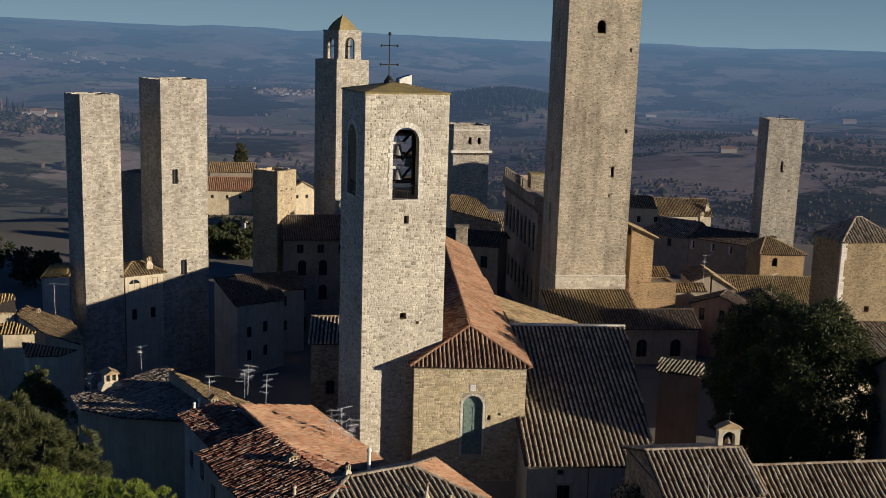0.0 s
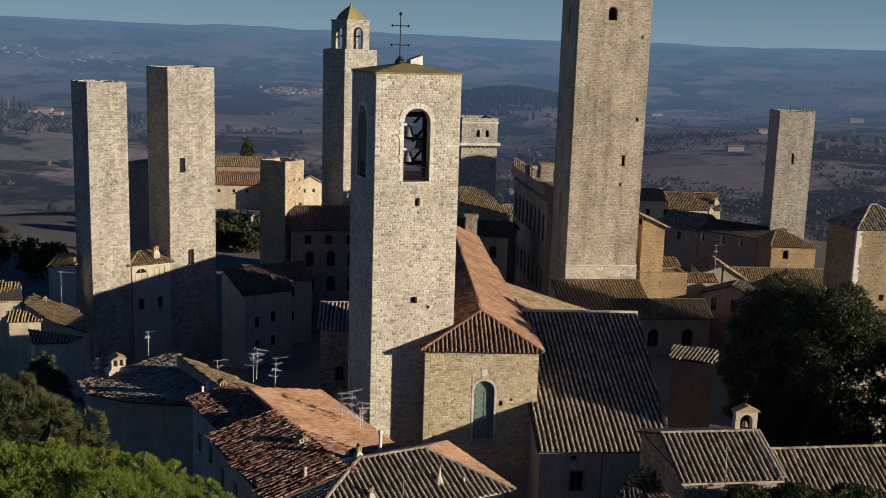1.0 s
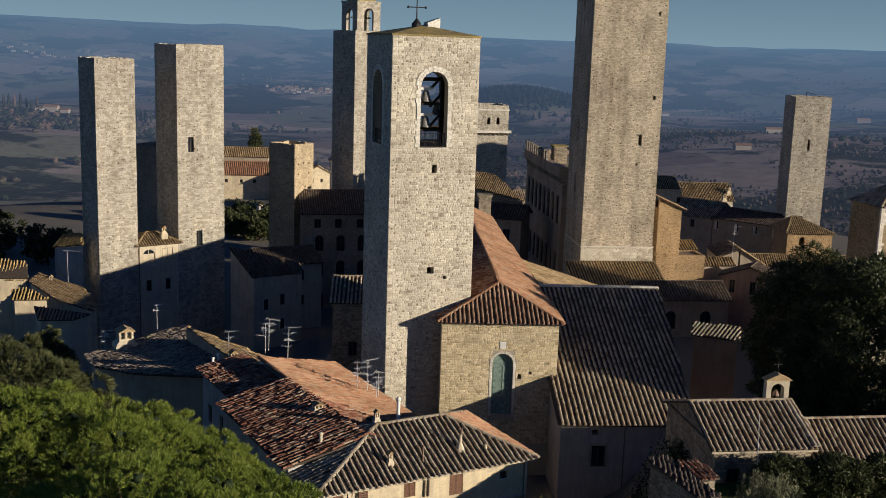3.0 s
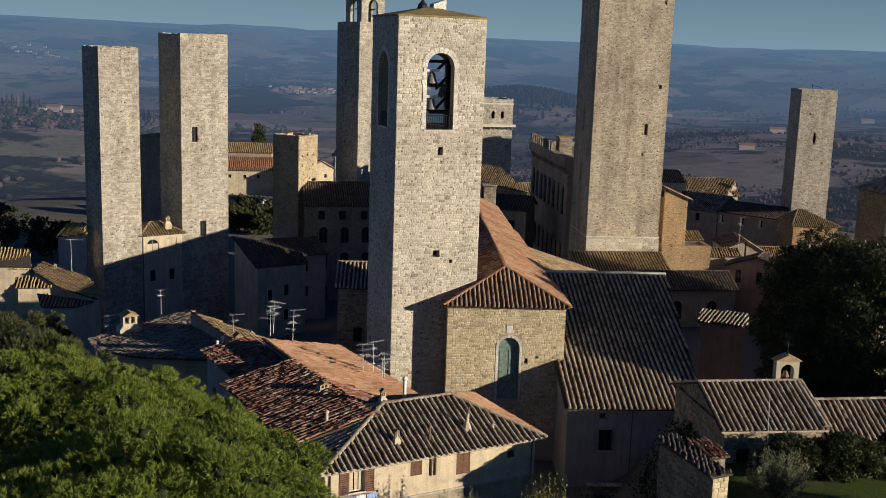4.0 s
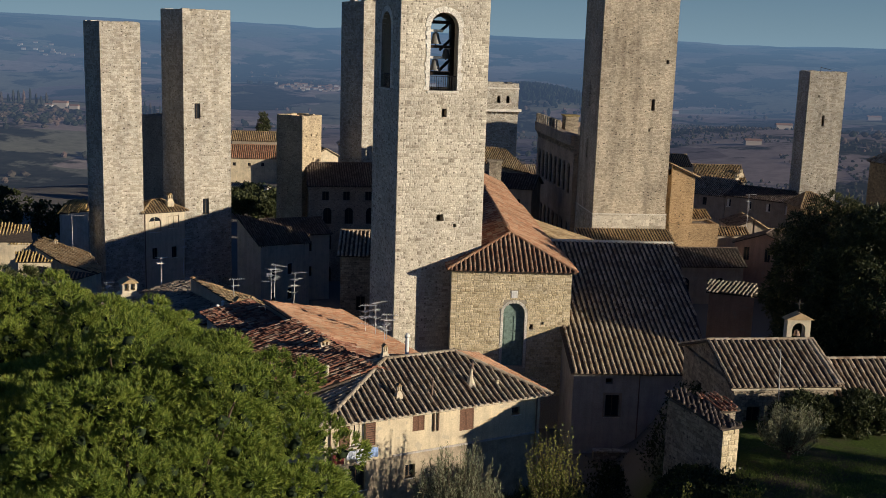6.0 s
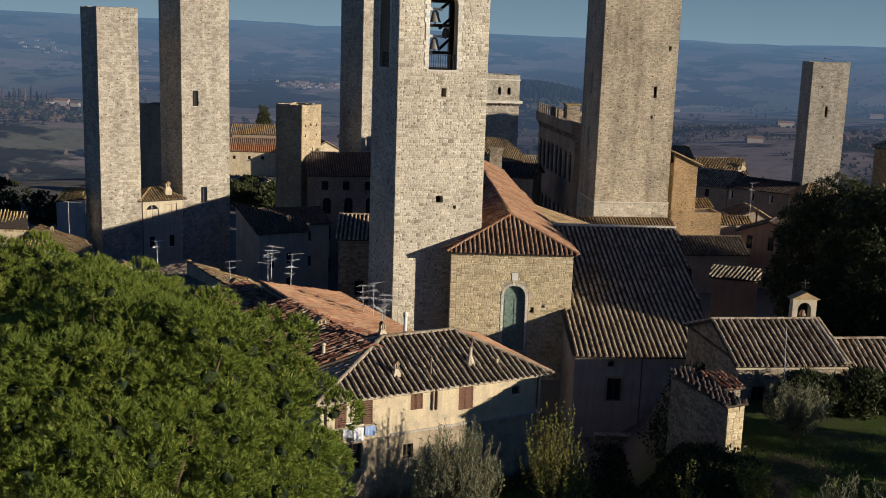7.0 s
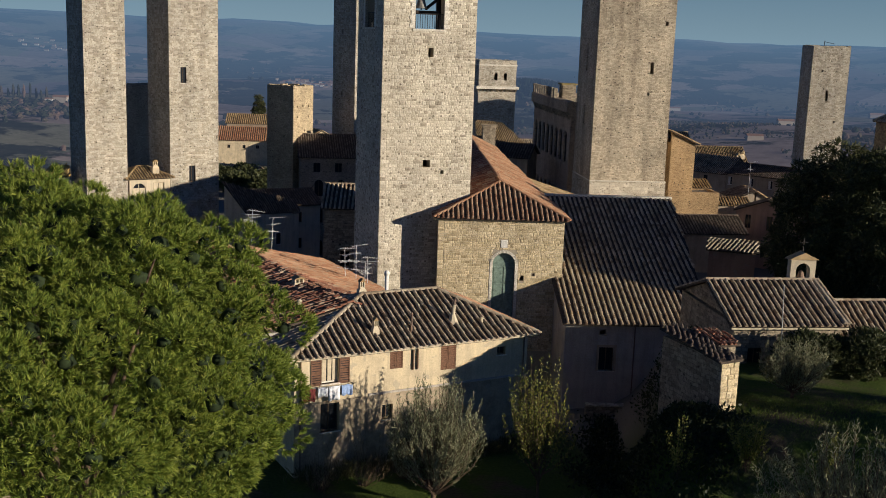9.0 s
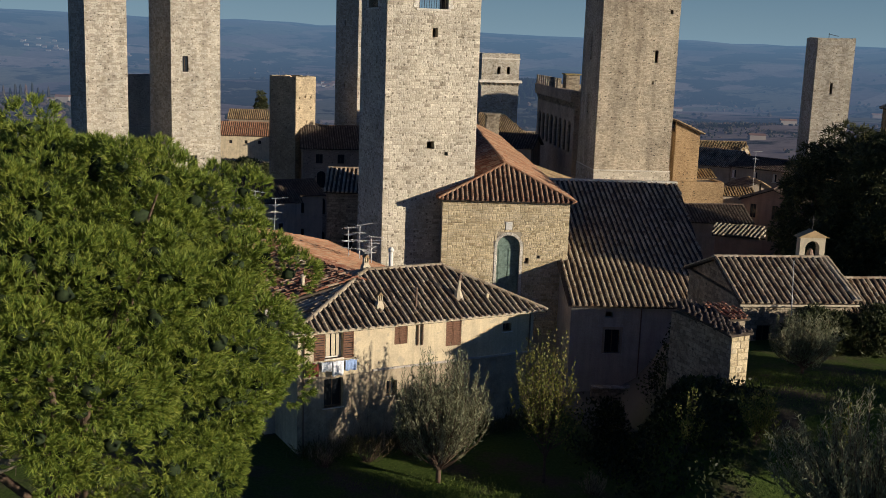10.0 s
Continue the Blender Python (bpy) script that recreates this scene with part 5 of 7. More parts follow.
r2 = thing("red_roof_house", (*grp(-5.4, -20.0), 0), GY, "grey plastered house with dark red patched tile roof", "house", "town houses")
shell(r2, 7.0, 12.9, -2, 12.3, GREY_PLASTER, 0.45, left=rows_of((1.5, 4.5, 7.5, 10.3), (9.2,), 0.9, 1.5))
for h in rows_of((1.5, 4.5, 7.5, 10.3), (9.2,), 0.9, 1.5):
    window(r2, "left", 7.0, 12.9, *h[:4])
tiled(r2, [(-0.5, 13.2, 12.6), (-0.5, -0.4, 12.4), (5.6, -0.4, 13.65), (5.3, 13.2, 13.85)], RED_TILES, jitter=3.0, spacing=0.34, step=0.4)
tiled(r2, [(5.65, -0.4, 13.7), (7.2, -0.4, 13.2), (7.2, 7.0, 13.2), (5.4, 7.0, 13.8)], RED_TILES, jitter=3.0, spacing=0.34, step=0.4)

l1 = thing("corner_house", (*grp(-9.4, 7.6), 0), GY, "stone house with grey-brown lichen covered tile roof", "house", "town houses")
foot = [(0.1, 14.0), (0.1, 10.6), (2.5, 5.2), (6.7, -0.5), (9.2, -0.5), (9.2, 14.0)]


def l1_height(x):
    return 9.05 + 0.205 * x


walls = Geo()
n = len(foot)
walls.add([(x, y, -3) for x, y in foot] + [(x, y, l1_height(x) - 0.2) for x, y in foot], [(i, (i + 1) % n, n + (i + 1) % n, n + i) for i in range(n)] + [tuple(range(n, 2 * n))])
part("wall", walls, BROWN_PLASTER, l1)
roof_edge = [(-0.4, 14.4), (-0.4, 10.3), (2.1, 4.9), (6.4, -0.9), (9.25, -0.9), (9.25, 14.4)]
tiled(l1, [(x, y, l1_height(x)) for x, y in roof_edge], GREY_TILES, jitter=3.4, spacing=0.34, step=0.4)
wedge = [(8.1, 9.4, 12.2), (9.3, -3.0, 11.6), (12.0, -3.7, 12.0)]
tiled(l1, wedge, TAN_TILES, spacing=0.28, step=0.36, jitter=0.8)
part("side_wall", Geo().add([(x, y, -3) for x, y, _ in wedge] + [(x, y, z - 0.16) for x, y, z in wedge], [(0, 1, 4, 3), (1, 2, 5, 4), (2, 0, 3, 5), (3, 4, 5)]), BROWN_PLASTER, l1)
p = grp(-6.2, 21.0)
chimney(p, 1.7, 9.3, 11.7, PALE, 30, label="big pale chimney with arched smoke vents and tiled cap")
p = grp(-0.2, 6.4)
chimney(p, 0.8, 10.8, 12.6, PALE, 30, label="square brick chimney between two roofs")
p = grp(1.6, 8.2)
chimney(p, 0.7, 10.4, 12.2, BROWN_PLASTER, 30)
for u, v, z in ((-0.6, -1.6, 12.0), (-2.6, 1.0, 11.3), (-2.7, -19.0, 12.9), (-1.9, 6.9, 10.9), (-1.2, 7.6, 11.0), (-0.9, 15.5, 10.7), (-0.6, 14.8, 10.8)):
    flue(grp(u, v), z, z + 1.05, WHITE if u > -2.65 else PALE, 0.12, label="short pale roof flue")
chimney(grp(-0.8, -13.9), 0.8, 13.3, 14.2, PALE, 30, label="squat weathered roof chimney")
for u, v, z, h, yaw, arms in ((-7.9, 22.2, 9.0, 2.8, 20, 3), (-2.4, 23.5, 10.5, 3.2, 60, 2), (0.3, 8.9, 11.0, 3.4, 15, 2), (1.9, 4.0, 13.0, 3.1, 50, 3), (2.4, 4.6, 13.0, 3.4, -20, 3), (3.2, 2.1, 12.9, 3.2, 10, 4),
                              (6.0, -6.2, 12.0, 2.9, 0, 4), (6.6, -6.8, 11.9, 3.4, 40, 4), (7.0, -8.0, 11.8, 2.6, -30, 3), (6.3, -9.0, 11.9, 2.4, 20, 3), (-0.4, -1.0, 12.0, 2.0, 70, 1)):
    aerial(grp(u, v), z, h * 0.76, yaw, arms, 1.3)

# houses by the twin towers
lg = thing("loggia_house", (-47.5, 161.1, 0), 37, "cream house with arched loggia windows between two towers", "house", "town houses")
lh = [(0.7, 2.6, 5.6, 7.9, True), (3.7, 5.4, 6.0, 7.9, False)]
shell(lg, 6.3, 6, -12, 8.5, PALE, 0.45, front=lh + [(1.2, 2.0, 1.5, 3.2), (4.2, 5.0, 1.5, 3.2)])
window(lg, "front", 6.3, 6, 0.7, 2.6, 5.6, 7.9, mat=CREAM)
window(lg, "front", 6.3, 6, 3.7, 5.4, 6.0, 7.9, mat=CREAM)
window(lg, "front", 6.3, 6, 1.2, 2.0, 1.5, 3.2)
window(lg, "front", 6.3, 6, 4.2, 5.0, 1.5, 3.2)
for x0, x1, z0, z1 in ((0.78, 1.6, 5.7, 7.2), (1.7, 2.52, 5.7, 7.2), (3.8, 4.5, 6.1, 7.8), (4.6, 5.3, 6.1, 7.8)):
    part("blind", Geo().chamfered(x0, x1, 0.14, 0.19, z0, z1, 0.015), PALE, lg, "pale closed blind")
hip_roof(lg, 6.3, 6, 8.75, 10.0, (2.4, 3.0), (3.9, 3.0), TAN_TILES, over=0.5)
part("downpipe", Geo().tube((0.12, -0.1, -6), (0.12, -0.1, 8.4), 0.07, None, 6), COPPER, lg)
chimney((-44.6, 164.6), 0.8, 9.4, 11.2, CREAM, 37)
lean_house("terrace_house", [([(-56.96, 143.12, 6.85), (-57.0, 146.88, 7.14), (-50.08, 144.58, 5.76), (-46.29, 138.75, 4.66), (-46.55, 137.49, 4.61), (-51.59, 138.69, 5.58)], TAN_TILES)], -6, PALE, "low stone house under a smooth sunlit ochre roof")
lean_house("terrace_house", [([(-69.94, 145.03, 9.3), (-58.57, 146.68, 8.9), (-57.02, 143.29, 7.2), (-68.53, 141.75, 7.2)], GOLD_TILES)], -6, CREAM, "cream house with a striped ochre roof by the slope")
lean_house("terrace_house", [([(-56.43, 136.21, 6.0), (-51.97, 137.09, 6.0), (-55.3, 138.81, 6.9), (-57.18, 138.19, 6.9)], GOLD_TILES)], -6, CREAM, "cream lean-to with a small striped ochre roof")
lean_house("terrace_house", [([(-49.05, 125.45, 6.4), (-45.15, 126.18, 6.4), (-43.54, 127.63, 6.8), (-50.79, 128.88, 7.2)], ORANGE_TILES)], -6, PALE, "low house with a striped orange lean-to roof")
chimney((-54.76, 145.42), 0.6, 6.0, 7.3, PALE, 20)
lean_house("terrace_house", [([(-59.72, 159.5, 8.29), (-54.17, 157.0, 9.27), (-55.37, 159.6, 10.53), (-58.48, 161.0, 10.17)], GOLD_TILES)], -6, GREY_PLASTER, "small grey house with an ochre roof beside the slender tower")
aerial((-53.4, 148.0), 5.0, 5.2, 15, 1, 2.2, "tall lamp-like aerial mast on a roof")
aerial((-41.0, 158.0), 0.5, 5.0, 40, 2)

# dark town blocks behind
th = lean_house("town_house", [([(-30.89, 163.34, 3.8), (-24.3, 171.79, 3.0), (-25.35, 172.78, 4.6), (-34.81, 164.64, 8.27)], SHADED_TILES)], -9, PALE, "pale plastered town house with a dark roof in shade")
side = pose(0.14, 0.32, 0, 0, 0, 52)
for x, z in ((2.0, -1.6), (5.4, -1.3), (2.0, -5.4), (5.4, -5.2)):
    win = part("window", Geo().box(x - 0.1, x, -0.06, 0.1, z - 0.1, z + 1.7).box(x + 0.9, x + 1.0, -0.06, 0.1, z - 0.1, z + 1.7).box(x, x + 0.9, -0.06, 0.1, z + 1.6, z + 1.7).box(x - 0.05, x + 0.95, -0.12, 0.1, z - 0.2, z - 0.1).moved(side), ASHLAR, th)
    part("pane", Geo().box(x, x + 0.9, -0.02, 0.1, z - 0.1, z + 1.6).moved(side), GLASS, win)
house("town_house", (-31.5, 176.0), 25, 10, 12, -9, 3.2, 4.8, PALE, SHADED_TILES, "pale town house with red tile roof in shade", "x", {"front": rows_of((2.0, 6.0), (-4, 0.2), 1.0, 1.7)})
house("palace", (-27.5, 192.5), 12, 19, 12, -10, 9.4, 12.6, BRICK, SHADED_TILES, "tall brick palace with three rows of arched windows", "x", {"front": rows_of((2.4, 6.2, 10.0, 13.8), (-8, -2.2, 2.4), 1.5, 2.9, True) + rows_of((2.2, 5.9, 9.8), (6.6,), 1.2, 1.6)})
house("town_house", (-12.9, 109.7), 3, 10.6, 9.0, -4, 13.75, 15.35, STONE_C, TILES, "grey stone house tucked against the bell tower", "x", {"front": rows_of((1.6,), (8.0,), 0.9, 1.5)}, over=0.3)

# far side of the town
house("farmhouse", (-73.0, 330.0), 5, 16.5, 9, -16, -1.5, 1.8, CREAM, ORANGE_TILES, "long cream building with red tile roof at the town edge", "x", {"front": rows_of((3, 7.5, 11.5), (-4.2,), 0.9, 1.0)}, spacing=0.6, step=0.7)
house("farmhouse", (-74.0, 348.0), 5, 14, 9, -16, 2.0, 4.4, BROWN_PLASTER, TAN_TILES, "brown building with red roof behind the cream one", "x", spacing=0.6, step=0.7)
house("farmhouse", (-72.0, 300.0), -14, 17, 6, -16, -6.6, -5.6, GREY_PLASTER, TILES, "low grey outbuilding in shade at the town edge", "x", {"front": rows_of((1, 4, 7, 10, 13), (-9.0,), 1.2, 1.2)}, spacing=0.6, step=0.7)
house("farmhouse", (-44.5, 322.0), 30, 8, 7, -16, 0.4, 2.6, CREAM, TAN_TILES, "small white house at the town edge", "y", {"front": rows_of((2, 5), (-2.5,), 0.8, 1.1)}, spacing=0.6, step=0.7)
house("farmhouse", (-38.0, 334.0), 10, 9, 8, -16, 3.0, 6.0, GREY_PLASTER, TILES, "grey roofed house in shade behind the square tower", "y", spacing=0.6, step=0.7)
house("convent_house", (-1.5, 178.0), -14, 12, 8, -6, 12.4, 14.0, BROWN_PLASTER, SHADED_TILES, "dark brown building in shade behind the church", "x", {"front": rows_of((2, 5.5, 9), (4, 8.5), 1.2, 2.0)})
lean_house("sunlit_house", [([(2.6, 214.4, 12.1), (12.6, 207.9, 10.7), (7.4, 216.4, 14.6), (2.3, 219.0, 14.7)], TAN_TILES)], -8, STONE_C, "stone house with a sunlit tan roof slope beyond the church")
house("town_house", (12.5, 212.0), 10, 8, 10, -6, 8.4, 11.4, BRICK, TILES, "brick house with small chimneys beyond the palace", "x", {"front": rows_of((1.5, 5), (4,), 0.9, 1.5)})

# crenellated palace
pp = thing("town_palace", (16.0, 170.6, 0), 7, "battlemented brick town palace with arched windows in shade", "palace")
PW, PD = 11.0, 29.4
up_row, low_row = rows_of([1.5 + 3.4 * k for k in range(8)], (12.0,), 2.1, 4.8, True), rows_of([1.6 + 3.4 * k for k in range(8)], (3.5,), 1.9, 4.2, True)
shell(pp, PW, PD, -4, 21.3, BRICK, 0.7, left=up_row + low_row)
for h in up_row + low_row:
    window(pp, "left", PW, PD, *h[:4], sill=False)
part("roof", Geo().box(0.7, PW - 0.7, 0.7, PD - 0.7, 20.2, 20.5), STONE_C, pp)
part("walkway", Geo().box(-0.55, 0.0, 0.2, PD + 0.3, 19.7, 21.3), BRICK, pp)
for i in range(32):
    y = 0.4 + i * 0.9
    part("corbel", Geo().add([(-0.02, y, 18.6), (-0.02, y + 0.35, 18.6), (-0.5, y + 0.35, 19.7), (-0.5, y, 19.7), (-0.02, y, 19.7), (-0.02, y + 0.35, 19.7)], [(0, 3, 2, 1), (3, 4, 5, 2), (0, 4, 3), (1, 2, 5)]), STONE_C, pp)
for i in range(10):
    y = 11.0 + i * 1.88
    part("merlon", Geo().chamfered(-0.5, 0.1, y, y + 1.05, 21.3, 22.8, 0.03), STONE_C, pp)
part("stair_turret", Geo().chamfered(1.4, 3.6, 13.5, 16.0, 20.5, 23.3, 0.05), STONE_C, pp)
part("turret_cap", Geo().box(1.2, 3.8, 13.3, 16.2, 23.3, 23.5), LICHEN_ROOF, pp)

# buildings right of the great tower
gr = thing("lean_to", (17.0, 151.0, 0), 7, "low stone building with tiled roof against the great tower", "building")
shell(gr, 13, 8.2, -4, 5.6, BROWN_PLASTER, 0.5)
tiled(gr, [(-0.4, -0.4, 6.0), (13.4, -0.4, 6.0), (13.4, 8.3, 8.9), (-0.4, 8.3, 8.9)], TAN_TILES)
an = thing("ochre_annex", (30.2, 165.5, 0), 7, "ochre brick annex with sunlit walls beside the great tower", "building")
shell(an, 3.6, 9, -4, 16.2, ORANGE_STONE, 0.5)
tiled(an, [(4.2, -0.4, 16.1), (4.2, 9.3, 16.1), (-0.2, 9.3, 18.0), (-0.2, -0.4, 18.0)], TAN_TILES)
part("gable", Geo().add([(0, 0, 16.2), (3.6, 0, 16.2), (0, 0, 17.8), (0, .5, 16.2), (3.6, .5, 16.2), (0, .5, 17.8)], [(0, 1, 2), (3, 5, 4), (0, 2, 5, 3), (1, 4, 5, 2)]), ORANGE_STONE, an)
an2 = thing("ochre_annex", (30.0, 164.0, 0), 7, "low ochre brick block with tiled roof strip", "building")
shell(an2, 7.6, 4.6, -4, 9.3, ORANGE_STONE, 0.5)
part("roof", Geo().box(0.5, 7.1, 0.5, 4.1, 8.9, 9.1), STONE_C, an2)
tiled(an2, [(3.6, 4.2, 9.45), (8.0, 4.2, 9.45), (8.0, 7.0, 10.4), (3.6, 7.0, 10.4)], TAN_TILES)
part("upper_wall", Geo().add([(3.8, 4.6, -4), (7.6, 4.6, -4), (7.6, 7.0, -4), (3.8, 7.0, -4), (3.8, 4.6, 9.4), (7.6, 4.6, 9.4), (7.6, 7.0, 10.2), (3.8, 7.0, 10.2)], [(0, 1, 5, 4), (1, 2, 6, 5), (2, 3, 7, 6), (3, 0, 4, 7), (4, 5, 6, 7)]), ORANGE_STONE, an2)
lean_house("small_house", [([(38.0, 169.6, 6.8), (43.8, 170.0, 6.9), (43.6, 172.6, 7.8), (38.2, 172.2, 7.7)], TAN_TILES)], -4, BROWN_PLASTER, "small brown lean-to with a narrow striped tile roof")
# Slope turned from the sun takes the shaded tile colour, sunward slope tan.
lean_house("small_house", [([(42.9, 178.0, 6.7), (46.4, 178.0, 8.1), (47.0, 189.0, 7.6), (43.5, 189.0, 6.2)], SHADED_TILES), ([(46.45, 178.0, 8.1), (50.6, 178.0, 5.6), (51.4, 188.6, 5.3), (47.05, 189.0, 7.6)], TAN_TILES)], -4, BROWN_PLASTER, "small gabled house with one sunlit roof slope")
house("small_house", (37.9, 156.2), -27, 8.4, 4.0, -6, 8.3, 9.9, ROSE, SHADED_TILES, "small rose-brown house with two narrow windows", "y", {"front": rows_of((1.3, 4.2), (5.8,), 0.8, 1.9)}, over=0.3)
house("town_house", (25.0, 149.0), 7, 13, 8, -5, 6.0, 7.6, BROWN_PLASTER, SHADED_TILES, "brown town house in the shade of the great tower", "x", {"front": rows_of((4.0, 9.0), (1.6,), 1.6, 2.6, True)})
lh_windows = rows_of((2.2, 7.4), (1.7,), 1.0, 1.7)
house("town_house", (46.0, 244.0), -40, 12.6, 11, -14, 4.2, 7.1, BROWN_PLASTER, TILES, "brown town house with a mottled tile roof", "x", {"front": lh_windows}, over=0.35)
rh_windows = rows_of((0.3, 5.0, 9.2, 13.4), (2.0,), 0.95, 1.7)
gl = house("town_house", (55.8, 235.8), -40, 17.2, 10, -14, 4.5, 6.3, BROWN_PLASTER, SHADED_TILES, "long brown town house with pale framed windows", "x", {"front": rh_windows}, panes=False, over=0.35)
for h in rh_windows:
    win = window(gl, "front", 17.2, 10, *h[:4], mat=WHITE)
    part("curtain", Geo().box(h[0] + 0.1, (h[0] + h[1]) / 2 - 0.05, 0.2, 0.24, h[2] + 0.1, h[3] - 0.1), WHITE, win, "white half-drawn curtain")

house("town_house", (60.5, 294.0), 5, 15, 11, -16, 0.4, 4.2, PALE, TAN_TILES, "pale house with broad sunlit roof above the valley", "x", {"front": rows_of((4, 10), (-2.4,), 0.9, 1.4)})
house("town_house", (42.5, 244.0), 5, 7, 8, -14, 9.6, 11.6, PALE, TAN_TILES, "pale house with tan roof behind the great tower", "x", {"front": rows_of((3, 7), (6,), 0.9, 1.4)})
for x, y, z in ((65.3, 265.0, 3.6), (74.5, 297.0, 1.4)):
    chimney((x, y), 1.0, z, z + 2.4, CREAM, 10)
pv = thing("roof_pavilion", (65.3, 214.0, 0), 3, "ochre roof pavilion under a tiled hip roof", "pavilion")
shell(pv, 9.0, 8, -8, 5.2, ORANGE_STONE, 0.5, front=[(2.4, 3.5, 2.6, 4.4, True)])
hip_roof(pv, 9.0, 8, 5.3, 7.9, (2.0, 4.0), (3.0, 4.0), TAN_TILES, over=0.5)
house("town_house", (54.0, 198.0), 3, 23, 14, -8, -2.8, 2.4, BROWN_PLASTER, TAN_TILES, "house with long striped tile roof below the pavilion", "x")
lean_house("low_house", [([(24.7, 115.2, 10.05), (29.4, 113.0, 10.2), (30.2, 116.0, 10.95), (25.4, 118.0, 10.7)], MORTAR_TILES)], -4, ROSE, "low rose-brown house with a sunlit striped tile roof edge")
# Tall house added almost out of view to cast the aisle roof's shadow.
house("shade_house", (40.3, 87.5), 5, 8.5, 6.5, -4, 17.6, 19.6, BROWN_PLASTER, TILES, "tall tiled house added beside the evergreen trees to shade the aisle", "x", {"front": rows_of((1.5, 5.5), (12.5,), 1.0, 1.6)})
lean_house("row_house", [([(43.5, 115.5, 10.3), (62.0, 117.0, 10.3), (62.0, 125.2, 12.0), (43.5, 123.7, 12.0)], TILES)], -4, CREAM, "cream row house under a dark striped lean-to roof")
lean_house("row_house", [([(43.0, 126.4, 11.0), (62.0, 128.0, 11.0), (62.0, 133.0, 12.1), (43.0, 131.6, 12.1)], TILES)], -4, BROWN_PLASTER, "brown row house under a striped roof at a tower foot")
# Low house added unseen behind the trees to shade the walls beyond it.
house("row_house", (46.5, 143.5), 0, 8, 22, -4, 7.4, 8.8, BROWN_PLASTER, SHADED_TILES, "long low brown house added behind the trees to shade nearby walls", "y", over=0.3)
aerial((41.3, 163.5), 9.5, 4.6, 10, 2)
aerial((54.0, 170.0), 4.0, 6.0, 30, 1)

lw = thing("low_wall", (10.4, 89.4, 0), 4, "low dark stone wall with a pale coping slab", "wall")
part("wall", Geo().chamfered(0, 6.4, 0, 0.5, 0.2, 1.95, 0.03), STONE_C, lw)
for k in range(4):
    part("coping", Geo().chamfered(0.02 + 1.6 * k, 1.58 + 1.6 * k, -0.08, 0.58, 1.95, 2.07, 0.02), STONE, lw)

# house with the bellcote
HB = thing("chapel_house", (17.49, 74.65, 0), 8.5, "stone house with striped tile roof above the garden", "house", "town houses")
shell(HB, 7.1, 9.6, 5, 12.7, STONE_C, 0.5, front=[(1.0, 2.0, 9.6, 11.2)], left=[(3.0, 3.8, 9.9, 11.0)])
window(HB, "front", 7.1, 9.6, 1.0, 2.0, 9.6, 11.2)
window(HB, "left", 7.1, 9.6, 3.0, 3.8, 9.9, 11.0)
gable_roof(HB, 7.1, 9.6, 12.9, 14.65, TILES, "x", wallmat=STONE_C, over=0.4, shift=-0.35, loose=300, spacing=0.42)
part("eaves_board", Geo().box(-0.35, 7.45, -0.4, -0.3, 12.5, 12.62), PALE, HB)
for x in (7.2, 7.46):
    ridge_tiles(HB, (x, 4.5, 14.72), (x, -0.4, 12.93), MORTAR_TILES)
HC = thing("garden_wing", (25.3, 75.6, 0), 9, "lower stone wing with dark striped tile roof", "house", "town houses")
shell(HC, 16, 8.0, 5, 11.1, STONE_C, 0.5)
gable_roof(HC, 16, 8.0, 11.3, 13.4, TILES, "x", wallmat=STONE_C, over=0.35, spacing=0.42)
bc = thing("bellcote", (22.6, 80.9, 0), 6, "little pale arched bellcote with an iron cross", "bellcote")
part("base", Geo().box(-0.1, 1.85, 0.05, 0.7, 5, 14.2), STONE_C, bc)
part("arch", holed_wall(1.75, 14.2, 15.85, 0.6, [(0.38, 1.37, 14.25, 15.6, True)]), PALE, bc)
part("cap", Geo().add([(-0.2, -0.12, 15.85), (1.95, -0.12, 15.85), (0.87, -0.12, 16.35), (-0.2, 0.72, 15.85), (1.95, 0.72, 15.85), (0.87, 0.72, 16.35)], [(0, 1, 2), (3, 5, 4), (0, 2, 5, 3), (1, 4, 5, 2), (0, 3, 4, 1)]), TAN_TILES, bc, "low gabled tile cap")
part("cross", Geo().tube((0.87, 0.3, 16.3), (0.87, 0.3, 17.3), 0.03, None, 5).tube((0.55, 0.3, 17.0), (1.2, 0.3, 17.0), 0.03, None, 5), IRON, bc)
part("bell", Geo().lathe([(0.28, 0), (0.22, 0.15), (0.16, 0.35), (0.05, 0.45)], 10, (0.87, 0.3, 14.6)), COPPER, bc)
aerial((20.4, 74.2), 11.5, 4.0, 0, 0, label="thin pale aerial pole in front of a roof")
sd = thing("garden_shed", (14.5, 65.2, 0), 24, "narrow rubble stone shed with a broken tile edge", "shed")
shell(sd, 1.15, 5.6, 4, 13.0, STONE_C, 0.4)
stonework(sd, pose(0, 0, 0), 1.15, 9.3, 12.95, CHAPEL, (0.25, 0.42), (0.35, 0.6), seed=31, proud=0.04)
tiled(sd, [(-0.2, -0.15, 13.08), (1.3, -0.15, 13.14), (1.3, 5.75, 13.56), (-0.2, 5.75, 13.5)], SHADED_TILES, spacing=0.3, step=0.36, jitter=2.0)
tiled(sd, [(1.2, 1.9, 13.3), (2.7, 1.9, 13.32), (2.7, 4.3, 13.65), (1.2, 4.3, 13.63)], RED_TILES, jitter=3.0, spacing=0.3, step=0.36)
part("wall_head", Geo().box(1.17, 2.5, 2.1, 4.4, 4, 13.2), STONE_C, sd)


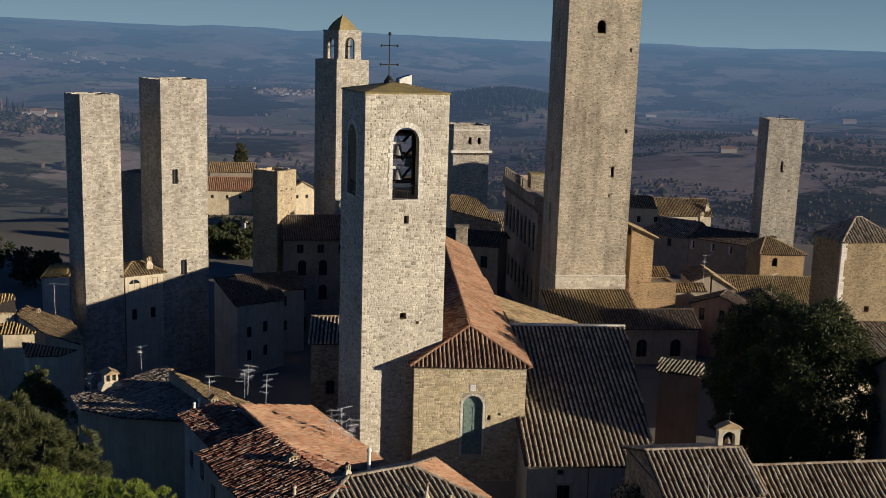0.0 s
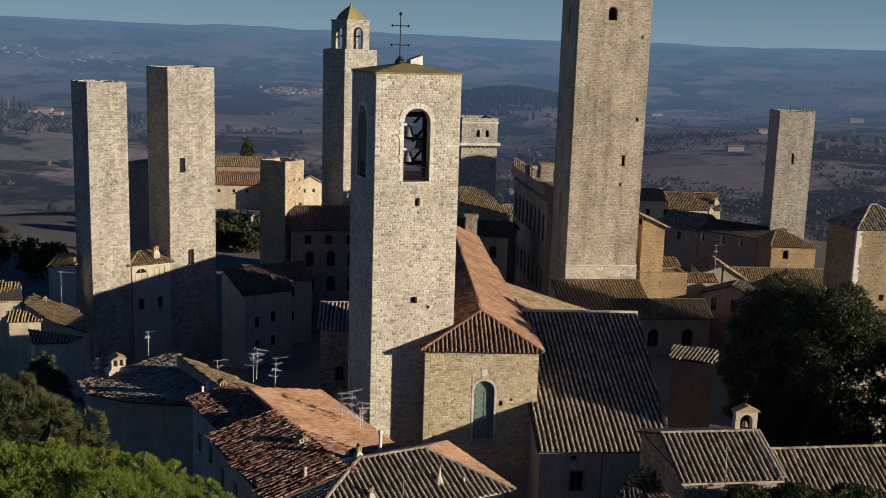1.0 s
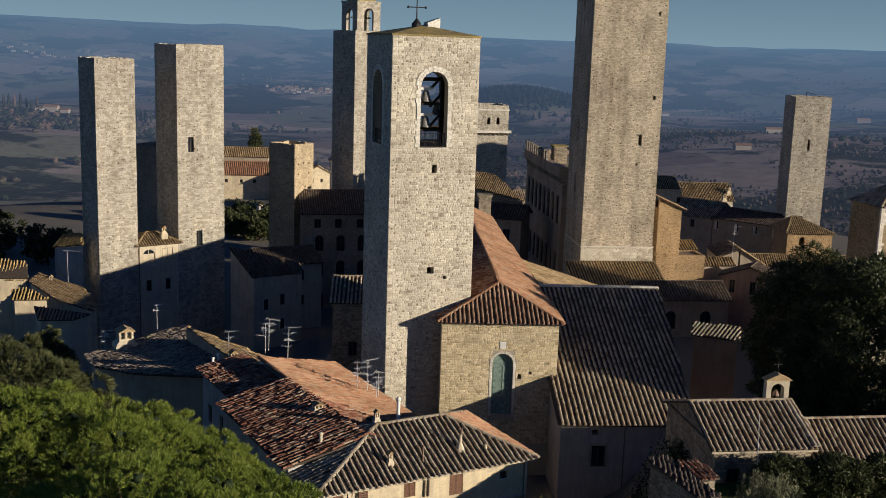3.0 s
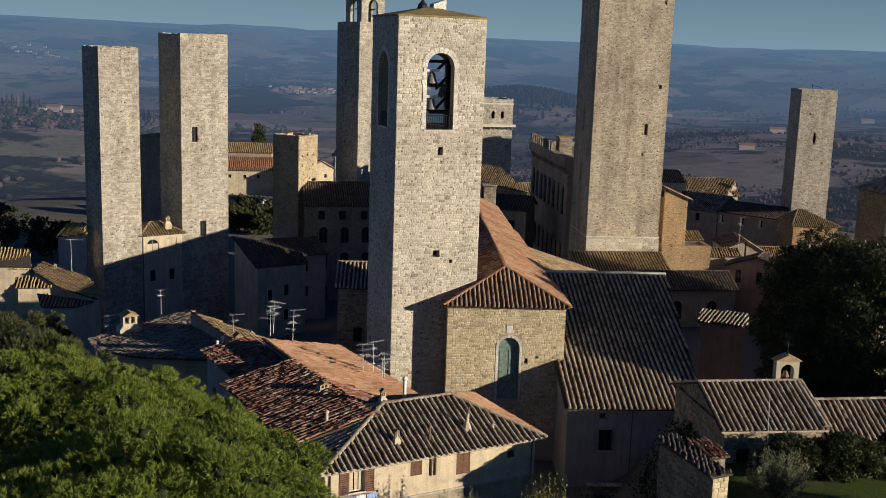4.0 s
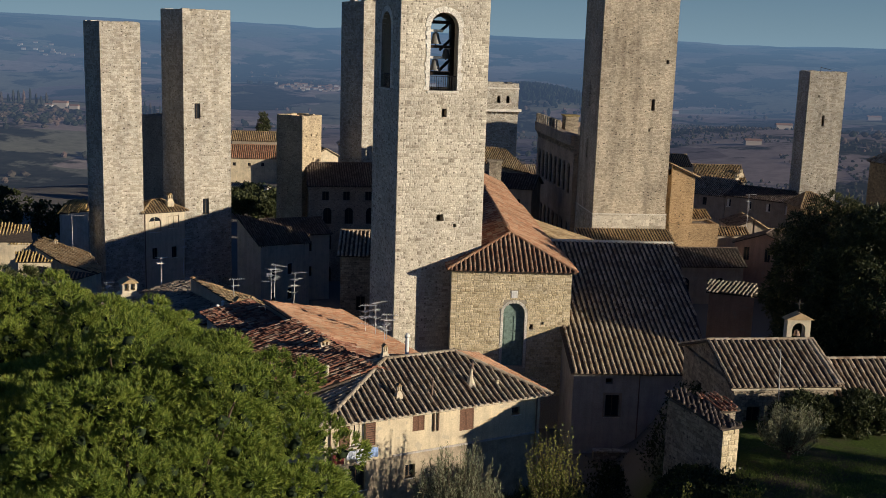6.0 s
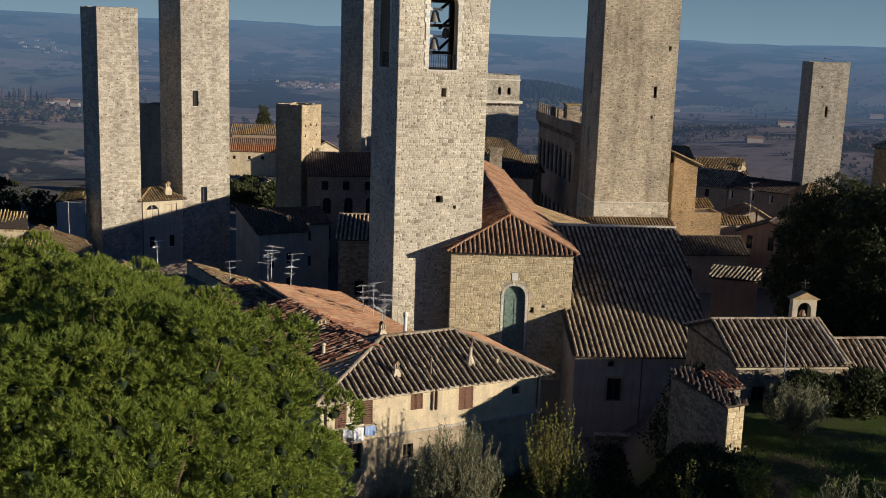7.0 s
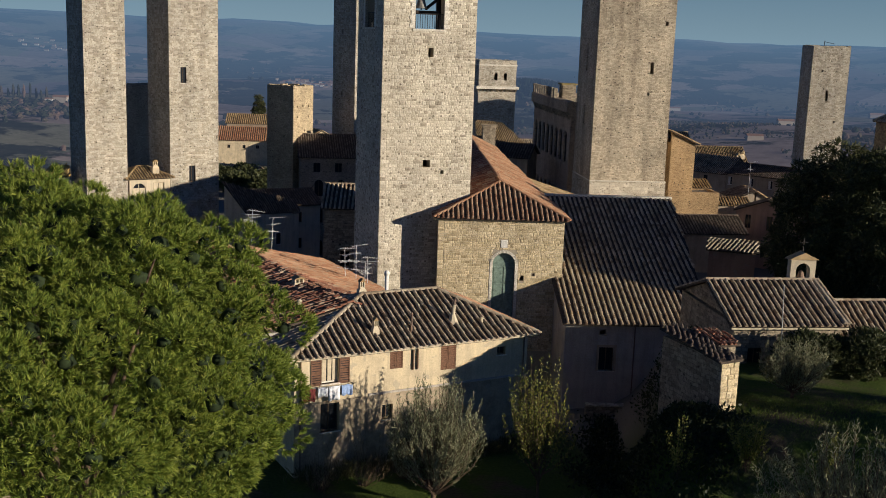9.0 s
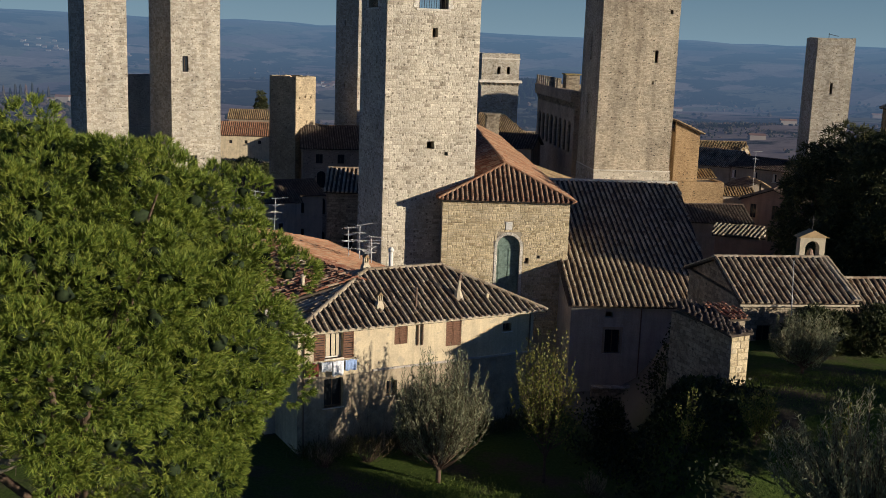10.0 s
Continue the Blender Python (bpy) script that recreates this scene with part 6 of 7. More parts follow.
# ---- trees and shrubs ----
def mesh_from(name, verts, faces, mat):
    """A mesh from arrays; every face has the same number of corners."""
    me = bpy.data.meshes.new(name)
    nv, nf, k = len(verts), len(faces), faces.shape[1]
    me.vertices.add(nv)
    me.vertices.foreach_set("co", np.ascontiguousarray(verts, dtype=np.float32).ravel())
    me.loops.add(nf * k)
    me.loops.foreach_set("vertex_index", np.ascontiguousarray(faces, dtype=np.int32).ravel())
    me.polygons.add(nf)
    me.polygons.foreach_set("loop_start", np.arange(0, nf * k, k, dtype=np.int32))
    me.materials.append(mat)
    me.update(calc_edges=True)
    return me


def unit(a):
    return a / np.maximum(np.linalg.norm(a, axis=-1, keepdims=True), 1e-6)


def crown_points(rng, centre, radii, clumps, per, clump_r, shell_=0.82, low=-0.75, under=1.0, form="round"):
    """Points on many round clumps that sit over an ellipsoid or a cone; with the way outwards at each."""
    c, r = np.array(centre), np.array(radii)
    if form == "cone":
        u = rng.uniform(0, 1, clumps) ** 1.5
        turn = rng.uniform(0, 2 * math.pi, clumps)
        tier = np.round(u * 11) / 11 + rng.normal(0, 0.018, clumps)
        wide = np.clip(1 - tier, 0.02, 1) ** 0.85 * rng.choice([1.0, 0.8, 0.55], clumps, p=[0.5, 0.3, 0.2]) * rng.uniform(0.8, 1.12, clumps)
        d = np.stack([np.cos(turn), np.sin(turn), np.full(clumps, 0.15)], 1)
        centres = c + np.stack([np.cos(turn) * wide * r[0], np.sin(turn) * wide * r[1], (2 * tier - 1) * r[2]], 1)
    else:
        d = unit(rng.normal(size=(clumps * 3, 3)))
        d = d[d[:, 2] > low][:clumps]
        rad = rng.uniform(shell_ - 0.15, shell_ + 0.13, (len(d), 1))
        rad[::6] *= 0.72
        stretch = np.ones_like(d)
        stretch[:, 2] = np.where(d[:, 2] < 0, under, 1.0)
        centres = c + d * r * rad * stretch
    sizes = rng.uniform(*clump_r, len(d))
    q = unit(rng.normal(size=(len(d), per, 3)) + 0.75 * d[:, None, :] + np.array([0, 0, 0.25]))
    fall = rng.uniform(0.75, 1.05, (len(d), per, 1))
    flat_ = np.array([1, 1, 0.45 if form == "cone" else 0.72])
    pts = centres[:, None, :] + q * sizes[:, None, None] * fall * flat_
    way = unit(q * 0.8 + 0.5 * d[:, None, :])
    return pts.reshape(-1, 3), way.reshape(-1, 3), centres


def needles(rng, pts, way, count, length, width, droop=0.0):
    """Tufts of needles: blades that stand out along a short twig, fanned forwards."""
    n = len(pts)
    axis = unit(way + np.array([0, 0, 0.6 - droop]))
    spread = unit(rng.normal(size=(n, count, 3)))
    d = unit(axis[:, None, :] + spread * 0.5)
    side = unit(np.cross(d, rng.normal(size=(n, count, 3))))
    ln = length * rng.uniform(0.75, 1.15, (n, count, 1))
    base = pts[:, None, :] + axis[:, None, :] * rng.uniform(0, 0.2, (n, count, 1)) + spread * 0.02
    a, b, t = base - side * width / 2, base + side * width / 2, base + d * ln
    v = np.stack([a, b, t], 2).reshape(-1, 3)
    return v, np.arange(len(v)).reshape(-1, 3)


def leaves(rng, pts, way, length, width, upright=0.3):
    n = len(pts)
    d = unit(way * 0.6 + rng.normal(size=(n, 3)) * 0.75 + np.array([0, 0, upright]))
    s = unit(np.cross(d, rng.normal(size=(n, 3))))
    ln = length * rng.uniform(0.65, 1.3, (n, 1))
    w = width * rng.uniform(0.7, 1.2, (n, 1)) / 2
    v = np.stack([pts, pts + d * ln * 0.5 + s * w, pts + d * ln, pts + d * ln * 0.5 - s * w], 1).reshape(-1, 3)
    return v, np.arange(len(v)).reshape(-1, 4)


def limbs(t, base, centre, centres, r0, rng, n):
    """A tapered trunk, and limbs that fork from it to the clumps."""
    g = Geo()
    base, fork = Vector(base), Vector(centre) - Vector((0, 0, 2.2))
    k = 6
    pts = [base.lerp(fork, i / k) + Vector((rng.uniform(-0.12, 0.12), rng.uniform(-0.12, 0.12), 0)) for i in range(k + 1)]
    m = 9
    for i in range(k + 1):
        r = r0 * (1 - 0.5 * i / k) * (1.35 if i == 0 else 1)
        g.v += [(pts[i].x + r * math.cos(2 * math.pi * q / m), pts[i].y + r * math.sin(2 * math.pi * q / m), pts[i].z) for q in range(m)]
    g.f = [(i * m + q, i * m + (q + 1) % m, (i + 1) * m + (q + 1) % m, (i + 1) * m + q) for i in range(k) for q in range(m)]
    part("trunk", g, BARK, t, smooth=True)
    for c in centres[rng.permutation(len(centres))[:n]]:
        c = Vector(c)
        mid_ = pts[-2].lerp(c, 0.5) + Vector((rng.uniform(-0.4, 0.4), rng.uniform(-0.4, 0.4), -0.3))
        b = Geo()
        ring = 6
        for p, r in ((pts[-2], r0 * 0.3), (mid_, r0 * 0.17), (c, r0 * 0.05)):
            d = (c - pts[-2]).normalized()
            s = d.orthogonal().normalized()
            u = d.cross(s)
            b.v += [tuple(p + r * (math.cos(2 * math.pi * q / ring) * s + math.sin(2 * math.pi * q / ring) * u)) for q in range(ring)]
        b.f = [(i * ring + q, i * ring + (q + 1) % ring, (i + 1) * ring + (q + 1) % ring, (i + 1) * ring + q) for i in range(2) for q in range(ring)]
        part("limb", b, BARK, t, smooth=True)


def tree(name, base, centre, radii, label, seed, clumps, per, clump_r, mat, style, category="tree", trunk=0.3, shell_=0.82, low=-0.75, size=(0.3, 0.035), blades=18, upright=0.3, n_limbs=14, droop=0.0, under=1.0, form="round"):
    rng = np.random.default_rng(seed)
    t = thing(name, base, 0, label, category)
    o = np.array(base)
    pts, way, centres = crown_points(rng, np.array(centre) - o, radii, clumps, per, clump_r, shell_, low, under, form)
    if style == "needles":
        v, f = needles(rng, pts, way, blades, *size, droop)
    else:
        v, f = leaves(rng, pts, way, *size, upright)
    ob = new("crown", mesh_from("crown", v, f, mat))
    ob.parent = t
    limbs(t, (0, 0, -0.3), np.array(centre) - o, centres, trunk, rng, n_limbs)
    return t


def pine(name, base, lobes, label, seed, apart=1.12, clump_r=(0.5, 0.9), tufts=72, blades=20, length=0.2, width=0.03, n_limbs=10, trunk=0.5, open_side=None):
    """An umbrella pine: needle tufts in rosettes on round clumps, the clumps spread with gaps over several overlapping lobes.
    open_side: the bare underside, (x, y, z there, rise with x, rise with y, highest)."""
    rng = np.random.default_rng(seed)
    t = thing(name, base, 0, label, "tree")
    o = np.array(base)
    centres, ways = [], []
    for k, (c, r) in enumerate(lobes):
        c, r = np.array(c) - o, np.array(r)
        d = unit(rng.normal(size=(5000, 3)))
        d = d[d[:, 2] > -0.82]
        hollow = np.array([noise.noise(Vector(v) * 2.6 + Vector((k * 7.3, seed, 0))) for v in d])
        q = c + d * (r - 0.3) * ((0.95 + 0.33 * hollow + rng.uniform(-0.05, 0.05, len(d))) * rng.choice([1.0, 0.66], len(d), p=[0.85, 0.15]))[:, None]
        for c2, r2 in lobes[:k] + lobes[k + 1:]:
            keep = np.sum(((q - (np.array(c2) - o)) / np.array(r2)) ** 2, 1) > 0.8
            q, d = q[keep], d[keep]
        if open_side:
            x0, y0, z0, sx, sy, top = open_side
            keep = q[:, 2] + o[2] > np.minimum(z0 + sx * (q[:, 0] + o[0] - x0) + sy * (q[:, 1] + o[1] - y0), top)
            q, d = q[keep], d[keep]
        for point, way in zip(q, unit(d / r)):
            if not centres or np.min(np.sum((np.array(centres) - point) ** 2, 1)) > (apart * rng.uniform(0.75, 1.25)) ** 2:
                centres.append(point)
                ways.append(way)
    centres, ways = np.array(centres), np.array(ways)
    n = len(centres)
    sizes = rng.uniform(*clump_r, (n, 1, 1))
    q = unit(rng.normal(size=(n, tufts, 3)) + 0.6 * ways[:, None, :] + np.array([0, 0, 0.3]))
    pts = (centres[:, None, :] + q * sizes * rng.uniform(0.86, 1.04, (n, tufts, 1)) * np.array([1, 1, 0.85])).reshape(-1, 3)
    axis = unit(q * 0.9 + 0.25 * ways[:, None, :] + np.array([0, 0, 0.45])).reshape(-1, 3)
    m = len(pts)
    spread = unit(rng.normal(size=(m, blades, 3)))
    d = unit(axis[:, None, :] + spread * 0.8)
    side = unit(np.cross(d, rng.normal(size=(m, blades, 3))))
    ln = length * rng.uniform(0.7, 1.2, (m, 1, 1)) * rng.uniform(0.8, 1.1, (m, blades, 1))
    root = pts[:, None, :] + axis[:, None, :] * rng.uniform(-0.06, 0.12, (m, blades, 1))
    v = np.stack([root - side * width / 2, root + side * width / 2, root + d * ln], 2).reshape(-1, 3)
    ob = new("crown", mesh_from("crown", v, np.arange(len(v)).reshape(-1, 3), PINE))
    ob.parent = t
    # dark balls added inside every clump: they block light and darken the gaps
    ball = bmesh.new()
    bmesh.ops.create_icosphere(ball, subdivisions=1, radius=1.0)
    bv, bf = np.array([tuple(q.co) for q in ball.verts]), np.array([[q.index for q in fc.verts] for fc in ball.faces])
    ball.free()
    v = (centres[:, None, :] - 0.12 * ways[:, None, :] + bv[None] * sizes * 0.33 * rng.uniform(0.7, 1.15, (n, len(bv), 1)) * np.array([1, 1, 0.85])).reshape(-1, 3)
    inner = new("dark_core", mesh_from("dark_core", v, (bf[None] + len(bv) * np.arange(n)[:, None, None]).reshape(-1, 3), PINE_CORE))
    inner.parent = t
    limbs(t, (0, 0, -0.3), np.array(lobes[0][0]) - o - np.array([0, 0, 1.5]), centres, trunk, rng, n_limbs)
    return t


big_pine = pine("umbrella_pine", (-11.6, 38.6, 4.2), [((-11.0, 37.6, 19.6), (6.0, 6.1, 5.7)), ((-9.7, 37.4, 18.7), (4.0, 4.6, 3.9)), ((-11.2, 33.2, 20.2), (4.4, 4.0, 3.2)), ((-14.0, 36.8, 20.9), (4.6, 5.0, 3.3))],
                "large umbrella pine with dense bright green needle clumps", 3, open_side=(-10.0, 33.0, 17.6, -0.75, -0.7, 19.0))
pine("umbrella_pine", (-18.0, 46.2, 4.0), [((-17.8, 45.8, 18.7), (8.4, 6.9, 6.1)), ((-14.0, 48.0, 18.0), (5.6, 4.6, 4.8))], "umbrella pine whose crown meets the larger one", 55, n_limbs=8)
twig_rng = random.Random(12)
for k in range(9):
    at = Vector((-0.6, -2.4, 12.2)) + Vector((twig_rng.uniform(-0.6, 0.6), twig_rng.uniform(-0.8, 0.8), twig_rng.uniform(-0.6, 0.8)))
    g = Geo()
    step_ = Vector((twig_rng.uniform(-0.75, -0.2), twig_rng.uniform(-0.7, -0.1), twig_rng.uniform(-0.05, 0.3)))
    r = 0.05
    for i in range(6):
        nxt = at + step_ + Vector((twig_rng.uniform(-0.15, 0.15), twig_rng.uniform(-0.15, 0.15), twig_rng.uniform(-0.12, 0.15)))
        g.tube(at, nxt, r, r * 0.8, 5)
        side_ = nxt + Vector((twig_rng.uniform(-0.6, 0.3), twig_rng.uniform(-0.5, 0.3), twig_rng.uniform(-0.25, 0.35)))
        g.tube(nxt, side_, r * 0.5, r * 0.2, 4)
        at, r = nxt, r * 0.8
    part("dead_branch", g, DEAD_WOOD, big_pine, "bare pale dead branch")
tree("cedar", (-31.5, 72.5, 1.0), (-31.5, 72.5, 12.6), (8.6, 7.6, 6.8), "broad olive-green cedar with drooping branch ends", 4, 330, 40, (0.5, 1.0), CEDAR, "needles", trunk=0.5, size=(0.42, 0.055), blades=13, n_limbs=20, droop=0.9, low=-0.9)
tree("cedar", (-42.0, 110.0, -3.0), (-42.0, 110.0, 2.8), (7.2, 6.0, 6.4), "dark cedar with drooping branch ends below the terrace", 44, 170, 30, (0.5, 1.0), CEDAR, "needles", trunk=0.4, size=(0.5, 0.07), blades=11, n_limbs=16, droop=1.1, form="cone")
tree("fir_tree", (33.2, 104.6, 1.0), (33.2, 104.6, 12.6), (5.4, 5.2, 9.9), "broad dark conifer with feathery lit branch ends", 41, 360, 120, (0.6, 1.2), FIR, "leaves", trunk=0.4, size=(0.55, 0.13), upright=-0.45, n_limbs=14, low=-0.95)
tree("holm_oak", (35.4, 96.9, 1.0), (35.4, 96.9, 13.4), (5.2, 6.1, 9.1), "huge dark evergreen tree standing among roofs", 6, 440, 130, (0.7, 1.3), OAK, "leaves", trunk=0.6, size=(0.5, 0.14), upright=-0.3, shell_=0.9, low=-0.95)
tree("laurel_bush", (21.6, 73.0, 10.0), (21.6, 73.0, 11.2), (2.2, 1.3, 1.5), "dark green laurel bush along the house", 10, 90, 80, (0.4, 0.7), OAK, "leaves", "bush", 0.1, size=(0.26, 0.11))
tree("laurel_bush", (25.4, 73.2, 10.0), (25.4, 73.2, 11.3), (2.6, 1.4, 1.7), "dark green laurel bush along the garden wing", 14, 100, 80, (0.4, 0.7), OAK, "leaves", "bush", 0.1, size=(0.26, 0.11))
tree("laurel_bush", (29.8, 73.8, 10.0), (29.8, 73.8, 11.2), (2.6, 1.4, 1.6), "dark green laurel bush along the garden wing", 19, 90, 80, (0.4, 0.7), OAK, "leaves", "bush", 0.1, size=(0.26, 0.11))
tree("fir_tree", (-66.0, 360.0, -14.0), (-66.0, 360.0, -1.5), (5.4, 5.4, 10.5), "dark fir behind the cream building", 17, 300, 40, (0.7, 1.3), FIR, "leaves", trunk=0.3, size=(0.9, 0.3), form="cone")

# Two olives added out of view on the right to shade the lawn.
tree("olive_tree", (33.5, 54.5, 6.3), (33.5, 54.5, 13.2), (4.4, 2.8, 3.2), "broad grey olive with many upright shoots", 22, 170, 90, (0.35, 0.7), OLIVE, "leaves", trunk=0.16, size=(0.3, 0.055), upright=1.2)
tree("olive_tree", (30.5, 46.0, 6.2), (30.5, 46.0, 13.4), (4.4, 3.0, 3.4), "broad grey olive with many upright shoots", 23, 150, 90, (0.35, 0.7), OLIVE, "leaves", trunk=0.16, size=(0.3, 0.055), upright=1.2)


def shoot_tree(name, base, height, spread, label, seed, n, per, leaf, mat, category="tree", trunk=0.12, fork=0.22, upright=0.7):
    """A tree or bush of many long shoots that bend upwards from a short trunk, each set with small leaves."""
    rng = np.random.default_rng(seed)
    t = thing(name, base, 0, label, category)
    turn, out = rng.uniform(0, 2 * math.pi, n), rng.uniform(0.05, 1.0, n) ** 0.6
    rise = (1 - fork) * height * rng.uniform(0.5, 1.0, n) * (1.06 - 0.45 * out ** 2)
    foot_ = np.stack([rng.normal(0, 0.08, n), rng.normal(0, 0.08, n), fork * height * rng.uniform(0.55, 1.1, n)], 1)
    reach = np.stack([np.cos(turn) * out * spread[0], np.sin(turn) * out * spread[1]], 1)
    bow = rng.normal(0, 0.12, (n, 2)) * spread[0]

    def along(k, q):
        xy = foot_[k, :2] + reach[k] * np.sin(q * 1.35)[:, None] + bow[k] * (q * (1 - q) * 2)[:, None]
        return np.concatenate([xy, (foot_[k, 2] + rise[k] * q ** 1.15)[:, None]], 1)

    k = np.repeat(np.arange(n), per)
    q = rng.uniform(0.22, 1.0, n * per)
    pts = along(k, q) + rng.normal(0, 0.045, (n * per, 3))
    way = unit(along(k, np.minimum(q + 0.05, 1.05)) - along(k, q - 0.02))
    v, f = leaves(rng, pts, way, *leaf, upright)
    ob = new("crown", mesh_from("crown", v, f, mat))
    ob.parent = t
    part("trunk", Geo().tube((0, 0, -0.4), (0, 0, fork * height * 1.1), trunk, trunk * 0.6, 8), BARK, t, smooth=True)
    g = Geo()
    for i in range(n):
        line = along(np.full(5, i), np.linspace(0, 0.95, 5))
        for a, b, r in zip(line[:-1], line[1:], (0.28, 0.2, 0.13, 0.08)):
            g.tube(tuple(a), tuple(b), trunk * r, trunk * r * 0.7, 4, False)
    part("branchwork", g, BARK, t)
    return t


def weeds(name, spots, label, mat, size, upright, seed):
    """Tufts of grass and weeds standing on the ground: (x, y, half width, half depth, height, blades)."""
    rng = np.random.default_rng(seed)
    base, tall = [], []
    for x, y, sx, sy, h, n in spots:
        for px, py in zip(rng.normal(x, sx, n), rng.normal(y, sy, n)):
            base.append((px, py, lie(px, py) + rng.uniform(0, h)))
    base = np.array(base)
    v, f = leaves(rng, base, np.zeros_like(base), *size, upright)
    ob = new(name, mesh_from(name, v, f, mat))
    tagged(ob, label, "grass", kind="stuff")
    return ob


shoot_tree("olive_tree", (-0.9, 63.8, 4.3), 8.5, (2.8, 2.4), "grey-green olive tree with upright shoots", 7, 210, 95, (0.24, 0.045), OLIVE, trunk=0.17)
shoot_tree("young_tree", (4.8, 64.4, 4.3), 9.9, (2.1, 1.7), "slim young tree with thin yellow-green leaves", 8, 95, 46, (0.17, 0.085), YELLOWING, trunk=0.09, fork=0.3)
shoot_tree("olive_tree", (19.4, 68.2, 9.9), 4.4, (2.1, 1.7), "grey olive bush against the stone house", 9, 130, 70, (0.22, 0.045), OLIVE, "bush")
shoot_tree("olive_tree", (17.2, 51.5, 6.2), 8.6, (4.6, 3.0), "broad grey olive with many upright shoots", 11, 260, 95, (0.26, 0.042), OLIVE, trunk=0.18, fork=0.3)
shoot_tree("young_tree", (11.6, 61.0, 7.4), 4.6, (0.8, 0.8), "small sapling with a few yellow leaves", 12, 16, 26, (0.17, 0.09), YELLOWING, "sapling", 0.04)
shoot_tree("young_tree", (15.0, 60.8, 8.2), 3.9, (1.1, 1.0), "small shrub with yellow-green leaves", 13, 36, 34, (0.17, 0.09), YELLOWING, "shrub", 0.05)
shoot_tree("young_tree", (18.2, 58.0, 8.2), 4.2, (0.9, 0.9), "small shrub with yellow-green leaves", 18, 26, 30, (0.17, 0.09), YELLOWING, "shrub", 0.05)
for x, y, z, h, w, seed in ((-4.9, 66.3, 4.3, 3.6, 1.5, 15), (-7.2, 65.3, 4.3, 3.2, 1.3, 25), (-2.6, 67.6, 4.3, 2.6, 1.0, 26), (7.4, 63.0, 4.4, 1.6, 0.7, 16)):
    shoot_tree("dry_shrub", (x, y, z), h, (w, w * 0.7), "dry straw coloured shrub at the house foot", seed, 46, 12, (0.3, 0.025), DRY, "shrub", 0.07, 0.05, 1.4)
# Olive added beyond the view; its shadow falls over the lawn.
tree("olive_tree", (36.4, 60.2, 7.0), (36.4, 60.2, 13.0), (3.4, 3.4, 3.4), "unseen grey olive added to shade the lawn", 24, 190, 95, (0.35, 0.7), OLIVE, "leaves", trunk=0.16, size=(0.3, 0.06), upright=1.0)
a29 = radians(29)
foot_line = [(-9.0 + u * math.cos(a29) + 0.5, 66.9 + u * math.sin(a29) - 0.7, 0.5, 0.3, 0.45 + 0.35 * math.sin(u * 2.3), 260) for u in np.arange(0.3, 15.4, 0.7)]
weeds("weeds", foot_line, "rank weeds and dry grass along the house foot", WEED, (0.4, 0.05), 1.2, 51)
weeds("grass", [(x, y, 1.6, 1.0, 0.12, 700) for x, y in ((-4, 63.2), (-1, 62.6), (2, 62.4), (17, 65.2), (19.5, 65.6), (22, 66.4), (24.5, 67), (27, 67.6), (19, 62.5), (23, 63.5))], "bright lawn grass in the garden", LAWN, (0.22, 0.03), 1.3, 52)
# dark leaves added over the bank where deep shade hides the ground
weeds("ivy", [(rx, ry, 0.9, 1.3, 0.5, 800) for rx, ry in ((10.2, 60), (11.2, 64), (12.6, 66), (12.2, 69.5), (13.4, 72.5), (10.4, 73), (9.6, 67), (14, 63.2), (8.6, 70), (12.8, 61), (11, 77), (13, 76.5), (10.4, 80.5), (12.8, 80), (11.2, 84), (14, 84), (12, 87), (15.5, 80))], "dark leaves added over the garden bank to deepen its shade", IVY, (0.3, 0.16), 0.5, 53)

# distant woods, hedges and villages
wood = Nodes("far_woods", 1.0, 0.0)
wr = wood.n("NewGeometry").outputs["Random Per Island"]
painted_haze(wood, wood.ramp(wr, [(0.0, (0.022, 0.03, 0.02)), (0.5, (0.045, 0.05, 0.034)), (0.8, (0.1, 0.08, 0.06)), (1.0, (0.16, 0.11, 0.09))]))
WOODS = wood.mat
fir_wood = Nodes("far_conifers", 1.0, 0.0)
painted_haze(fir_wood, fir_wood.ramp(fir_wood.n("NewGeometry").outputs["Random Per Island"], [(0.0, (0.01, 0.018, 0.014)), (0.6, (0.02, 0.03, 0.02)), (1.0, (0.035, 0.042, 0.028))]))


def copse(name, spots, label, mat):
    """Many small far trees, each a rough tapered crown, joined into one mesh."""
    rng = np.random.default_rng(len(spots))
    v, f = [], []
    for x, y, r, h in spots:
        z = lie(x, y) - 1
        k = len(v)
        n = 6
        for lev, (rr, zz) in enumerate(((0.55, 0.1), (1.0, 0.4), (0.75, 0.72))):
            for i in range(n):
                w = 2 * math.pi * (i + 0.5 * lev) / n
                q = rr * r * rng.uniform(0.75, 1.25)
                v.append((x + q * math.cos(w), y + q * math.sin(w), z + h * zz * rng.uniform(0.9, 1.1)))
        v.append((x, y, z + h))
        for lev in range(2):
            f += [(k + lev * n + i, k + lev * n + (i + 1) % n, k + (lev + 1) * n + (i + 1) % n, k + (lev + 1) * n + i) for i in range(n)]
        f += [(k + 2 * n + i, k + 2 * n + (i + 1) % n, k + 3 * n) for i in range(n)]
    g = Geo()
    g.v, g.f = v, f
    return single(name, g, mat, label, "woods", kind="stuff")


rnd = random.Random(77)


def scatter(n, cx, cy, sx, sy, r, h):
    return [(rnd.gauss(cx, sx), rnd.gauss(cy, sy), rnd.uniform(*r), rnd.uniform(*h)) for _ in range(n)]


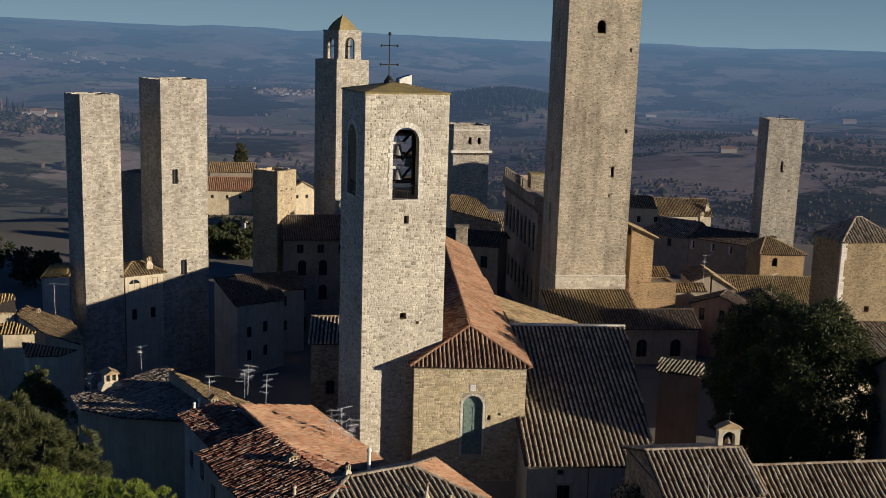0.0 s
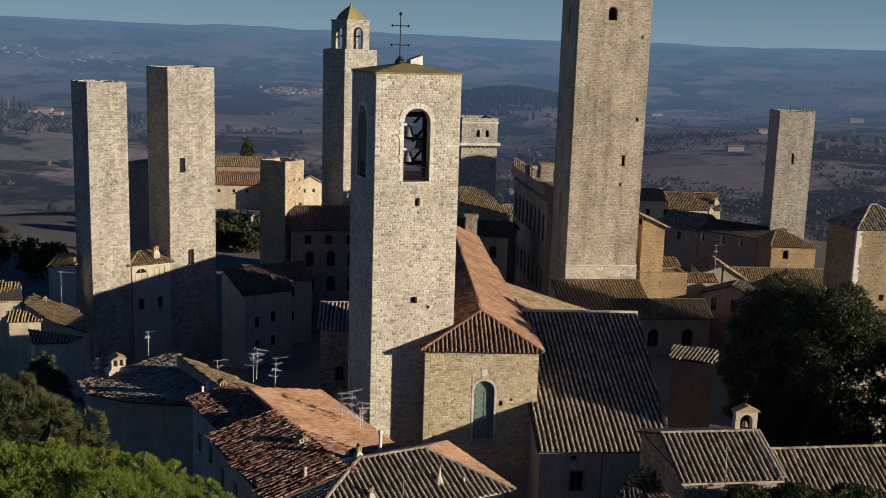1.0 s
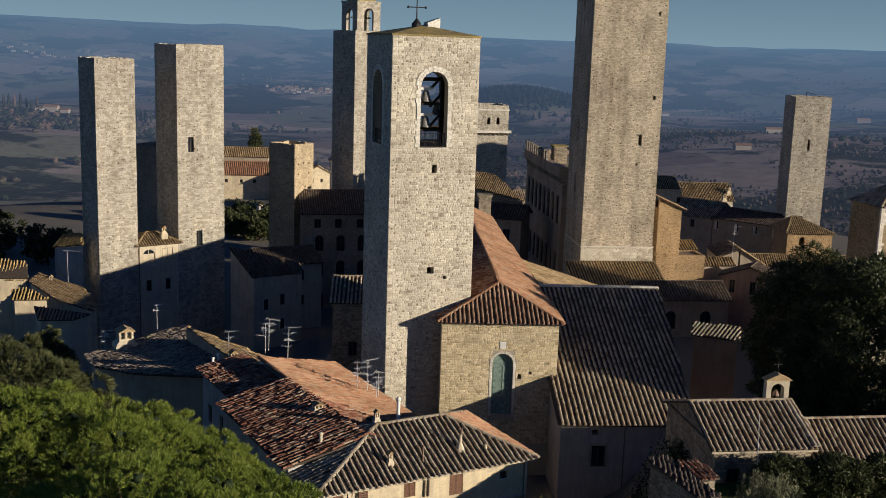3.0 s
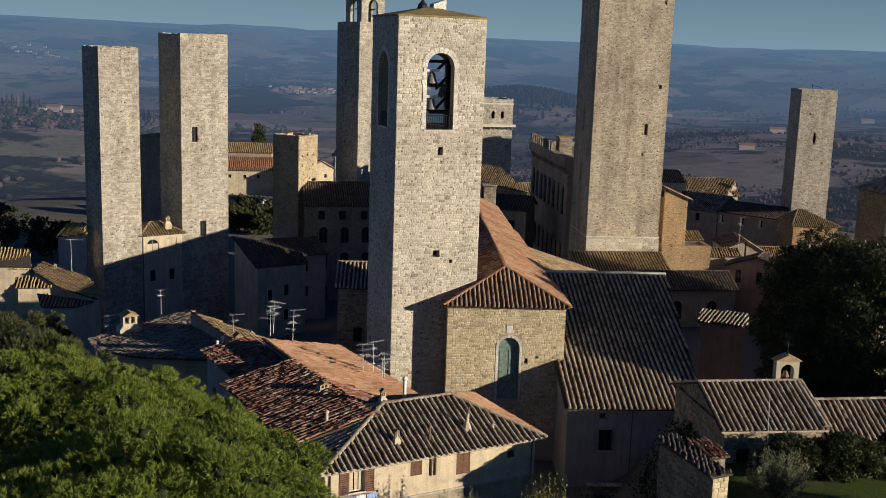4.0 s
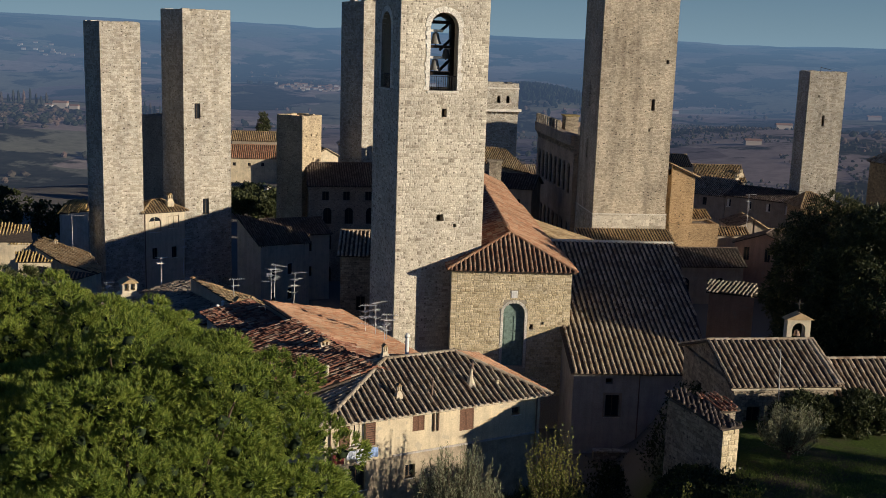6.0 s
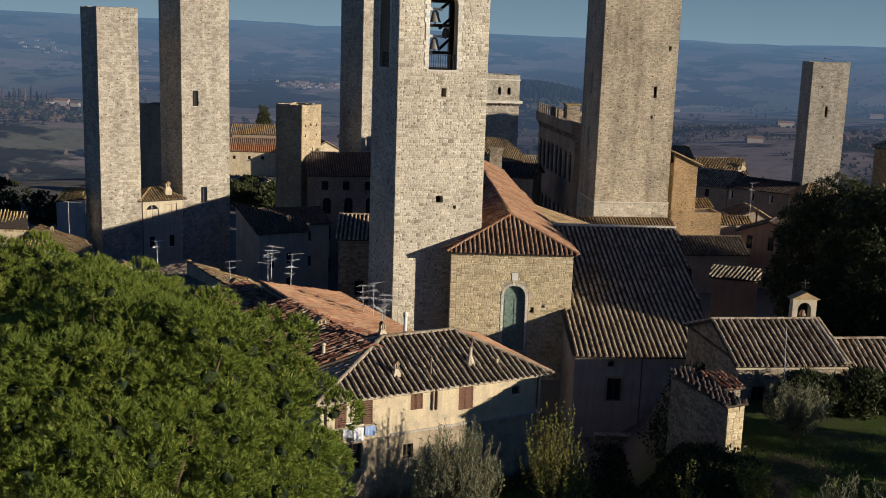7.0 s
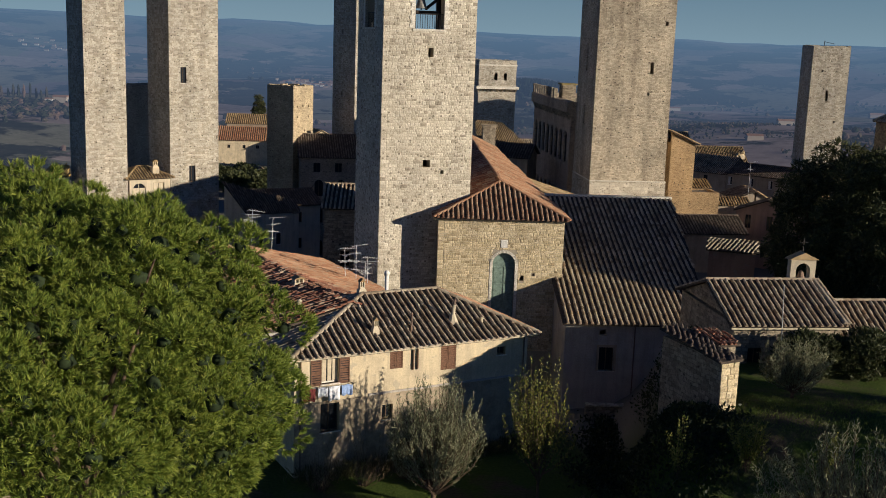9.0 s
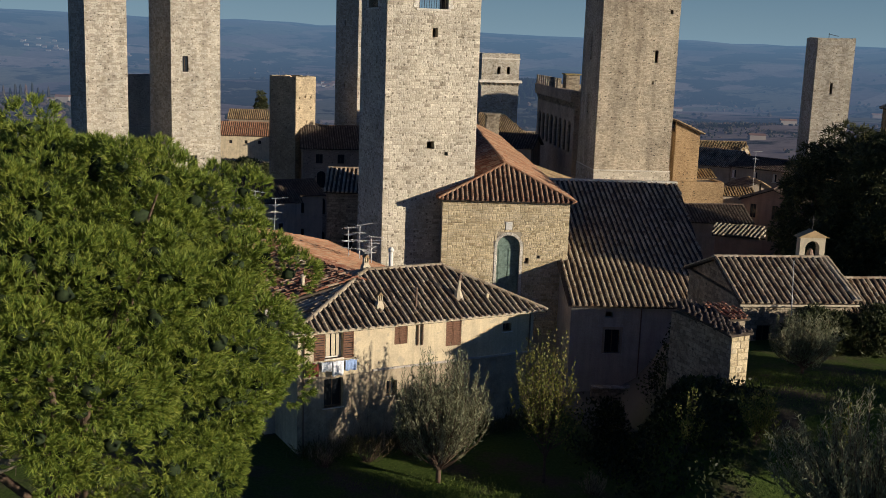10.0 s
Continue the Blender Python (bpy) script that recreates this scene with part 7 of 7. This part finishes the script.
copse("wooded_hill", scatter(2200, 150, 2320, 75, 75, (2.4, 5), (10, 21)), "dark wooded hill beyond the town", fir_wood.mat)
copse("olive_grove", [(-560 + i * 17 + rnd.uniform(-4, 4) - j * 3, 1480 + j * 21 + rnd.uniform(-4, 4), rnd.uniform(4, 6), rnd.uniform(6, 9)) for i in range(-16, 14) for j in range(10)], "rows of olive trees on a far slope", WOODS)
copse("cypress_rows", [(-760 + i * 9, 1705 + rnd.uniform(-6, 6), 2.6, rnd.uniform(16, 28)) for i in range(40) if not 12 < i < 20] + [(-150 + i * 11, 1620 + rnd.uniform(-8, 8), 3, rnd.uniform(14, 24)) for i in range(13)], "rows of cypresses by a far farm", WOODS)
band = []
for _ in range(6500):
    y = rnd.uniform(560, 1900)
    x = rnd.uniform(0.02, 0.46) * y
    if noise.noise(Vector((x / 160, y / 160, 1.0))) > -0.05:
        band.append((x, y, rnd.uniform(0.9, 2.2), rnd.uniform(2, 4.6)))
copse("valley_woods", band, "bare and dark woods along the valley", WOODS)
band = []
for _ in range(2200):
    y = rnd.uniform(900, 3300)
    x = rnd.uniform(-0.46, 0.4) * y
    if noise.noise(Vector((x / 240, y / 240, 5.0))) > 0.12:
        band.append((x, y, rnd.uniform(3, 6), rnd.uniform(5, 10)))
copse("hedgerows", band, "scattered far hedgerows and copses", WOODS)
for k, (x, y, h) in enumerate(((-92, 205, 9), (-104, 196, 11), (-84, 222, 8), (-98, 232, 9), (-110, 225, 10), (92, 236, 7), (104, 228, 8), (-60, 205, 7), (-47, 258, 4.6), (-53, 262, 5), (-50, 270, 4.6), (-58, 271, 5), (-43, 267, 4.4), (-63, 279, 5), (-55, 282, 4.8), (-47, 280, 4.6), (-78, 284, 5), (-86, 278, 5.5))):
    z = lie(x, y)
    tree("evergreen_oak", (x, y, z), (x, y, z + h * 0.55), (h * 0.55, h * 0.5, h * 0.45), "dark evergreen oak on the slope below the town", 40 + k, 40, 60, (0.9, 1.8), OAK, "leaves", size=(0.8, 0.5), upright=0.0)
fw = Nodes("far_walls", 1.0, 0.0)
painted_haze(fw, fw.ramp(fw.n("NewGeometry").outputs["Random Per Island"], [(0.0, (0.25, 0.2, 0.16)), (0.6, (0.42, 0.37, 0.31)), (1.0, (0.65, 0.62, 0.57))]))
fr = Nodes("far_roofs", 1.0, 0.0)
painted_haze(fr, fr.ramp(fr.n("NewGeometry").outputs["Random Per Island"], [(0.0, (0.25, 0.14, 0.09)), (1.0, (0.38, 0.24, 0.16))]))


def hamlet(name, spots, label, category="village"):
    t = thing(name, (0, 0, 0), 0, label, category, kind="stuff")
    a, b = Geo(), Geo()
    for x, y, w, d, h in spots:
        z = lie(x, y) - 1
        a.box(x - w / 2, x + w / 2, y - d / 2, y + d / 2, z, z + h)
        b.add([(x - w / 2 - .5, y - d / 2 - .5, z + h), (x + w / 2 + .5, y - d / 2 - .5, z + h), (x + w / 2 + .5, y + d / 2 + .5, z + h), (x - w / 2 - .5, y + d / 2 + .5, z + h), (x - w / 2 - .5, y, z + h * 1.35), (x + w / 2 + .5, y, z + h * 1.35)],
              [(0, 1, 5, 4), (2, 3, 4, 5), (1, 2, 5), (3, 0, 4), (0, 3, 2, 1)])
    part("walls", a, fw.mat, t)
    part("roofs", b, fr.mat, t)


def homes(n, cx, cy, sx, sy):
    return [(rnd.gauss(cx, sx), rnd.gauss(cy, sy), rnd.uniform(9, 20), rnd.uniform(8, 12), rnd.uniform(6, 10)) for _ in range(n)]


copse("garden_shrubs", scatter(110, -62, 313, 9, 4, (0.7, 1.5), (1.2, 3.2)), "green garden shrubs below the cream building", WOODS)
hamlet("far_village", [(x, y, w * 0.6, d * 0.6, h * 0.6) for x, y, w, d, h in homes(60, -330, 2600, 60, 30)], "white houses of a far village in the valley")
hamlet("far_town", [(x, y, w * 0.7, d * 0.7, h * 0.6) for x, y, w, d, h in homes(40, -1150, 3300, 190, 60)], "dim houses of a town on the far plain")
hamlet("far_farms", [(440, 1500, 22, 10, 7), (660, 1250, 20, 12, 7), (150, 3000, 26, 14, 9), (-80, 2900, 20, 12, 8), (900, 2400, 30, 14, 9), (520, 2700, 26, 12, 9), (-160, 1640, 16, 10, 7), (330, 1240, 18, 10, 6), (-420, 1250, 20, 9, 6)], "single pale farmhouses among far fields", "farms")
hamlet("hill_villa", [(-628, 1700, 22, 12, 9), (-608, 1704, 13, 10, 6), (-644, 1696, 12, 10, 5)], "farm villa among cypresses on a far hill", "farm")
